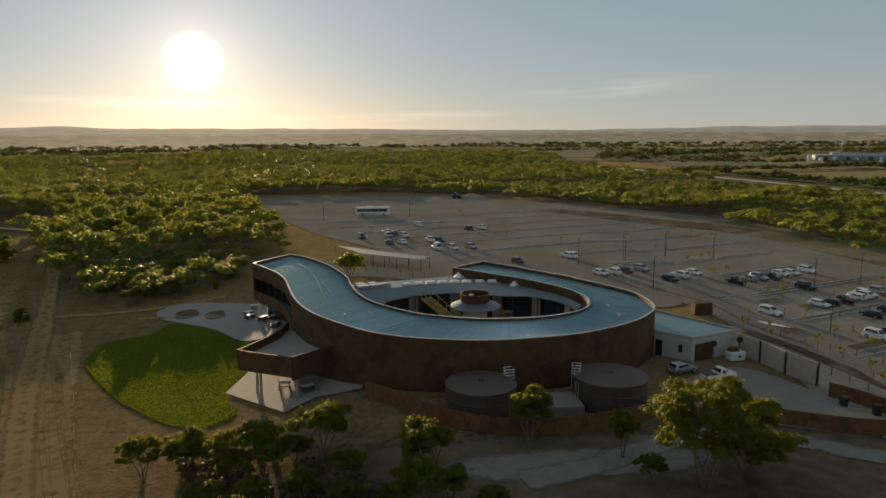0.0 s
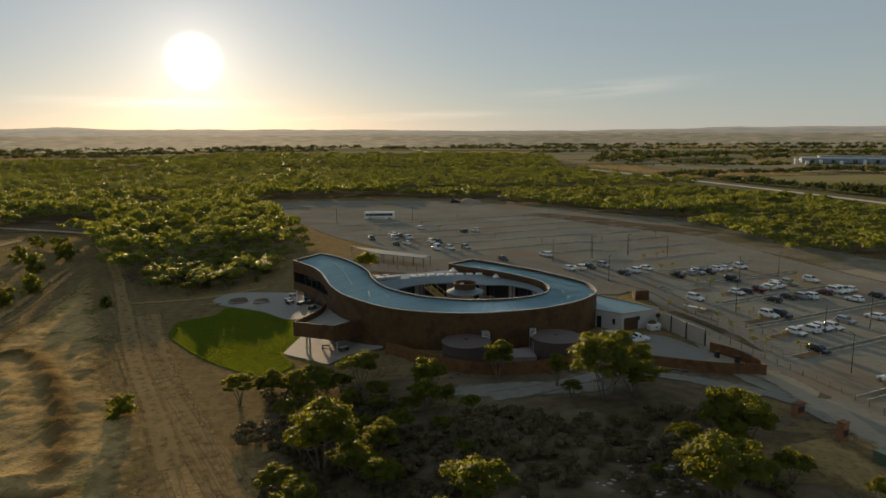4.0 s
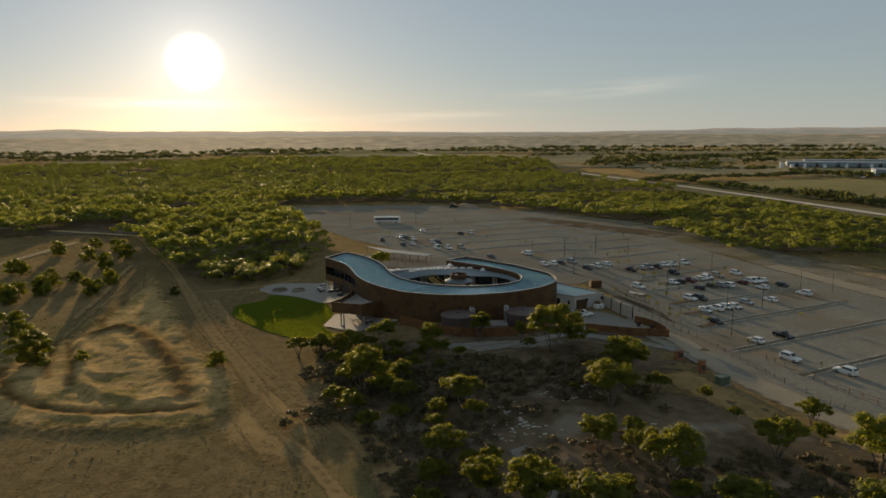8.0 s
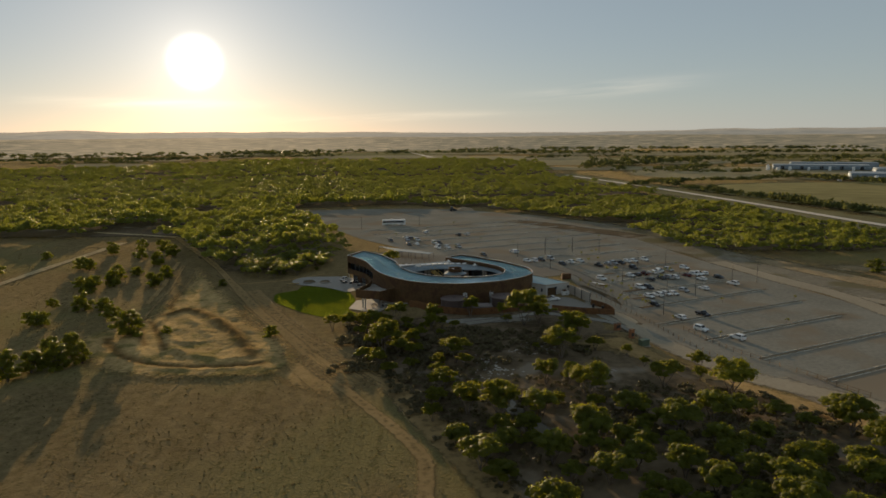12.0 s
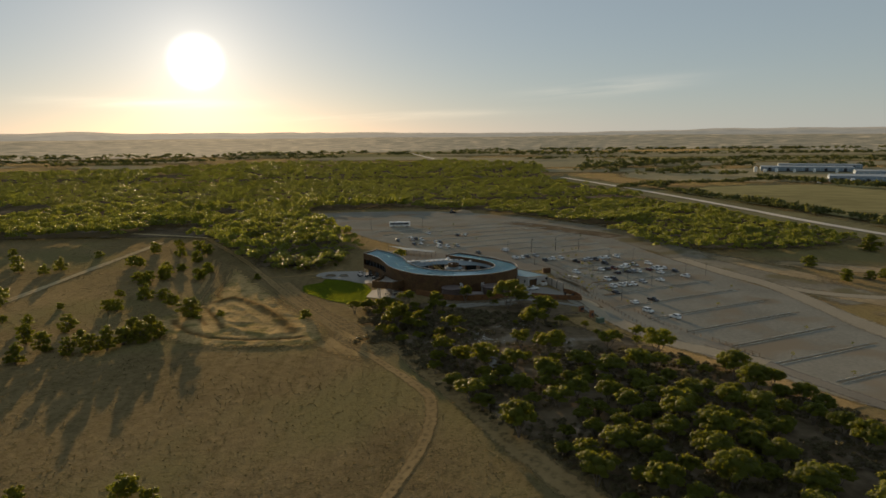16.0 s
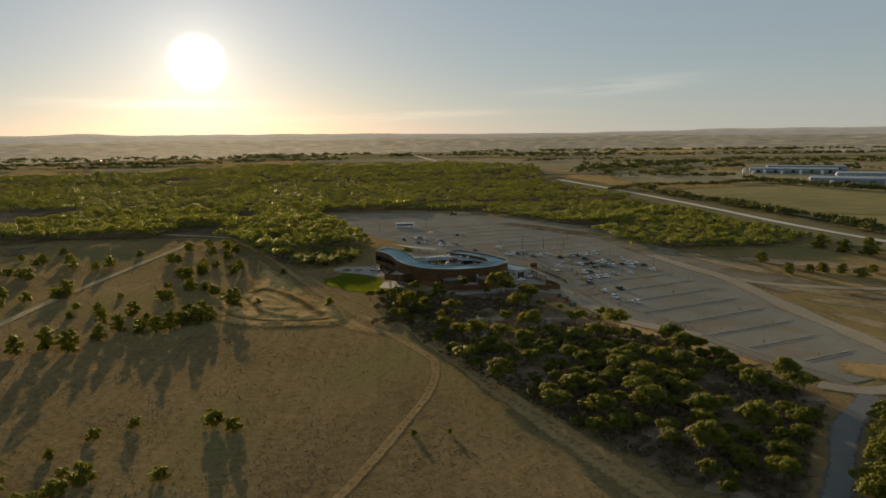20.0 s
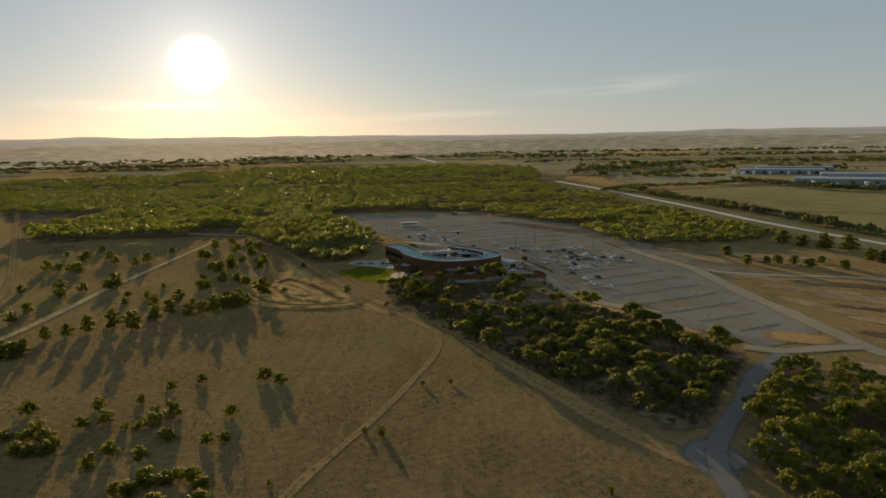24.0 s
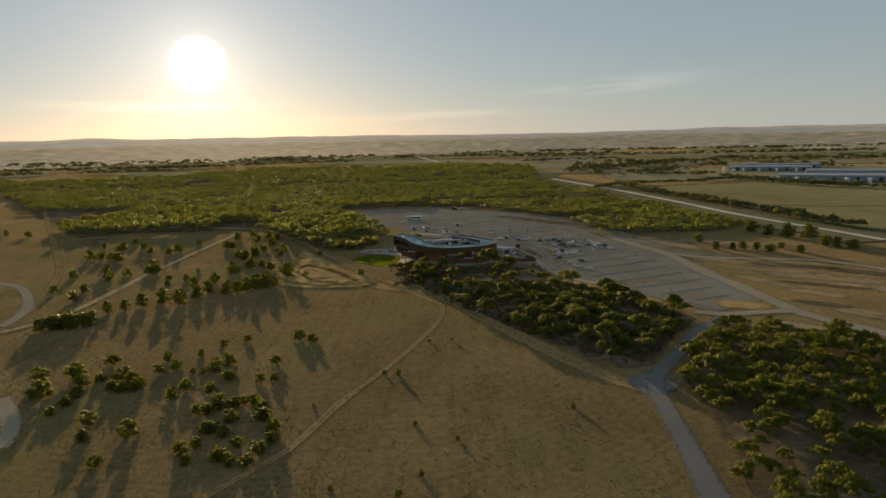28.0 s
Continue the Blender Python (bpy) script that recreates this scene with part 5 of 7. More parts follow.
def rust_fence(points, height, label, lean=0.0):
    """A fence of upright rusted slats between posts."""
    line = curve([(*p, 0) for p in points], 1.5)
    fence = thing("steel_fence", line[0].x, line[0].y, land(line[0].x, line[0].y), label, "fence", "rusted steel fences")
    for a, b in zip(line, line[1:]):
        q = a.lerp(b, 0.97)
        part("fence_sheet", screen([a, q], lambda p: land(p[0], p[1]) - 0.15, lambda p: land(p[0], p[1]) + height, 0.06), FENCE_RUST, fence, world=True)
        part("fence_post", block((b.x, b.y, land(b.x, b.y) - 0.2), (0.09, 0.09, height + 0.24)), FENCE_RUST, fence, world=True)


rust_fence([(-12.5, 51.5), (-8.9, 47.6), (-5.1, 43.9), (-0.6, 41.2), (2.6, 40.3), (6.4, 40.3), (10.4, 41.2), (14, 42.5), (19.4, 45.3)], 1.85, "rusted steel fence curving in front of the water tanks")
rust_fence([(26.9, 44.2), (30.9, 42.5), (34.7, 41), (38.8, 40.2), (43.1, 40.5)], 1.7, "rusted steel fence along the path")
rust_fence([(43.1, 40.5), (42.9, 44.2), (41.4, 47.6), (38.7, 50.3)], 1.7, "rusted steel fence closing the service yard")


def water_tank(x, y, r, h, ladder_side):
    z = land(x, y)
    tank = thing("water_tank", x, y, z, "large round mauve-grey steel water tank behind the fence", "water tank", "water tanks")
    bm = lathe([(r, -0.1), (r, 0.4), (r + 0.03, 0.42), (r, 0.46), (r, 1.2), (r + 0.03, 1.22), (r, 1.26), (r, 2.0), (r + 0.03, 2.02), (r, 2.06), (r, h)], 40)
    part("shell", bm, TANK, tank)
    part("lid", lathe([(r + 0.12, h - 0.08), (r + 0.12, h + 0.03), (r * 0.5, h + 0.22), (0.0, h + 0.32)], 40), TANK, tank, "low conical tank roof")
    part("hatch", lathe([(0.3, h + 0.2), (0.3, h + 0.42), (0.0, h + 0.46)], 12), DARK, tank)
    a = ladder_side
    lx, ly = (r + 0.2) * math.cos(a), (r + 0.2) * math.sin(a)
    cage = part("ladder", rod((lx, ly, 0), (lx, ly, h + 1.0), 0.035, sides=6), STEEL, tank, "galvanised ladder with a safety cage")
    t = Vector((-math.sin(a), math.cos(a), 0)) * 0.45
    part("stile", rod(Vector((lx, ly, 0)) + t, Vector((lx, ly, h + 1.0)) + t, 0.035, sides=6), STEEL, cage)
    for k in range(9):
        z1 = 0.4 + k * (h + 0.4) / 8
        part("rung", rod(Vector((lx, ly, z1)), Vector((lx, ly, z1)) + t, 0.02, sides=5), STEEL, cage)
    for k in range(4):
        z1 = h + 0.05 + k * 0.32
        n = Vector((math.cos(a), math.sin(a), 0)) * -0.9
        bm = bmesh.new()
        pts = [Vector((lx, ly, z1)), Vector((lx, ly, z1)) + n, Vector((lx, ly, z1)) + n + t * 2.0, Vector((lx, ly, z1)) + t * 2.0]
        for p, q in zip(pts, pts[1:]):
            tube(bm, p, q, 0.035, 0.035, 5)
        part("cage_hoop", bm, WHITE, cage, "pale cage hoop")
    for k in range(2):
        b = a + 0.5 + k * 0.14
        part("pipe", rod(((r + 0.1) * math.cos(b), (r + 0.1) * math.sin(b), 0), ((r + 0.1) * math.cos(b), (r + 0.1) * math.sin(b), h - 0.3), 0.07), STEEL, tank)


water_tank(0.2, 46.2, 3.65, 3.2, radians(20))
water_tank(14.2, 48.6, 3.85, 3.2, radians(165))
TANK_SLAB = shader("stained_concrete", (0.24, 0.205, 0.19), 0.85, fine=2.0, coarse=0.3, vary=0.15)
plinth = solo("tank_slab", block((8.0, 46.6, land(8, 46.6) - 0.3), (5.2, 4.2, 1.5), 0.1, bevel=0.04), TANK_SLAB, "pale concrete slab roof between the water tanks", "slab")

# ---- trees ----


def ball(level):
    bm = bmesh.new()
    bmesh.ops.create_icosphere(bm, subdivisions=level, radius=1.0)
    v, f = np.array([p.co[:] for p in bm.verts]), np.array([[p.index for p in q.verts] for q in bm.faces])
    bm.free()
    return v, f


def dome():
    """A low-cost rounded cap: a rim, a shoulder and a crown."""
    v = [(math.cos(a), math.sin(a), -0.35) for a in (2 * math.pi * k / 5 for k in range(5))]
    v += [(0.78 * math.cos(a), 0.78 * math.sin(a), 0.5) for a in (2 * math.pi * (k + 0.5) / 5 for k in range(5))] + [(0, 0, 0.92)]
    f = []
    for k in range(5):
        n = (k + 1) % 5
        f += [(k, n, 5 + k), (n, 5 + n, 5 + k), (5 + k, 5 + n, 10)]
    return np.array(v), np.array(f)


BALLS = {1: ball(1), 0: dome(), -1: (np.array([(math.cos(1.2566 * k), math.sin(1.2566 * k), -0.25) for k in range(5)] + [(0, 0, 0.95)]), np.array([(k, (k + 1) % 5, 5) for k in range(5)]))}


def leaf_cloud(rng, puffs, per_puff, size, squash=0.78, level=1):
    """Tufts of foliage: a lumpy inner mass each, with small tilted leaves standing off it. Leaf corners, leaf quads, mass corners, mass faces."""
    dirs = rng.normal(size=(len(puffs), per_puff, 3))
    dirs[..., 2] = np.abs(dirs[..., 2]) * 1.1 - 0.35
    dirs /= np.linalg.norm(dirs, axis=-1, keepdims=True)
    p, r = np.array([q[:3] for q in puffs]), np.array([q[3] for q in puffs])
    reach = rng.uniform(0.84, 1.14, size=(len(puffs), per_puff, 1))
    at = p[:, None] + dirs * r[:, None, None] * reach * np.array([1, 1, squash])
    normal = dirs + rng.normal(scale=0.5, size=dirs.shape)
    normal /= np.linalg.norm(normal, axis=-1, keepdims=True)
    side = np.cross(normal, rng.normal(size=dirs.shape))
    side /= np.linalg.norm(side, axis=-1, keepdims=True)
    other = np.cross(normal, side)
    s = size * rng.uniform(0.6, 1.3, size=(len(puffs), per_puff, 1))
    quad = np.stack([at - side * s * 0.5, at - other * s * 0.36, at + side * s * 0.5 - normal * s * 0.12, at + other * s * 0.36], axis=2)
    verts = quad.reshape(-1, 3)
    hull, shell = BALLS[level]
    lumps = rng.uniform(0.86, 1.05, size=(len(puffs), len(hull), 1))
    core = (p[:, None] + hull[None] * lumps * (r * 0.88)[:, None, None] * np.array([1, 1, squash])).reshape(-1, 3)
    return verts, np.arange(len(verts)).reshape(-1, 4), core, np.concatenate([shell + len(hull) * k for k in range(len(puffs))])


def crown_puffs(rng, width, height, count, dome=0.45, base=0.45, sub=0, pad=(0.2, 0.28), loose=0.2):
    """Rounded pads of foliage over a broad head; sub: how many smaller tufts make up a pad; loose: how far some sink inwards."""
    puffs, pads, start = [], [], rng.uniform(0, 6.28)
    for k in range(count):
        s = width * rng.uniform(*pad)
        up = 1 - (0.75 + dome) * (k + 0.5) / count
        out = math.sqrt(max(0.0, 1 - up * up)) * rng.uniform(1 - loose, 1.04)
        if up < 0 and base < 0.1:
            out = max(out, 0.85)
        a = start + k * 2.4 + rng.uniform(-0.35, 0.35)
        reach, half = width / 2 - s * 0.8, max(height * (1 - base) / 2 - s * 0.55, 0.05 * height)
        z = height * (1 + base) / 2 + up * half * rng.uniform(1 - loose * 1.5, 1.05)
        p = (math.cos(a) * out * reach, math.sin(a) * out * reach, max(z, s * 0.35), s)
        pads.append(p)
        if not sub:
            puffs.append(p)
        for _ in range(sub):
            v = rng.normal(size=3)
            v[2] = abs(v[2]) * 0.9 - 0.2
            v /= np.linalg.norm(v)
            puffs.append((p[0] + v[0] * s * 0.55, p[1] + v[1] * s * 0.55, p[2] + v[2] * s * 0.42, s * rng.uniform(0.46, 0.62)))
    return puffs, pads


def tree_kind(name, seed, width, height, count, sub, per_puff, size, leaf, label, category="tree", stems=4, dome=0.45, base=0.45, pad=(0.2, 0.28), loose=0.2, level=0, squash=0.62):
    """A tree with thin forked stems that carry its pads of leaves."""
    rng = np.random.default_rng(seed)
    puffs, pads = crown_puffs(rng, width, height, count, dome, base, sub, pad, loose)
    tree = thing(name, 0, 0, 0, label, category)
    bm = bmesh.new()
    for k in range(stems):
        a = 2 * math.pi * k / stems + rng.uniform(-0.4, 0.4)
        low = Vector((math.cos(a) * 0.1, math.sin(a) * 0.1, -0.25))
        knee = Vector((math.cos(a) * width * 0.07, math.sin(a) * width * 0.07, height * rng.uniform(0.16, 0.26)))
        mid = Vector((math.cos(a + 0.3) * width * 0.16, math.sin(a + 0.3) * width * 0.16, height * rng.uniform(0.38, 0.48)))
        thick = 0.6 if stems > 5 else 1.0
        tube(bm, low, knee, 0.018 * height * thick, 0.014 * height * thick, 6)
        tube(bm, knee, mid, 0.014 * height * thick, 0.010 * height * thick, 6)
        for p in pads[k::stems][:5]:
            tube(bm, mid, Vector(p[:3]), 0.009 * height * thick, 0.003 * height, 5, False)
    part("trunk", bm, BARK, tree)
    verts, quads, core, shell = leaf_cloud(rng, puffs, per_puff, size, squash, level)
    me = bpy.data.meshes.new("crown")
    me.from_pydata(verts.tolist() + core.tolist(), [], quads.tolist() + (shell + len(verts)).tolist())
    me.materials.append(leaf)
    me.polygons.foreach_set("use_smooth", [False] * len(quads) + [True] * len(shell))
    part("crown", me, leaf, tree)
    return tree


TREE_LABEL = "spreading grey-green eucalypt with a tufted crown in scrub"
kinds = [tree_kind("scrub_tree", 10 + k, 6.0, 5.2 + 0.4 * (k % 3), 11 + k % 3, 5, 15, 0.2, LEAF, TREE_LABEL, dome=0.4 + 0.15 * (k % 3), base=0.14, pad=(0.2, 0.29), loose=0.22) for k in range(7)]
fine_kinds = [tree_kind("scrub_tree", 20 + k, 6.0, 5.2 + 0.4 * (k % 3), 11 + k % 3, 5, 40, 0.17, LEAF_NEAR, TREE_LABEL, dome=0.4 + 0.15 * (k % 3), base=0.22, pad=(0.16, 0.24), loose=0.3, level=0) for k in range(4)]
bushes = [tree_kind("field_bush", 40 + k, 3.0, 2.5, 11, 3, 14, 0.17, LEAF, "small round green tree alone in dry grass", stems=3, dome=1.25, base=-0.2, pad=(0.27, 0.34), loose=0.08, squash=0.75) for k in range(4)]
field_kinds = [tree_kind("field_tree", 50 + k, 6.0, 6.4 + 0.5 * k, 15, 4, 18, 0.22, LEAF, "dark green tree in a row across the field", stems=4, dome=1.2, base=-0.14, pad=(0.24, 0.31), loose=0.12, squash=0.75) for k in range(3)]
bright = [tree_kind("bright_tree", 60 + k, 5.0, 4.6, 10, 4, 40, 0.16, LEAF_LIGHT, "bright green round-headed tree beside the road", dome=0.6, base=0.22, pad=(0.22, 0.3), loose=0.1) for k in range(2)]
giants = [tree_kind("spreading_tree", 80 + k, 12.0, 8.6, 22, 6, 105, 0.11, LEAF_NEAR, "large spreading eucalypt with bare forked stems by the fence", stems=7, dome=0.6, base=0.2, pad=(0.1, 0.16), loose=0.5, squash=0.5) for k in range(1)]
saplings = [tree_kind("sapling", 70 + k, 1.3, 2.2, 4, 2, 10, 0.2, LEAF_LIGHT, "thin yellow-green sapling beside a parking row", stems=1, base=0.4) for k in range(2)]
planted = []
rng = random.Random(7)


def plant(stock, x, y, width, group, tall=1.0, label=""):
    base = rng.choice(stock)
    size = width / (6.0 if stock in (kinds, fine_kinds, field_kinds) else 12.0 if stock is giants else 3.0 if stock is bushes else 5.0 if stock is bright else 1.3)
    m = pose(x, y, land(x, y), 0, 0, rng.uniform(0, 360)) @ Matrix.Diagonal((size, size, size * tall * rng.uniform(0.9, 1.1), 1))
    ob = copy_thing(base, Matrix.Identity(4))
    ob.matrix_basis = m
    tagged(ob, label, group=group)
    planted.append((x, y, width))
    return ob


def clear_of(x, y, gap):
    return all((x - a) ** 2 + (y - b) ** 2 > (gap * 0.42 + c * 0.36) ** 2 for a, b, c in planted)


for x, y, d in [(16.4, 29.4, 13.8)]:
    plant(giants, x + 1.4, y + 0.5, d * 0.95, "scrub trees", 1.08)
plant(giants, 21.8, 31.8, 9.0, "scrub trees", 0.9)
plant(fine_kinds, 12.4, 35.6, 3.4, "scrub trees", 1.3)
plant(fine_kinds, 13.6, 31.0, 3.0, "scrub trees", 1.0)
for x, y, d in [(-15.1, 39.2, 5.6), (-21.2, 39.7, 4.6), (-24.1, 38.2, 4), (-28.2, 39.1, 4.5), (-32.4, 38.8, 4), (4.5, 38.5, 4.5), (-5.5, 32.5, 4.3), (-5.5, 27.6, 4.1)]:
    plant(fine_kinds, x, y, d * 1.25, "scrub trees", 1.0)
for x, y, d in [(-28.2, 39.2, 4.3), (-23, 36.5, 4.1), (-20.1, 37.3, 4.4), (-17.9, 39.2, 4), (-20, 31.5, 3.8), (-15.6, 31.3, 3.7), (-11.6, 30, 3.2), (-7.3, 28.4, 3.5), (-4.3, 34.7, 4), (-5.6, 30.7, 4.1), (-2.9, 28.2, 3.5), (0.1, 26, 3.2)]:
    plant(fine_kinds, x, y, d * 1.05, "scrub trees", 0.9)
for x, y, d in [(-9.0, 11.0, 4.6), (0.4, 4.5, 6.8), (2.2, 1.2, 4.0), (-3.3, 2.7, 4.0), (-2.3, -9.7, 5.4), (-3.4, -15.5, 4.3), (1.0, -13.2, 3.5), (4.0, -12.6, 3.6), (2.3, -20.6, 5.5), (7.8, -25.7, 7.1), (-4.0, -21.6, 4.1), (7.6, -31.4, 4.4), (13.6, -22.7, 4.0), (17.8, -11.8, 5.3), (23.1, -8.6, 3.8), (23.0, 3.7, 7.6), (24.4, -20.4, 7.6), (24.5, -25.0, 4.0), (17.7, -23.7, 4.0), (21.4, -35.4, 6.6), (40.0, -13.4, 6.7), (50.6, -1.4, 4.5), (48.9, -7.4, 3.5), (51.9, -15.5, 8.1), (37.5, 4.7, 2.9), (39.4, -1.8, 2.5), (31.1, -33.1, 3.8), (34.6, -32.4, 3.9), (-16.5, 16.6, 8.2), (-3.7, -1.3, 3.9), (-12.6, 25.3, 2.5), (-3.2, 22.0, 2.7), (-0.7, 15.7, 2.6), (18.3, 9.3, 2.0), (21.8, 10.5, 3.3), (27.3, 12.8, 7.9), (18.3, -8.6, 3.3), (22.2, -12.2, 3.7), (29.3, 6.6, 1.5)]:
    plant(bright if abs(x - 53) < 1.5 and d > 5 else fine_kinds, x, y, d * (1.2 if d > 4 else 1.08), "scrub trees", 0.9 if d < 6 else 0.86)
for x, y, d in [(-12.6, 14.5, 6.5), (-10.2, 18.5, 5.5), (-19.5, 20.5, 5.6), (-14.5, 22.5, 5.0), (-19.0, 26.5, 5.2), (-24.0, 31.5, 4.6), (-12.0, 34.5, 4.4), (-8.5, 23.5, 4.6), (-20.5, 12.5, 5.4), (-17.0, 7.5, 5.8), (-14.0, 2.5, 4.8), (-9.5, 4.5, 4.4), (23.0, 15.5, 4.6), (31.5, 9.0, 5.0)]:
    plant(fine_kinds, x, y, d, "scrub trees", 0.8)
for x, y, d in [(8.1, -36.2, 5.3), (12.3, -35.9, 3.3), (20, -40.6, 4.4), (14.8, -41.6, 5.6), (21.5, -37.5, 6.5), (29.6, -35.2, 4), (28.7, -40.7, 4.4), (35.6, -35.2, 7.4), (40.2, -40.3, 5.1), (47.9, -37.5, 3.9), (43.6, -42.7, 4.9)]:
    plant(kinds, x, y, d * 1.1, "scrub trees", 0.9 if d < 6 else 0.8)
for x, y, d in [(-22.9, 111.4, 6.4)]:
    plant(bright, x, y, d, "trees by the building", 1.0, "single round-headed tree behind the building")
for x, y, d in [(148.4, 100.3, 6), (148.1, 72.1, 4.9), (158.5, 74.8, 4.3), (164.4, 74.2, 5.6), (170.2, 69.8, 4.9), (175, 63.7, 6), (184.9, 72, 4.3), (188.1, 57.1, 5.3), (196.7, 138, 9.4), (201.1, 124.1, 7.7), (209.3, 115.8, 9.6), (219.8, 109.9, 10.2), (213, 78.6, 6.3), (215.8, 72.5, 6.8), (222.4, 68, 7.3)]:
    plant(field_kinds, x, y, d * 1.12, "trees beyond the car park", 0.72, "round dark tree on sandy ground beyond the car park")
for x, y, d in [(-160.7, -57.0, 8.0), (-157.0, -55.0, 8.6), (-151.7, -54.5, 9.4), (-147.7, -51.5, 8.6), (-146.9, -46.5, 6.7), (-154.5, -49.0, 8.0), (-160.0, -50.0, 7.0)]:
    plant(field_kinds, x, y, d, "field trees", 0.62, "dense dark eucalypt clump at the field's edge")
for x, y, d in [(-130.6, -15.0, 8.0), (-122.3, -17.7, 8.2), (-118.4, -5.8, 5.9), (-117.3, 5.2, 6.6), (-121.4, 25.9, 6.8), (-108.4, 2.0, 5.2), (-110.2, 11.9, 4.6), (-103.5, 4.2, 6.4), (-99.0, 5.6, 6.4), (-97.3, 11.5, 6.8), (-92.7, 14.0, 7.2), (-88.9, 17.9, 5.0), (-126.7, 12.3, 5.6), (-94.6, 23.6, 5.8), (-99.3, 23.1, 5.8), (-137.5, -20.5, 6.2), (-142.5, -26.0, 5.2), (-148.5, -30.1, 4.9)]:
    plant(field_kinds, x, y, d, "field trees", 0.95 if d < 6.5 else 0.82, "dark green upright tree in a row across the field")
plant(field_kinds, -88.3, 40.3, 9.6, "field trees", 0.7, "broad dark tree beside the turned earth")
for x, y, d in [(-219.4, 125.7, 4.6), (-219.4, 132.5, 4.7), (-206.3, 134.7, 5.3), (-195.3, 118.3, 5.0), (-181.8, 115.3, 4.0), (-178.4, 122.8, 5.0), (-176.2, 153.3, 4.0), (-168.0, 55.0, 4.6), (-164.5, 57.0, 4.8), (-171.4, 69.3, 5.4), (-149.1, 35.8, 3.1), (-144.5, 22.9, 2.7), (-139.2, 33.9, 3.3), (-140.4, 55.0, 2.5), (-127.6, 72.8, 3.3), (-121.5, 51.5, 4.4), (-117.6, 50.0, 4.6), (-150.5, 132.4, 5.0), (-132.1, 98.8, 4.8), (-128.0, 99.5, 4.8)]:
    plant(bushes, x, y, d * 1.3, "field trees", 1.0)
for x, y, d in [(-122.6, 101.9, 5.0), (-125.9, 112.9, 5.6), (-121.4, 119.0, 4.0), (-115.3, 68.3, 5.0), (-108.7, 68.0, 4.5), (-101.5, 58.1, 4.8), (-148.3, 184.3, 4.5), (-135.8, 154.5, 4.8), (-133.2, 171.7, 5.6), (-123.5, 158.7, 5.6), (-122.1, 139.3, 4.9), (-106.7, 99.9, 5.4), (-108.1, 114.4, 4.5), (-153.1, 165.8, 5.3), (-82.2, 100.1, 2.6), (-48.4, 36.6, 3.4), (-145.6, 129.7, 4.9), (-125.9, 91.8, 5.4), (-78, 41, 2.4)]:
    plant(bushes, x, y, d * 1.3, "field trees", 1.02)
for x, y, d in [(-190.2, 52.9, 5.4), (-180.9, 37.3, 5.0), (-203.8, 93.8, 5.6), (-225.1, 101.1, 5.0), (-217.6, 100.4, 5.0), (-210.5, 98, 4.6), (-205.6, 46.7, 4.2), (-175.5, -7.9, 4.7), (-179.6, 9.7, 4.4), (-195.7, 10.9, 3.8), (-178.0, 50.2, 4.1), (-327.1, 203.2, 4.6), (-352.3, 216.2, 4.2), (-223.0, 158.1, 3.9), (-236.4, 141.0, 3.8)]:
    plant(bushes, x, y, d * 1.3, "field trees", 1.02)
for x, y, d in [(-55.7, -75.2, 3.4), (-50.2, -78.1, 2.6), (-74.1, -76.1, 2.2), (-80.4, -82.6, 2.2), (-85.3, -91.6, 1.7), (-112.1, -99.1, 3.3), (-92.8, -108.3, 2.6), (-95, -95.6, 2.4), (-88.2, -105.1, 2.9), (-74.9, -107.6, 3.2), (-72.7, -101.8, 3), (-77.5, -100, 2), (-57.4, -101.4, 2.5), (-57.7, -117.9, 2.1), (-54, -116.8, 2.1), (-78.1, -109.4, 1.9), (-68, -116.2, 2.8), (-81.4, -109.3, 1.6)]:
    plant(bushes, x, y, d * 1.72, "field trees", 0.9)
for x, y, d in [(-125.9, -115.4, 3.7), (-118.9, -127.7, 4.3), (-117.1, -112.1, 4.1), (-111.5, -119, 3), (-107.6, -115.6, 2.2), (-101.7, -111.8, 2.8), (-102.6, -115.8, 2.5), (-97.3, -116.4, 3.1), (-108.7, -129.2, 2.3), (-107.6, -134.9, 2.5), (-108.7, -126.5, 2.3), (-100.6, -122.7, 2.4), (-96.9, -123.7, 2.4), (-93.3, -123, 2.4), (-93.4, -119.6, 2.1), (-78.1, -123.5, 2.7), (-70.3, -125.4, 2.3), (-79.9, -130.2, 2.6), (-64.9, -133.7, 1.9), (-63.4, -138, 3), (-59.6, -137.1, 2.5), (-57.6, -135.7, 2.2)]:
    plant(bushes, x, y, d * 1.72, "field trees", 0.9)
for x, y, d in [(-54.6, -135.8, 2.7), (-51.3, -139.5, 2.4), (-68.6, -141.3, 1.9), (-65.4, -142.1, 2.9), (-49.3, -146.2, 3.1), (-57.3, -147.2, 2.8), (-44.6, -153.1, 2.7), (-94.3, -147.8, 3.1), (-90.6, -157.6, 2.2), (-80.7, -154.2, 3.2), (-60.1, -152.7, 2.5), (-61.5, -154.1, 2.4), (-56.3, -155.7, 2.2), (-43.4, -159.6, 2.4), (-51.1, -161.3, 2.1), (-61.3, -161, 1.9), (-63.5, -164.9, 2.5), (-60.2, -169.9, 2), (-44.9, -165.3, 2.7), (-53.4, -168.8, 2.9), (-50.1, -171.3, 2.2), (-46, -171.4, 2.4), (-80.4, -171.1, 2.6), (-108.6, -140.8, 1.9)]:
    plant(bushes, x, y, d * 1.72, "field trees", 0.9)
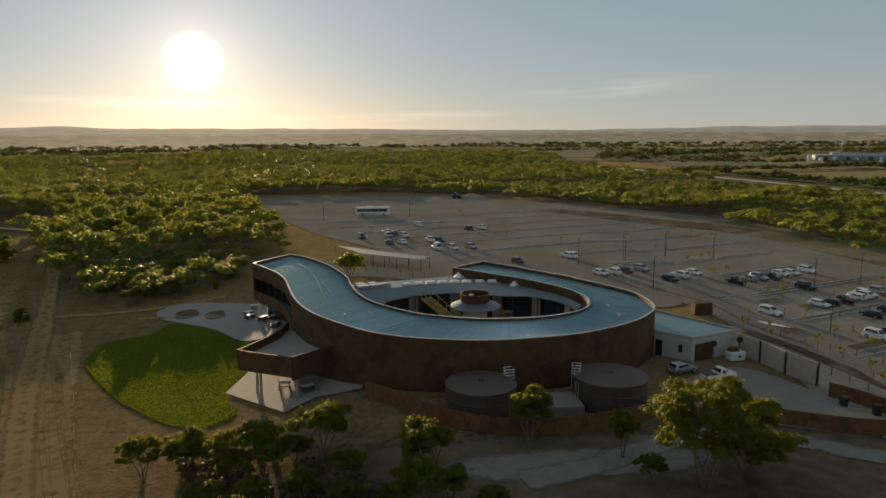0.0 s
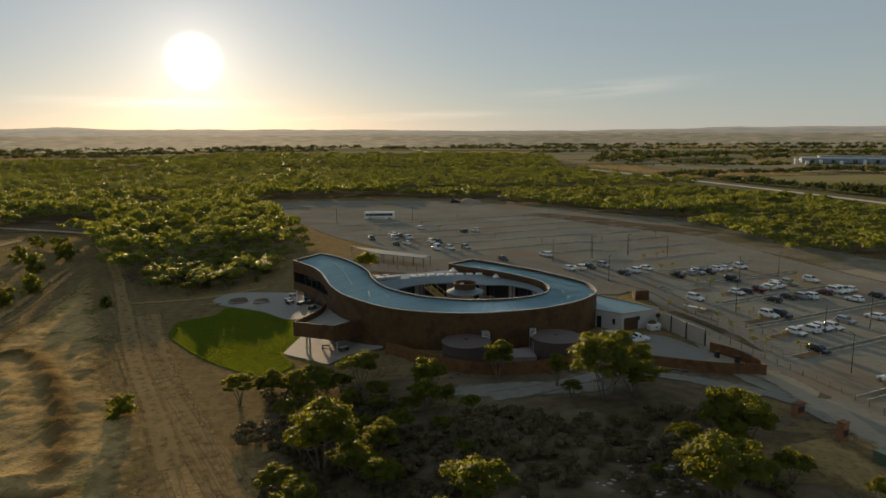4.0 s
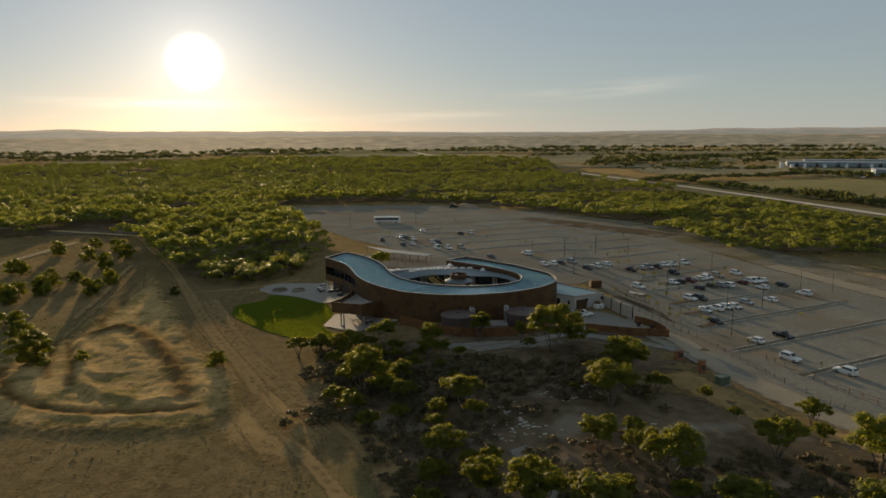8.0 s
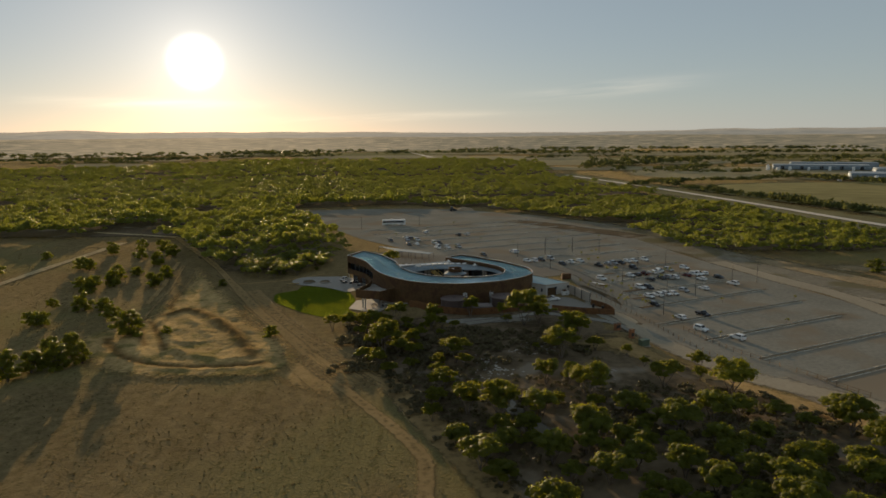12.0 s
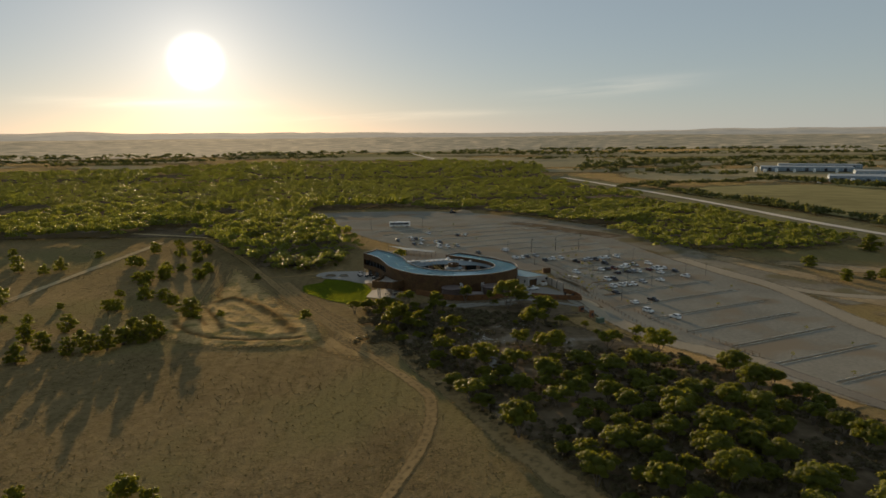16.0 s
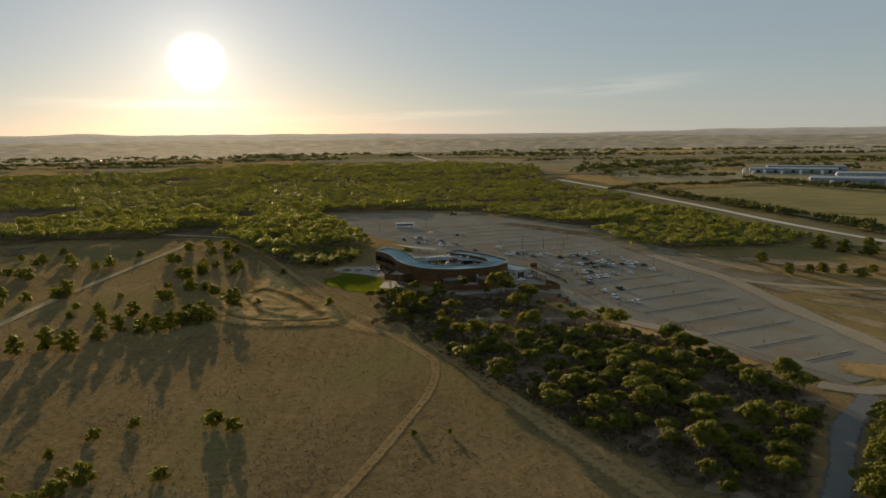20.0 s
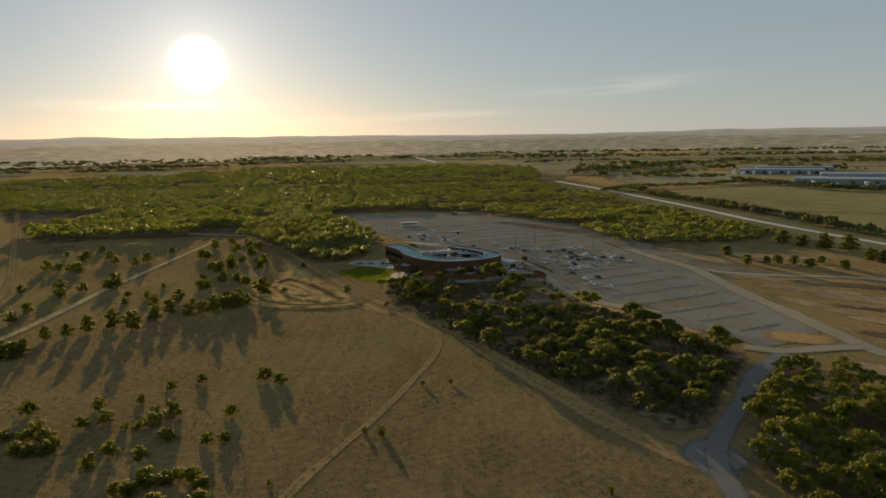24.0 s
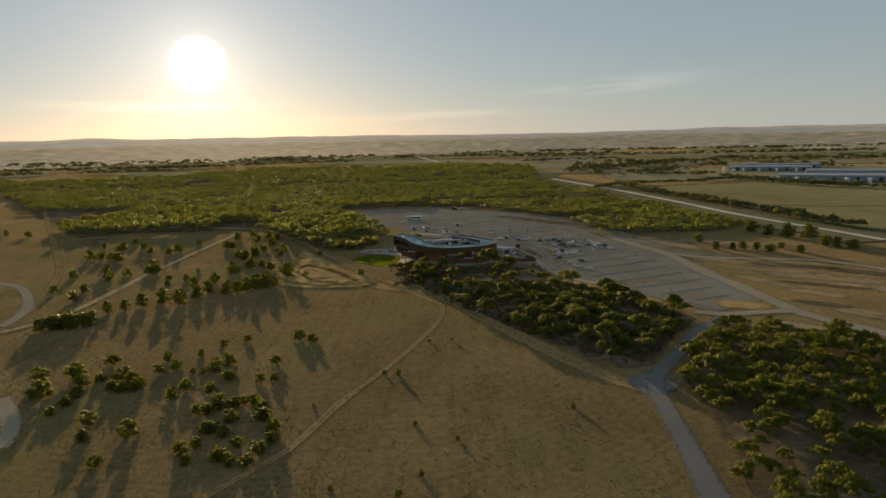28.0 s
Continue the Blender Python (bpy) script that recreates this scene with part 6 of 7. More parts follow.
for x, y, d in [(-9.3, -151.3, 1.6), (1.4, -160.1, 1.3), (-6.6, -176.9, 1.4), (-25, -183.1, 1.7), (-10.7, -185.8, 2.3), (31.3, -145.4, 1.7), (-16.5, -114.9, 2.3), (-21, -113, 1.5), (-37.7, -137.7, 1.2), (-8.2, -82.9, 1.7), (-0.3, -82.5, 1.5)]:
    plant(bushes, x, y, d, "field trees", 1.1)
for x, y in [(58.7, 103), (82.3, 111.4), (43.4, 75.6), (53.6, 76.1), (47.9, 55.2), (50.3, 55.9), (55.4, 52.2), (77.7, 55.8)]:
    plant(saplings, x, y, 1.3, "saplings in the car park")

dry_bush = tree_kind("dry_shrub", 91, 3.2, 3.0, 9, 3, 26, 0.14, DRY_LEAF, "dry brown shrub growing in the courtyard", "shrub", stems=5, dome=0.8, base=0.15)
dry_bush.matrix_basis = pose(5.3, 77.2, 0.1, 0, 0, 20)
# the woodland's near edge behind the patio
edge_rng = random.Random(12)
for k in range(34):
    x, y = edge_rng.uniform(-88, -44), edge_rng.uniform(112, 150)
    if inside(x, y, [(-78, 119), (-66, 113), (-50, 118), (-46, 136), (-64, 150), (-90, 140)]) and clear_of(x, y, 4.0):
        plant(kinds, x, y, edge_rng.uniform(5.5, 8.0), "woodland edge", 0.62, "dense grey-green eucalypt at the edge of the woodland")
# fill of the scrub and the thicket
CLEARINGS = ((8.5, 34, 18, 6), (33, 38, 12, 5), (26, 20, 5, 8), (14, 8, 9, 5), (22, 2, 7, 6), (6, 14, 6, 4))
ROADS = [curve([(*p, 0) for p in q], 3.0) for q in ([(3.1, 31.5), (8.7, 33.7), (15.6, 37.7), (22.3, 41.3), (27.2, 40.4), (33.1, 37.1), (38.5, 33.6), (42.2, 30.4), (44.1, 24.3)], [(38, 47.4), (44.7, 39.2), (46.8, 25.3), (51.1, 12.8), (55.2, 3), (60.1, -5.1), (65.4, -10.7), (71, -16.3), (76.8, -21.8)], [(69.4, -4.8), (79.4, -31.2), (86.9, -49.9), (93.6, -60.4), (96.3, -70)], [(94.6, -77.1), (81.4, -92.5), (69.4, -112.4), (58.7, -128.7), (54.2, -138.5), (53.3, -147), (52.7, -162.4), (51.6, -180.9), (50.9, -192)])]


def open_ground(x, y):
    if any(((x - a) / c) ** 2 + ((y - b) / d) ** 2 < 1 for a, b, c, d in CLEARINGS):
        return True
    return any((p.x - x) ** 2 + (p.y - y) ** 2 < (90 if n == 1 else 16) for n, line in enumerate(ROADS) for p in line)


made = 0
for outline, most, box_ in ((SCRUB, 135, (-30, 90, -130, 42)),):
    tries = made = 0
    while made < most and tries < 6000:
        tries += 1
        x, y = rng.uniform(box_[0], box_[1]), rng.uniform(box_[2], box_[3])
        d = rng.uniform(3.8, 8.6)
        if inside(x, y, outline) and not open_ground(x, y) and clear_of(x, y, d) and y < -26 and (y < -40 or rng.random() < 0.4) and noise.noise(Vector((x * 0.07, y * 0.07, 11.0))) > -0.18:
            plant(fine_kinds if y > 0 else kinds, x, y, d, "scrub trees", rng.uniform(0.75, 1.0))
            made += 1


def stuff(name, pieces, material, label, category):
    """One mass out of many (leaf corners, core corners, core faces)."""
    verts = np.concatenate([p[0] for p in pieces] + [p[1] for p in pieces])
    start, tris = sum(len(p[0]) for p in pieces), []
    for p in pieces:
        tris.append(p[2] + start)
        start += len(p[1])
    leaves = sum(len(p[0]) for p in pieces)
    me = bpy.data.meshes.new(name)
    me.from_pydata(verts.tolist(), [], np.arange(leaves).reshape(-1, 4).tolist() + np.concatenate(tris).tolist())
    me.polygons.foreach_set("use_smooth", [k >= leaves // 4 for k in range(len(me.polygons))])
    me.materials.append(material)
    return tagged(new(name, me), label, category, kind="stuff")


def placed(piece, x, y, s, a, tall=1.0):
    c, n = math.cos(a) * s, math.sin(a) * s
    put = [np.stack([v[:, 0] * c - v[:, 1] * n + x, v[:, 0] * n + v[:, 1] * c + y, v[:, 2] * s * tall + land(x, y)], 1) for v in (piece[0], piece[2])]
    return put[0], put[1], piece[3]


def scatter(name, outline, spacing, box_, width, per_puff, count, size, seed, label, keep=None, leaf=LEAF_FAR, height=0.85, category="woodland", base=0.3, level=0, sub=0):
    """Many small trees or tufts as one mass."""
    g = np.random.default_rng(seed)
    stock = [leaf_cloud(g, crown_puffs(g, 1.0, height, count, 0.5, base, sub)[0], per_puff, size, 0.62, level) for _ in range(6)]
    out = []
    nx, ny = int((box_[1] - box_[0]) / spacing), int((box_[3] - box_[2]) / spacing)
    for i in range(nx):
        for j in range(ny):
            x = box_[0] + (i + g.uniform(0.05, 0.95)) * spacing
            y = box_[2] + (j + g.uniform(0.05, 0.95)) * spacing
            if not inside(x, y, outline) or (keep and not keep(x, y, g)):
                continue
            out.append(placed(stock[g.integers(6)], x, y, width * g.uniform(0.75, 1.25) * (1 + 0.3 * noise.noise(Vector((x * 0.03, y * 0.03, 9.0)))), g.uniform(0, 6.28), g.uniform(0.85, 1.2) * (0.62 if -86 < x < -40 and y < 152 else 1.0)))
    return stuff(name, out, leaf, label, category)


FAR_ROAD = curve([(*p, 0) for p in [(154.4, 794.2), (183.3, 598), (202.3, 444.2), (214.6, 322.8), (222, 231), (240.5, 153), (254.7, 90.6)]], 12.0)


def gaps(scale, share):
    return lambda x, y, g: noise.noise(Vector((x * scale, y * scale, 5.0))) > share and (x < -40 or all((p.x - x) ** 2 + (p.y - y) ** 2 > (800 if y < 350 else 2000) for p in FAR_ROAD))


scatter("woodland", FOREST, 5.3, (-330, -30, 100, 400), 6.2, 9, 6, 0.064, 1, "dense grey-green eucalypt woodland round the site", lambda x, y, g: (-130 < x < -40 and y < 185) or gaps(0.02, -0.36)(x, y, g), height=1.08)
scatter("woodland_strip", FOREST, 4.4, (-30, 270, 80, 400), 5.0, 7, 6, 0.07, 8, "low dark eucalypt woodland between the car park and the road", gaps(0.02, -0.42), height=0.85)
scatter("woodland_beyond", FOREST, 8.0, (-700, 270, 400, 720), 8.0, 4, 6, 0.09, 2, "dense eucalypt woodland in the middle distance", gaps(0.012, -0.4), level=-1)
scatter("woodland_far", FOREST, 14.0, (-1000, 270, 720, 1420), 12.5, 3, 6, 0.09, 3, "eucalypt woodland far off", gaps(0.008, -0.35), level=-1)
scatter("thicket", THICKET, 4.9, (52, 140, -216, -75), 6.2, 9, 7, 0.05, 6, "dense dark thicket of small eucalypts beside the road", lambda x, y, g: not open_ground(x, y) and g.random() < 0.86, leaf=LEAF, height=0.8, category="thicket", base=0.12, sub=4)
scatter("undergrowth", SCRUB, 2.3, (-30, 90, -130, 45), 2.0, 14, 4, 0.15, 4, "low grey-brown undergrowth in the scrub", lambda x, y, g: noise.noise(Vector((x * 0.09, y * 0.09, 2.0))) > -0.24 and not open_ground(x, y) and not (x > 31 and y > -14), leaf=LEAF_DRY, height=0.65, category="undergrowth", base=0.05)
LOWER = [(-30, 44), (-28, 6), (52, 4), (54, 24), (34, 27), (12, 25), (-4, 29), (-14, 36)]
scatter("low_scrub", LOWER, 2.1, (-30, 54, 4, 44), 2.4, 18, 4, 0.13, 14, "low grey-brown bushes below the fence", lambda x, y, g: noise.noise(Vector((x * 0.13, y * 0.13, 6.0))) > -0.16 and not any((p.x - x) ** 2 + (p.y - y) ** 2 < 12 for p in ROADS[0]) and not (x > 30 and y > -14), leaf=LEAF_DRY, height=0.5, category="undergrowth", base=0.0)
FIELD = [(-330, 190), (-150, 190), (-60, 60), (-10, -30), (60, -150), (40, -240), (-330, -240)]


def dry_tufts():
    """Low dry grass clumps, three crossed blades fans each, thicker where the land is rough."""
    g = np.random.default_rng(5)
    verts, faces = [], []
    for _ in range(110000):
        x, y = g.uniform(-330, 62), g.uniform(-245, 190)
        rough = noise.noise(Vector((x * 0.05, y * 0.05, 1.0))) + 0.6 * noise.noise(Vector((x * 0.3, y * 0.07, 4.0)))
        if g.random() > 0.34 + 0.7 * rough or not inside(x, y, FIELD):
            continue
        z, r, h = land(x, y) - 0.02, g.uniform(0.1, 0.28), g.uniform(0.07, 0.26)
        a0 = g.uniform(0, 3.14)
        for a in (a0, a0 + 1.6):
            c, s = math.cos(a) * r, math.sin(a) * r
            k = len(verts)
            verts += [(x - c, y - s, z), (x + c, y + s, z), (x + c * 0.7, y + s * 0.5, z + h), (x - c * 0.6, y - s * 0.8, z + h * 0.8)]
            faces.append((k, k + 1, k + 2, k + 3))
    me = mesh("dry_tufts", verts, faces, DRY_LEAF)
    return tagged(new("dry_tufts", me), "low tufts of dry grass in the field", "dry grass", kind="stuff")


dry_tufts()
# belts of trees between the far paddocks
BELTS = ((390, 786, 401, 681, 8), (401, 681, 416, 544, 8), (416, 544, 475, 440, 8), (475, 440, 640, 360, 10), (245, 1010, 470, 1060, 42), (250, 1130, 470, 1160, 20), (230, 860, 330, 900, 16), (250, 820, 450, 795, 10), (214, 560, 236, 420, 5), (236, 420, 243, 250, 4), (243, 250, 268, 130, 4),
         (560, 1000, 800, 900, 14), (640, 760, 900, 700, 16), (-1000, 1480, -620, 1560, 24), (-1300, 1760, -500, 1900, 30), (-1400, 1350, -1050, 1290, 20), (120, 1420, 420, 1500, 12), (60, 1190, 160, 1050, 10), (600, 1350, 1000, 1250, 24), (300, 1080, 700, 1010, 20), (330, 1250, 1200, 1180, 26), (150, 1750, 1300, 1650, 28), (-1200, 1500, -300, 1620, 26),
         (-1500, 2000, 100, 2050, 34), (100, 2200, 1500, 2080, 36), (900, 900, 1500, 840, 26), (-1100, 1330, -650, 1380, 20), (-700, 1820, 500, 1900, 30))
THICK_BELTS = ((214, 515, 238, 368, 4), (238, 368, 255, 271, 3.5), (255, 271, 264, 195, 3), (176, 545, 238, 615, 8), (238, 612, 317, 622, 8), (317, 622, 425, 700, 9), (425, 690, 447, 590, 7), (447, 590, 470, 482, 7), (207, 955, 300, 1100, 30), (260, 1010, 420, 1180, 34), (420, 1230, 545, 1268, 30), (300, 860, 420, 990, 22))
belt_rng, belt_out = np.random.default_rng(9), []
belt_stock = [leaf_cloud(belt_rng, crown_puffs(belt_rng, 1.0, 0.75, 5, 0.5, 0.1)[0], 3, 0.18, level=-1) for _ in range(5)]
for xa, ya, xb, yb, depth in BELTS + THICK_BELTS:
    thick = (xa, ya, xb, yb, depth) in THICK_BELTS
    length = math.hypot(xb - xa, yb - ya)
    size = 8.0 + depth * 0.24
    for k in range(int(length / size * (6.0 if thick else 3.4))):
        f = belt_rng.random()
        x, y = xa + (xb - xa) * f + belt_rng.normal() * depth * 0.6, ya + (yb - ya) * f + belt_rng.normal() * depth * 0.6
        if not thick and noise.noise(Vector((x * 0.01, y * 0.01, 1.0))) < -0.2:
            continue
        belt_out.append(placed(belt_stock[belt_rng.integers(5)], x, y, size * belt_rng.uniform(0.6, 1.3) * (0.72 if thick else 1.0), belt_rng.uniform(0, 6.28)))
stuff("tree_belts", belt_out, LEAF_BELT, "dark belts of trees between far paddocks", "trees")

# ---- cars ----
PAINT = {"W": shader("white_car_paint", (0.74, 0.74, 0.72), 0.25, 0.0, vary=0.04, spec=0.6), "K": shader("black_car_paint", (0.022, 0.023, 0.027), 0.2, 0.2, vary=0.1, spec=0.6),
         "S": shader("silver_car_paint", (0.40, 0.41, 0.42), 0.28, 0.6, vary=0.05, spec=0.6), "R": shader("dark_red_car_paint", (0.10, 0.018, 0.018), 0.25, 0.2, vary=0.08, spec=0.6)}
WORD = {"W": "white", "K": "black", "S": "silver", "R": "dark red"}


def loft(sections):
    """A closed skin through cross-sections: each (x, half width low, half width high, z low, z high)."""
    bm = bmesh.new()
    rings = []
    for x, wl_, wh, z0, z1 in sections:
        ring = [(x, -wl_ * 0.94, z0), (x, wl_ * 0.94, z0), (x, wl_, z0 + (z1 - z0) * 0.35), (x, wh, z1 - (z1 - z0) * 0.12), (x, wh * 0.9, z1), (x, -wh * 0.9, z1), (x, -wh, z1 - (z1 - z0) * 0.12), (x, -wl_, z0 + (z1 - z0) * 0.35)]
        rings.append([bm.verts.new(p) for p in ring])
    for a, b in zip(rings, rings[1:]):
        for i in range(8):
            j = (i + 1) % 8
            bm.faces.new((a[i], a[j], b[j], b[i]))
    bm.faces.new(rings[0][::-1])
    bm.faces.new(rings[-1])
    return bm


def car_kind(style, paint):
    names = {"suv": "four-wheel drive", "car": "hatchback", "ute": "utility with an open tray", "van": "box van"}
    car = thing({"suv": "suv", "car": "hatchback", "ute": "pickup", "van": "van"}[style], 0, 0, 0, f"{WORD[paint]} {names[style]} parked on gravel", "car", "parked cars")
    tall = {"suv": 1.78, "car": 1.48, "ute": 1.75, "van": 2.4}[style]
    belt = {"suv": 1.08, "car": 0.92, "ute": 1.06, "van": 1.1}[style]
    long = {"suv": 4.75, "car": 4.3, "ute": 5.2, "van": 5.4}[style]
    h = long / 2
    body = part("body", loft([(-h, 0.78, 0.74, 0.42, belt * 0.86), (-h + 0.12, 0.88, 0.84, 0.32, belt), (-h * 0.5, 0.93, 0.88, 0.3, belt), (h * 0.35, 0.93, 0.88, 0.3, belt), (h * 0.6, 0.92, 0.84, 0.3, belt * 0.97), (h - 0.15, 0.88, 0.78, 0.34, belt * 0.86), (h, 0.74, 0.68, 0.42, belt * 0.72)]), PAINT[paint], car)
    if style == "ute":
        lo, hi = -0.35, 1.0
        part("tray", block((-1.65, 0, belt - 0.02), (1.85, 1.7, 0.06)), DARK, car, "dark tray cover")
    elif style == "van":
        lo, hi = -h + 0.15, h - 1.2
    else:
        lo, hi = -h + (0.2 if style == "suv" else 0.3), 0.95
    part("cabin", loft([(lo, 0.8, 0.72, belt - 0.02, belt + 0.1), (lo + 0.28, 0.82, 0.7, belt - 0.02, tall - 0.03), (lo + 0.9, 0.83, 0.71, belt - 0.02, tall), (hi - 0.75, 0.83, 0.71, belt - 0.02, tall - 0.03), (hi, 0.8, 0.72, belt - 0.02, belt + 0.05)]), PAINT[paint] if style != "van" else PAINT["W"], car)
    zw0, zw1 = belt + 0.1, tall - 0.16
    for s in (-1, 1):
        if style != "van":
            bm = bmesh.new()
            a, b = lo + 0.35, hi - 0.35
            vs = [bm.verts.new(p) for p in ((a, s * 0.845, zw0), (b, s * 0.845, zw0), (b - 0.42, s * 0.775, zw1), (a + 0.12, s * 0.775, zw1), (a, s * 0.80, zw0), (b, s * 0.80, zw0), (b - 0.42, s * 0.73, zw1), (a + 0.12, s * 0.73, zw1))]
            for f in ((0, 1, 2, 3), (4, 5, 6, 7), (0, 1, 5, 4), (1, 2, 6, 5), (2, 3, 7, 6), (3, 0, 4, 7)):
                bm.faces.new([vs[i] for i in f])
            part("side_window", bm, GLASS, car, "dark side glass")
        part("mirror", block((hi - 0.35, s * 1.0, belt + 0.02), (0.12, 0.18, 0.14), bevel=0.02), PAINT[paint], car)
        part("headlight", block((h - 0.13, s * 0.6, belt * 0.62), (0.14, 0.3, 0.14), bevel=0.02), LAMP_CLEAR, car, "clear headlight")
        part("tail_light", block((-h + 0.02, s * 0.68, belt * 0.66), (0.1, 0.16, 0.24), bevel=0.02), LAMP_RED, car, "red tail light")
        for e_ in (-1, 1):
            x = e_ * long * 0.3
            wheel = part("wheel", lathe([(0.12, -0.11), (0.30, -0.11), (0.35, -0.07), (0.35, 0.07), (0.30, 0.11), (0.12, 0.11)], 16), RUBBER, car, "black tyre")
            wheel.matrix_basis = pose(x, s * 0.83, 0.35, 90, 0, 0)
            part("rim", lathe([(0.0, -0.115), (0.2, -0.115), (0.21, 0.115), (0.0, 0.118)], 12), STEEL, wheel, "grey wheel rim")
    for x0, x1, z0, z1, nm in ((hi - 0.02, hi - 0.62, belt + 0.1, tall - 0.12, "windscreen"), (lo + 0.03, lo + 0.24, belt + 0.14, tall - 0.16, "rear_window")):
        bm = bmesh.new()
        vs = [bm.verts.new(p) for p in ((x0, -0.68, z0), (x0, 0.68, z0), (x1, 0.62, z1), (x1, -0.62, z1))]
        up = Vector((0.06 if nm == "windscreen" else -0.06, 0, 0.05))
        ws = [bm.verts.new(v.co + up) for v in vs]
        for f in ((0, 1, 2, 3), (4, 5, 6, 7), (0, 1, 5, 4), (1, 2, 6, 5), (2, 3, 7, 6), (3, 0, 4, 7)):
            bm.faces.new([(vs + ws)[i] for i in f])
        part(nm, bm, GLASS, car, "dark tinted glass")
    part("bumper", block((h - 0.08, 0, 0.36), (0.2, 1.6, 0.22), bevel=0.05), DARK, car)
    part("grille", block((h - 0.02, 0, belt * 0.55), (0.06, 0.8, 0.16)), DARK, car)
    part("number_plate", block((-h - 0.03, 0, 0.6), (0.03, 0.4, 0.12)), WHITE, car)
    return car


garage = {}


def park(style, paint, x, y, heading):
    if (style, paint) not in garage:
        garage[style, paint] = ob = car_kind(style, paint)
        ob.matrix_basis = pose(x, y, land(x, y) + 0.1, 0, 0, heading) @ Matrix.Scale(0.85, 4)
    else:
        copy_thing(garage[style, paint], pose(x, y, land(x, y) + 0.1, 0, 0, heading))


ROW_TURN = 27.0
car_rng = random.Random(3)
ROW_A = [(25.3, 137.2, "W"), (28, 116.8, "W"), (30.6, 117.6, "W"), (33.6, 119.3, "K"), (37.4, 120.9, "S"), (40.4, 111.4, "K"), (44.1, 116.5, "W"), (48.9, 121.9, "W"), (54.2, 113.5, "K"), (58.3, 116.6, "S"), (60.7, 117.4, "S"), (63.4, 118.1, "K"), (66.9, 121.4, "W"), (69.6, 122.2, "W"), (74.3, 124.7, "W"), (65.8, 108.7, "K"), (50.1, 89.2, "W"), (84.1, 107.6, "W"), (61.3, 94.9, "W"), (63.8, 96.1, "K"), (66.6, 97.4, "R"), (70.4, 100, "W"), (72.1, 101.4, "W"), (73.5, 102.1, "W"), (77.2, 104.1, "S")]
ROW_B = [(80.5, 94.6, "R"), (83.6, 95.8, "W"), (85.4, 96.5, "W"), (87.5, 97.8, "W"), (66.1, 88, "K"), (70.6, 90.4, "K"), (72.7, 91, "S"), (75.1, 90.9, "W"), (83.4, 88.4, "W"), (90.2, 91.3, "K"), (90.9, 80.9, "W"), (59.5, 75.5, "W"), (62, 75.5, "K"), (71.9, 71.4, "S"), (79.1, 74.2, "W"), (59, 63.7, "W"), (62.1, 65.5, "W"), (65.1, 66.8, "W"), (67.4, 67.2, "W"), (57.6, 53.7, "K"), (60.4, 39.5, "W"), (67.4, 42.6, "U"), (61.8, 28.1, "W")]
ROW_C = [(-28.2, 171.1, "K"), (-22, 180.8, "W"), (-20.7, 173.3, "S"), (-19.2, 178.2, "K"), (-16.1, 173.2, "W"), (-19.1, 158.8, "K"), (-16, 160.9, "W"), (-13.3, 200.4, "W"), (-8.2, 163.9, "W"), (-6, 162.8, "K"), (-6.4, 149.8, "V"), (-2.2, 149.7, "W"), (2.5, 151.5, "S"), (2.7, 189.6, "K"), (6.8, 192.3, "W"), (12.2, 130.9, "K"), (24.5, 137.2, "W")]
for row, turn in ((ROW_A, ROW_TURN + 90), (ROW_B, ROW_TURN + 90), (ROW_C, 115.0)):
    for x, y, c in row:
        style = {"U": "ute", "V": "van"}.get(c) or car_rng.choice(("suv", "suv", "suv", "car", "car", "ute" if c != "W" else "suv"))
        park(style, "K" if c == "U" else "W" if c == "V" else c, x, y, turn + car_rng.choice((0, 180)) + car_rng.uniform(-5, 5))
park("suv", "W", 67.9, 20.8, ROW_TURN + 90)
park("ute", "W", 28.6, 55.6, 20)
park("car", "S", 25.2, 58.2, 25)


def bus(x, y, heading):
    b = thing("coach", x, y, land(x, y) + 0.1, "long white coach with dark windows on the gravel", "bus", turn=heading)
    part("body", loft([(-6.4, 1.1, 1.05, 0.5, 2.9), (-6.2, 1.25, 1.2, 0.35, 3.2), (5.9, 1.25, 1.2, 0.35, 3.2), (6.3, 1.15, 1.05, 0.45, 2.95)]), WHITE, b)
    for s in (-1, 1):
        for k in range(7):
            part("window", block((-5.1 + k * 1.62, s * 1.235, 1.55), (1.52, 0.06, 1.05)), GLASS, b, "dark side window")
        for xw in (-3.9, 4.1):
            wheel = part("wheel", lathe([(0.2, -0.15), (0.45, -0.15), (0.5, -0.1), (0.5, 0.1), (0.45, 0.15), (0.2, 0.15)], 18), RUBBER, b)
            wheel.matrix_basis = pose(xw, s * 1.12, 0.5, 90, 0, 0)
            part("rim", lathe([(0.0, -0.16), (0.28, -0.16), (0.28, 0.16), (0.0, 0.165)], 14), STEEL, wheel)
    part("windscreen", block((6.27, 0, 1.2), (0.08, 2.0, 1.5)), GLASS, b, "large dark windscreen")
    part("roof_unit", block((-1.0, 0, 3.18), (2.6, 1.6, 0.22), bevel=0.06), WHITE, b)
    part("stripe", block((-1.5, 0, 0.62), (7.0, 2.53, 0.26)), LEAF, b, "green stripe")


bus(*(-32, 234.7), 4.0)

# ---- car park fittings ----
log_me = None


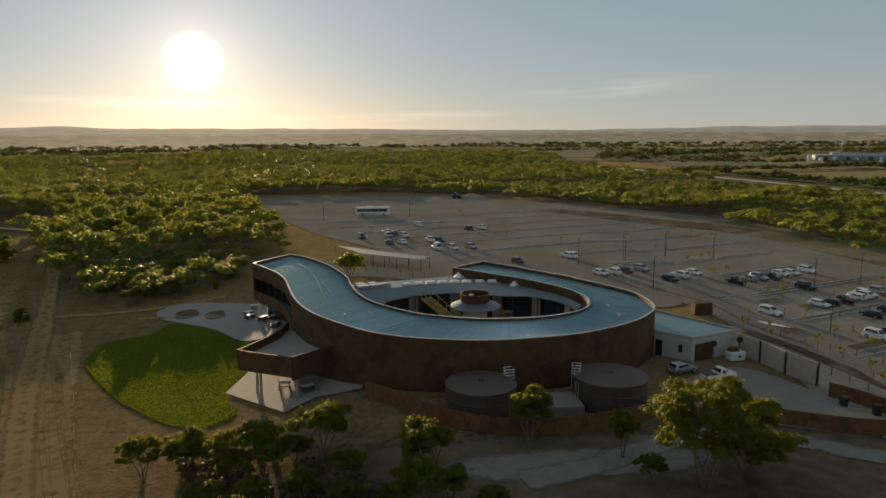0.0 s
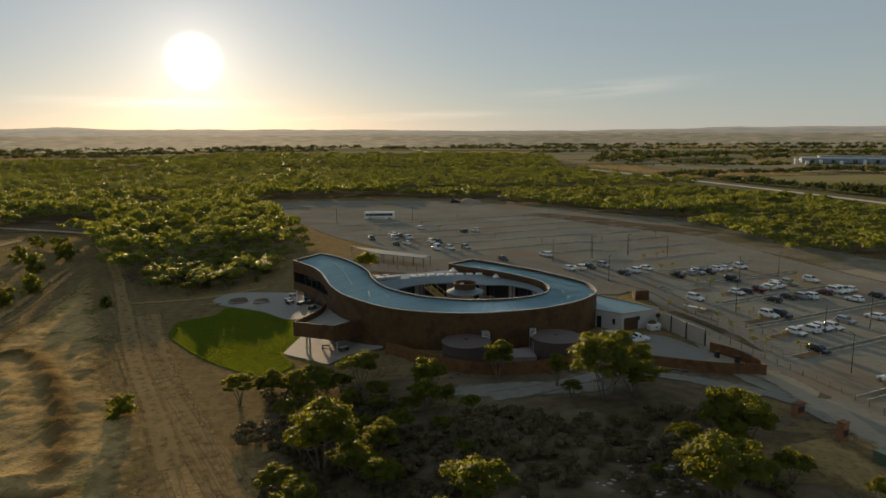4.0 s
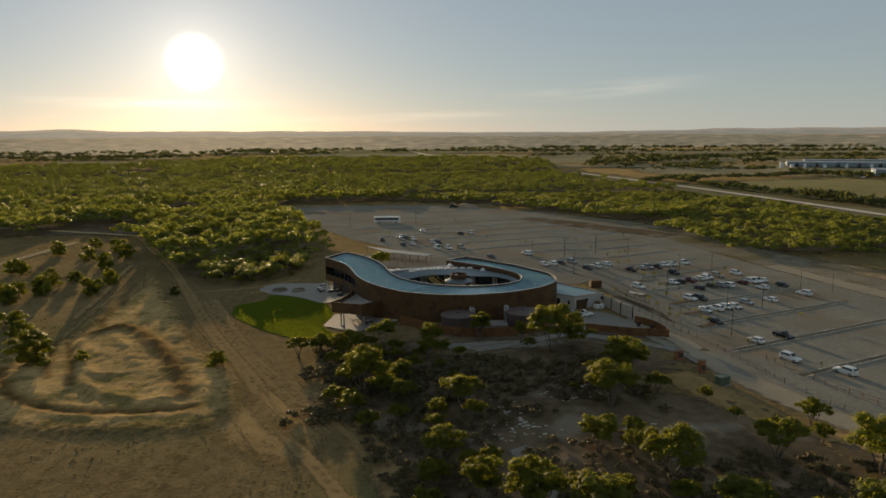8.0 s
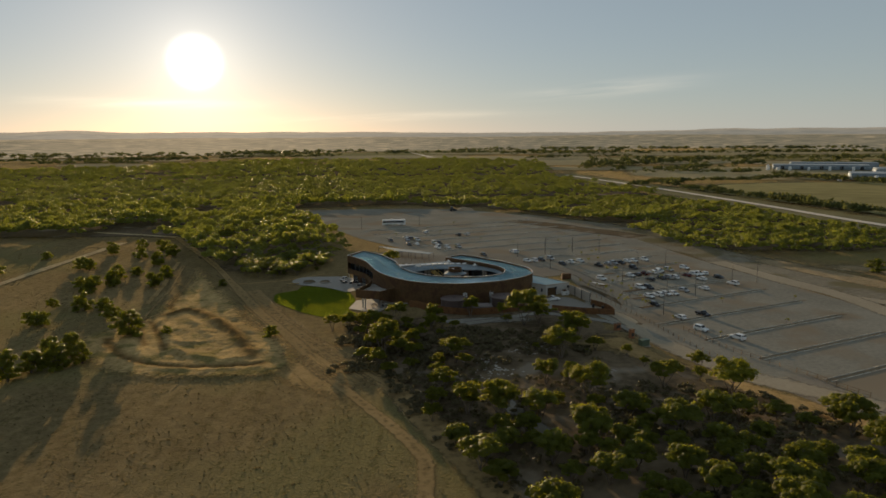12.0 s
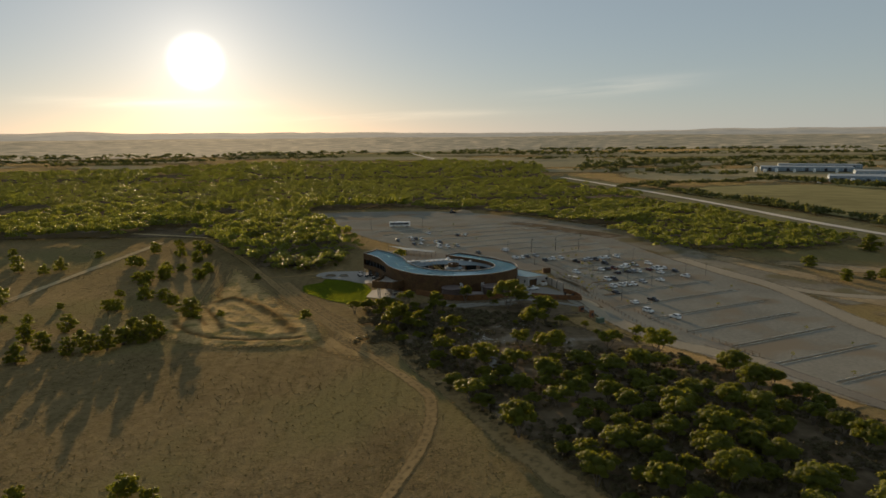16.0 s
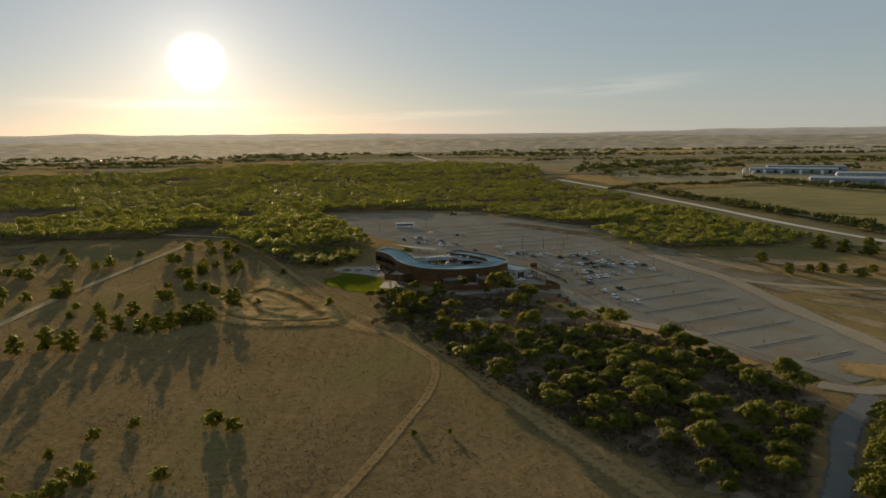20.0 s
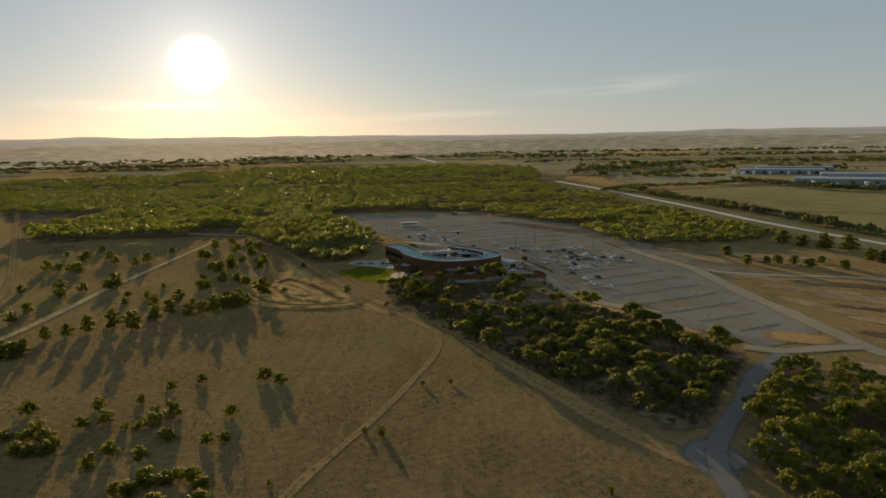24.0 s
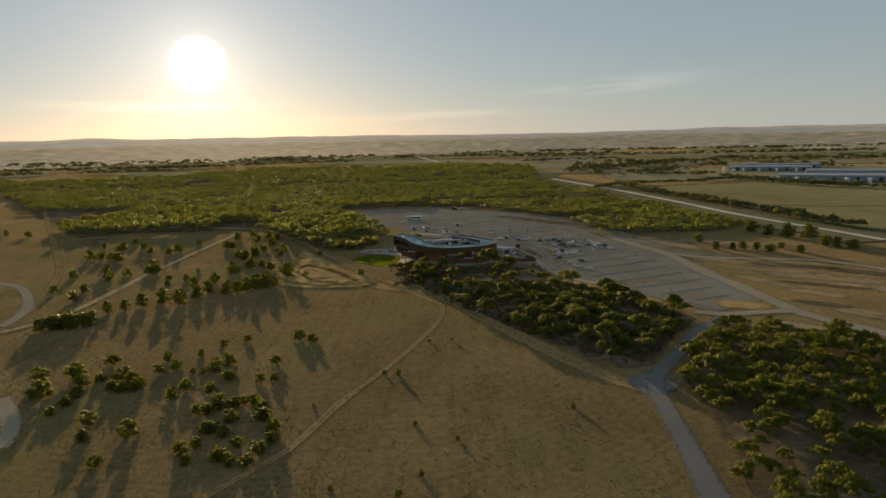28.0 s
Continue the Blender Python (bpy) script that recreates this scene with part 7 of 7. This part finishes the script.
def log_row(xa, ya, xb, yb, label="double row of weathered logs marking parking bays"):
    row = thing("log_barrier", xa, ya, land(xa, ya), label, "log barrier", "log barriers")
    d = Vector((xb - xa, yb - ya))
    n = int(d.length / 2.6)
    d.normalize()
    side = Vector((-d.y, d.x))
    turn = math.atan2(d.y, d.x)
    for k in range(n):
        for s in (-0.75, 0.75):
            p = Vector((xa, ya)) + d * (k * 2.6 + 1.2) + side * s
            ob = new("log", log_me)
            ob.parent = row
            ob.matrix_basis = pose(p.x - xa, p.y - ya, land(p.x, p.y) - land(xa, ya) + 0.15, 0, 0, math.degrees(turn) + car_rng.uniform(-2, 2))


bm = rod((-1.12, 0, 0), (1.12, 0, 0), 0.1, 0.09, 7)
log_me = bpy.data.meshes.new("log")
bm.to_mesh(log_me)
bm.free()
log_me.materials.append(LOG)
STRIP = worn_edge(shader("row_mulch", (0.215, 0.175, 0.12), 0.95, fine=2.0, coarse=0.1, vary=0.3, spec=0.0))
strip_rng = random.Random(41)
ROW_DIR, ROW_SIDE = Vector((0.891, 0.454)), Vector((-0.454, 0.891))
for k in range(-5, 15):
    off = -9.4 + 15.5 * k
    run = [ROW_SIDE * off + ROW_DIR * (q * 2.6) for q in range(-30, 70)]
    run = [p for p in run if all(inside(p.x + dx, p.y + dy, CARPARK) for dx, dy in ((0, 0), (-9, 3), (10, 0), (0, -9))) and not inside(p.x, p.y, [(-45, 100), (38, 66), (42, 92), (8, 122), (-45, 140)])]
    if len(run) > 5:
        log_row(run[1].x, run[1].y, run[-1].x, run[-1].y)
        ribbon("row_strip", [run[1], run[1].lerp(run[-1], 0.5), run[-1]], 1.05, STRIP, 0.115, "brown mulched strip between two rows of logs", "planting strip", ruts=False)
        for q in range(3, len(run) - 2, 9):
            if strip_rng.random() < 0.6:
                plant(saplings, run[q].x, run[q].y, strip_rng.uniform(1.0, 1.5), "saplings in the car park")


def light_pole(x, y):
    pole = thing("street_lamp", x, y, land(x, y), "slim dark car park lamp post", "lamp post", "car park lamps")
    part("shaft", rod((0, 0, -0.1), (0, 0, 6.2), 0.09, 0.05), DARK, pole)
    part("arm", rod((0, 0, 6.15), (0.7, 0, 6.25), 0.035), DARK, pole)
    part("lamp_head", block((0.75, 0, 6.2), (0.5, 0.22, 0.09), bevel=0.02), DARK, pole)
    part("base_plate", block((0, 0, 0), (0.35, 0.35, 0.1)), STEEL, pole)
    return pole


lamps = [(37, 133), (34.8, 103.4), (49.8, 144.4), (60.2, 141.3), (67.4, 108.6), (54.6, 79.2), (78.8, 113), (64.4, 64.6), (57.1, 43.6), (73.9, 67.1), (93.3, 87.7), (99.9, 84.1)]
first = light_pole(*lamps[0])
for x, y in lamps[1:]:
    copy_thing(first, pose(x, y, land(x, y), 0, 0, car_rng.uniform(0, 360)))
for x, y in [(-47.8, 219.8), (-17.8, 228.2), (25.4, 128), (37, 134.8), (49.7, 144.9)]:
    copy_thing(first, pose(x, y, land(x, y), 0, 0, car_rng.uniform(0, 360)))


def post_fence(points, gap, height, label, wires=2, rail=False):
    line = curve([(*p, 0) for p in points], gap)
    fence = thing("post_fence", line[0].x, line[0].y, land(line[0].x, line[0].y), label, "fence", "post fences")
    tops = []
    thick = 0.075 if wires < 3 else 0.04
    for p in line:
        z = land(p.x, p.y)
        part("post", rod((p.x, p.y, z - 0.2), (p.x, p.y, z + height), thick, thick, 7), POST_WOOD, fence, world=True)
        tops.append(Vector((p.x, p.y, z)))
    for w_ in range(wires):
        h = height * (0.45 + 0.45 * w_) if wires < 3 else height * (0.3 + 0.35 * w_)
        if rail:
            for a, b in zip(tops, tops[1:]):
                part("rail", rod(a + Vector((0, 0, h)), b + Vector((0, 0, h)), 0.045, 0.045, 6), POST_WOOD, fence, world=True)
            continue
        thin = 0.011 if wires > 2 and w_ == wires - 1 else 0.006
        for a, b in zip(tops, tops[1:]):
            part("wire", rod(a + Vector((0, 0, h)), b + Vector((0, 0, h)), thin, thin, 4), POST_WOOD if wires > 2 else RUBBER, fence, world=True)


post_fence([(40.7, 65.1), (46, 51.4), (49.7, 41.1), (52.1, 29), (54.9, 16.2), (58.3, 4.8), (61.3, 0.4)], 2.4, 1.15, "timber post fence beside the access road")
post_fence([(57.7, 28.9), (60.7, 17.9), (63.9, 9.4), (68.7, 1.1)], 2.4, 1.15, "timber post and rail fence at the car park's edge", rail=True)
post_fence([(70.5, -2.5), (72.8, -6.9), (74, -10.8), (76.9, -17)], 2.4, 1.15, "timber post and rail fence beside the gravel road", rail=True)
post_fence([(-128, 192.8), (-86.2, 121.1), (-68, 90.3), (-51.9, 62.3), (-43.1, 46.3), (-36.3, 34.2), (-29.8, 22.3)], 5.0, 1.2, "thin wire fence along the dirt track", wires=3)

# kerbed islands, bollards, crossing and saplings in the car park
for n, (x, y) in enumerate([(56.2, 72.5), (60.6, 95.7), (54.5, 99), (56.4, 62.8), (55.2, 51.9), (48.2, 78.9)]):
    isle = thing("planting_island", x, y, land(x, y) + 0.08, "kerbed planting island between parking rows", "planting island", "planting islands", turn=27)
    part("kerb", block((0, 0, 0), (7.0 - n % 3, 2.2, 0.16), bevel=0.05), CONCRETE, isle, "pale concrete kerb")
    part("mulch", block((0, 0, 0.1), (6.6 - n % 3, 1.8, 0.1)), LITTER, isle, "brown mulch")
for x, y in [(55.8, 122.1), (51.2, 117.8), (57.4, 100.1), (52.3, 83.1), (69.5, 96.6), (73.4, 96.6), (69.2, 85.7), (55.6, 75.1), (42.5, 72.4), (47.7, 63.9), (49.7, 60.7), (49.2, 54.7), (55.4, 60.9), (54.4, 53.5), (40.4, 76.5), (51.9, 134.9), (57, 140.1), (54.5, 100.1), (45.4, 74.5), (46.9, 68.4)]:
    plant(saplings, x, y, rng.uniform(1.0, 1.7), "saplings in the car park")
for x, y in [(45.2, 75.2), (47.2, 72.2), (49.6, 70), (51.7, 67.5), (53.2, 64.1), (42.6, 82.5), (52.7, 89.7), (60.7, 87.7), (58.3, 79.7)]:
    b = thing("bollard", x, y, land(x, y) + 0.08, "short dark timber bollard beside the road", "bollard", "bollards")
    part("bollard_post", rod((0, 0, 0), (0, 0, 1.0), 0.1, 0.09, 8), POST_WOOD, b)
    part("bollard_cap", rod((0, 0, 1.0), (0, 0, 1.04), 0.11, 0.08, 8), DARK, b)
(zx, zy), (zx1, zy1) = [(46.1, 82.9), (49.3, 81.9)]
for k in range(7):
    f = k / 6
    x, y = zx + (zx1 - zx) * f, zy + (zy1 - zy) * f
    solo("road_marking", block((x, y, land(x, y) + 0.16), (0.5, 2.4, 0.012), radians(27)), WHITE, "white painted crossing bar on the road", "road marking", "crossing bars")
post_fence([(46.5, 62.8), (47.8, 58.9), (48.9, 55.2), (50.2, 50.2)], 2.6, 1.3, "post and wire fence along the mulch strip", wires=3)
pile = thing("earth_pile", 8, 318, land(8, 318), "low pile of bare earth at the car park's far edge", "earth pile")
bm = lathe([(7, -0.2), (5.2, 0.8), (2.6, 1.9), (0.0, 2.3)], 20)
for v in bm.verts:
    v.co += Vector((noise.noise(v.co * 0.5), noise.noise(v.co * 0.5 + Vector((9, 0, 0))), 0.6 * noise.noise(v.co * 0.4))) * 0.8
part("soil", bm, shader("pile_soil", (0.33, 0.25, 0.16), 0.95, vary=0.3, bump=0.1), pile)
digger = thing("loader", 0, 314, land(0, 314) + 0.1, "small dark earth-moving machine beside the pile", "machine", turn=20)
part("body", block((0, 0, 0.7), (3.0, 1.8, 1.0), bevel=0.1), DARK, digger)
part("cab", block((-0.4, 0, 1.7), (1.3, 1.4, 1.3), taper=0.85, bevel=0.06), GLASS, digger)
part("bucket", block((2.4, 0, 0.2), (0.9, 2.0, 0.8), taper=0.7), DARK, digger)
for sx in (-1, 1):
    for sy in (-1, 1):
        w_ = part("wheel", lathe([(0.2, -0.2), (0.6, -0.2), (0.65, 0), (0.6, 0.2), (0.2, 0.2)], 14), RUBBER, digger)
        w_.matrix_basis = pose(sx * 1.1, sy * 0.95, 0.6, 90, 0, 0)

# pale stones and cut wood lying in the scrub
rock_rng = np.random.default_rng(21)
hull, shell = BALLS[1]
rocks = []
for x, y in [(8.1, -1.9), (7.4, 2.3), (26.6, -7.2), (29.2, -4.7), (19.8, 13.2), (16.4, 8.3), (20.9, 9.9), (8.9, -4.6)]:
    for k in range(26):
        px, py, s = x + rock_rng.normal() * 2.4, y + rock_rng.normal() * 1.8, rock_rng.uniform(0.12, 0.4)
        v = hull * rock_rng.uniform(0.6, 1.1, size=(len(hull), 1)) * s * np.array([1.4, 1.0, 0.55]) + np.array([px, py, land(px, py) + 0.05])
        rocks.append((np.zeros((0, 3)), v, shell))
stuff("scrub_stones", rocks, shader("pale_limestone", (0.42, 0.39, 0.34), 0.9, vary=0.25, per="island"), "pale stones lying in the scrub", "stones")
# the lawn's short blades
blade_rng, blades = np.random.default_rng(31), []
while len(blades) < 32000:
    x, y = blade_rng.uniform(-60, -26), blade_rng.uniform(49, 95)
    if inside(x, y, LAWN):
        a, h, w_ = blade_rng.uniform(0, 3.14), blade_rng.uniform(0.04, 0.07), blade_rng.uniform(0.03, 0.06)
        dx, dy, z = math.cos(a) * w_, math.sin(a) * w_, land(x, y) + 0.1
        blades.append(((x - dx, y - dy, z - 0.02), (x + dx, y + dy, z - 0.02), (x + dx * 0.8, y + dy * 0.8, z + h), (x - dx * 0.8, y - dy * 0.8, z + h)))
stuff("lawn_blades", [(np.array(blades).reshape(-1, 3), np.zeros((0, 3)), np.zeros((0, 3), int))], GRASS_BLADE, "short green blades of the mown lawn", "grass")

# bins and cabinet beside the road
BINS = [(40.3, 25.7), (42.2, 19.4), (43.6, 13.8)]
BRIGHT_RUST = shader("orange_rusted_steel", (0.30, 0.135, 0.06), 0.8, fine=3.0, coarse=0.5, vary=0.3, spots=((0.2, 0.09, 0.045), 1.5, 0.3))
for k, (x, y) in enumerate(BINS[:2]):
    post = thing("sign_pillar", x, y, land(x, y), "squat rusted steel pillar beside the road", "pillar", "rusted pillars", turn=30)
    part("body", block((0, 0, -0.1), (1.7 - 0.5 * k, 0.8, 1.7 + 0.5 * k), bevel=0.04), BRIGHT_RUST, post)
    part("cap", block((0, 0, 1.6 + 0.5 * k), (1.8 - 0.5 * k, 0.9, 0.08)), CORTEN, post)
    part("panel", block((0, -0.41, 0.5), (1.2 - 0.4 * k, 0.04, 0.8)), DARK, post)
x, y = BINS[2]
cab = thing("electrical_cabinet", x, y, land(x, y), "green electrical cabinet on a concrete pad", "cabinet", turn=25)
CABGREEN = shader("cabinet_green", (0.10, 0.14, 0.09), 0.5, vary=0.1)
part("pad", block((0, 0, -0.1), (2.6, 1.8, 0.2)), CONCRETE, cab)
part("body", block((0, 0, 0.1), (2.2, 1.3, 1.35), bevel=0.04), CABGREEN, cab)
part("lid", block((0, 0, 1.45), (2.3, 1.4, 0.1), bevel=0.03), CABGREEN, cab)
for s in (-0.55, 0.55):
    part("door", block((s, -0.66, 0.2), (1.0, 0.04, 1.15)), CABGREEN, cab)

# yard: white basket with a hoop board, bins
x, y = (33.5, 62.8)
tub = thing("hoop_stand", x, y, land(x, y) + 0.12, "white wheeled tub with a small backboard in the yard", "hoop stand", turn=15)
part("tub", block((0, 0, 0), (2.0, 1.3, 1.1), taper=1.08, bevel=0.05), WHITE, tub)
part("board", block((0.1, -0.72, 0.35), (0.9, 0.05, 0.55)), WHITE, tub, "white backboard")
part("target", block((0.1, -0.75, 0.48), (0.4, 0.02, 0.25)), DARK, tub)
part("lid", block((-0.2, 0.2, 1.12), (1.4, 0.9, 0.5), taper=0.6), CORTEN, tub, "rust-coloured lid")
for x, y, h in ((38.8, 47.6, 0.95), (41.0, 45.4, 1.05)):
    b = thing("yard_bin", x, y, land(x, y) + 0.12, "dark bin standing in the service yard", "bin", "yard bins")
    part("bin_body", block((0, 0, 0), (0.6, 0.7, h), taper=1.1, bevel=0.03), DARK, b)
    part("bin_lid", block((0, 0, h), (0.68, 0.78, 0.08), bevel=0.02), CORTEN, b)
for x, y in ((30.6, 62.6), (34.6, 64.4)):
    sign = thing("round_sign", x, y, land(x, y) + 0.1, "dark round sign on a post beside the garage", "sign", "yard signs")
    part("post", rod((0, 0, 0), (0, 0, 2.2), 0.05), DARK, sign)
    part("disc", moved(lathe([(0.0, -0.03), (0.4, -0.03), (0.4, 0.03), (0.0, 0.03)], 18), pose(0, -0.05, 2.2, 90, 0, 0)), DARK, sign)

# rusted block standing in for a dark brown sculpture, and canopies
skip = thing("skip", 37.6, 86.2, land(37.6, 86.2), "dark rusted steel sculpture block behind the annexe", "skip", turn=10)
part("body", block((0, 0, 0), (3.2, 1.6, 1.9), taper=0.92, bevel=0.1), CORTEN, skip)
canopy = thing("entry_canopy", -19, 130, land(-19, 130), "long low pale canopy on posts", "canopy")
roof_pts = [(-30.5, 140.6), (-7.5, 124.5), (-9.2, 121.1), (-22.8, 129.2)]
part("canopy_roof", prism(roof_pts, 2.5, 2.62), shader("weathered_canopy_sheet", (0.17, 0.225, 0.25), 0.6, 0.3, fine=1.0, coarse=0.2, vary=0.12), canopy, world=True)
for k in range(6):
    a, b = Vector(roof_pts[0]).lerp(Vector(roof_pts[1]), k / 5), Vector(roof_pts[3]).lerp(Vector(roof_pts[2]), k / 5)
    for p in (a, b):
        part("canopy_post", rod((p.x, p.y, land(p.x, p.y) - 0.1), (p.x, p.y, 2.52), 0.07), DARK, canopy, world=True)
post_fence([(-26, 124), (-16, 118), (-6, 112), (6, 108)], 3.0, 1.6, "dark post fence behind the building")


def picnic(x, y, turn, group, up):
    t = thing("picnic_table", x, y, land(x, y) + up, "pale picnic table with benches on concrete", "table", group, turn=turn)
    part("tabletop", block((0, 0, 0.7), (1.5, 0.7, 0.06), bevel=0.01), WHITE, t)
    for s in (-1, 1):
        part("bench", block((0, s * 0.65, 0.42), (1.5, 0.25, 0.05)), DARK, t)
        part("leg", block((s * 0.6, 0, 0), (0.1, 1.5, 0.7), taper=0.7), DARK, t)


for n, (x, y) in enumerate([(-38.1, 97.9), (-38.2, 94.1), (-37.3, 91.8), (-34.4, 89.6), (-32.5, 89.5), (-31.1, 84.9)]):
    picnic(x, y, 20 + 13 * n, "patio tables", 0.16)
for n, (x, y) in enumerate([(-23.4, 58.3), (-20.1, 56.2), (-19.6, 56.5)][:2]):
    picnic(x, y, 10 + 20 * n, "forecourt tables", 0.2)
pole = thing("patio_mast", -35.4, 90.4, land(-35.4, 90.4) + 0.15, "white mast on the patio", "mast")
part("mast_shaft", rod((0, 0, 0), (0, 0, 4.0), 0.09, 0.06), WHITE, pole)
part("mast_foot", block((0, 0, 0), (0.5, 0.5, 0.08)), STEEL, pole)
bench = thing("timber_beam", -56.5, 97.0, land(-56.5, 97) + 0.1, "long pale timber beam on blocks beside the lawn", "bench", turn=18)
part("beam", block((0, 0, 0.4), (4.6, 0.3, 0.18), bevel=0.02), TIMBER, bench)
for s in (-1.6, 1.6):
    part("support", block((s, 0, 0), (0.3, 0.3, 0.42)), CONCRETE, bench)
for cx, cy, r in ((-50.5, 99.5, 2.8), (-44.5, 97.0, 2.4)):
    bed = thing("garden_bed", cx, cy, land(cx, cy) + 0.16, "low dark planting bed set in the patio", "garden bed", "patio beds")
    part("kerb", lathe([(r, 0), (r, 0.22), (r - 0.15, 0.22), (r - 0.15, 0)], 24), CONCRETE, bed)
    part("soil", lathe([(r - 0.15, 0.12), (0.0, 0.2)], 24), LITTER, bed)

# long pale sheds far off, with white tanks and units before them
SHED_ROOF = shader("far_shed_roof", (0.40, 0.47, 0.54), 0.5, 0.3, fine=0.4, coarse=0.03, vary=0.08)
SHED_WALL = shader("far_shed_wall", (0.26, 0.31, 0.35), 0.8, 0.0, fine=0.4, coarse=0.03, vary=0.08)


def far_shed(x, y, sx, sy, height, turn):
    s = thing("far_shed", x, y, land(x, y), "long pale blue-grey shed among far paddocks", "shed", "far sheds", turn=turn)
    part("wall_block", block((0, 0, height / 2 - 1), (sx, sy, height + 2)), SHED_WALL, s)
    bm = bmesh.new()
    up = height + sy * 0.05
    vs = [bm.verts.new(p) for p in ((-sx / 2 - 1, -sy / 2 - 1, height), (sx / 2 + 1, -sy / 2 - 1, height), (sx / 2 + 1, 0, up), (-sx / 2 - 1, 0, up), (sx / 2 + 1, sy / 2 + 1, height), (-sx / 2 - 1, sy / 2 + 1, height))]
    for f in ((0, 1, 2, 3), (3, 2, 4, 5), (1, 4, 2), (0, 3, 5), (0, 5, 4, 1)):
        bm.faces.new([vs[i] for i in f])
    part("roof", bm, SHED_ROOF, s)
    count = max(2, int(sx / 22))
    for q in range(count):
        part("door", block((sx * ((q + 0.5) / count - 0.5), -sy / 2 - 0.05, 1.4), (4.5, 0.2, 4.6)), DARK, s)
    for q in range(int(sx / 6)):
        part("wall_rib", block((sx * ((q + 0.5) / int(sx / 6) - 0.5), -sy / 2 - 0.1, height / 2), (0.3, 0.2, height)), STEEL, s)


for x, y, sx, sy, h, turn in ((548, 898, 128, 36, 4.6, -21.9), (600, 960, 120, 30, 5, -21.9), (506, 616, 130, 46, 5, -26), (590, 690, 150, 40, 6, -26), (634, 556, 130, 50, 5, -26)):
    far_shed(x, y, sx, sy, h, turn)
tank_rng = random.Random(23)
for x, y in [(470, 905), (482, 899), (497, 893), (520, 884), (545, 874), (572, 862), (598, 852), (430, 640), (446, 600), (470, 590), (498, 578), (520, 566)]:
    t = thing("white_tank", x, y - 8, land(x, y) - 0.1, "white cylindrical tank standing before a far shed", "tank", "far tanks")
    r, h = tank_rng.uniform(1.6, 2.6), tank_rng.uniform(4, 8)
    part("shell", lathe([(0.0, 0.0), (r, 0.0), (r, h), (r * 0.5, h + 0.5)], 16), WHITE, t)
    part("cap", lathe([(r * 0.5, h + 0.5), (r * 0.2, h + 0.75), (0.0, h + 0.8)], 16), STEEL, t)

# stock trees and lamps stand at the world's origin until here: put the patterns themselves to use at the far edge of the woodland
spots = [(-60, 126), (-72, 134), (-84, 142), (-66, 142), (-92, 156), (-78, 152), (-100, 168), (-52, 118), (-64, 116), (-76, 122), (-88, 134), (-56, 132), (-70, 160), (118, 150), (126, 158)]
for ob, (x, y) in zip(kinds + bushes + bright + saplings + giants + fine_kinds + field_kinds, spots + [(-110, 190), (-58, 112), (-66, 109), (-73, 113), (-80, 119), (-52, 126), (-60, 138), (-74, 128)]):
    ob.matrix_basis = pose(x, y, land(x, y), 0, 0, 30) @ Matrix.Scale(0.62 if y < 180 else 1.0, 4)
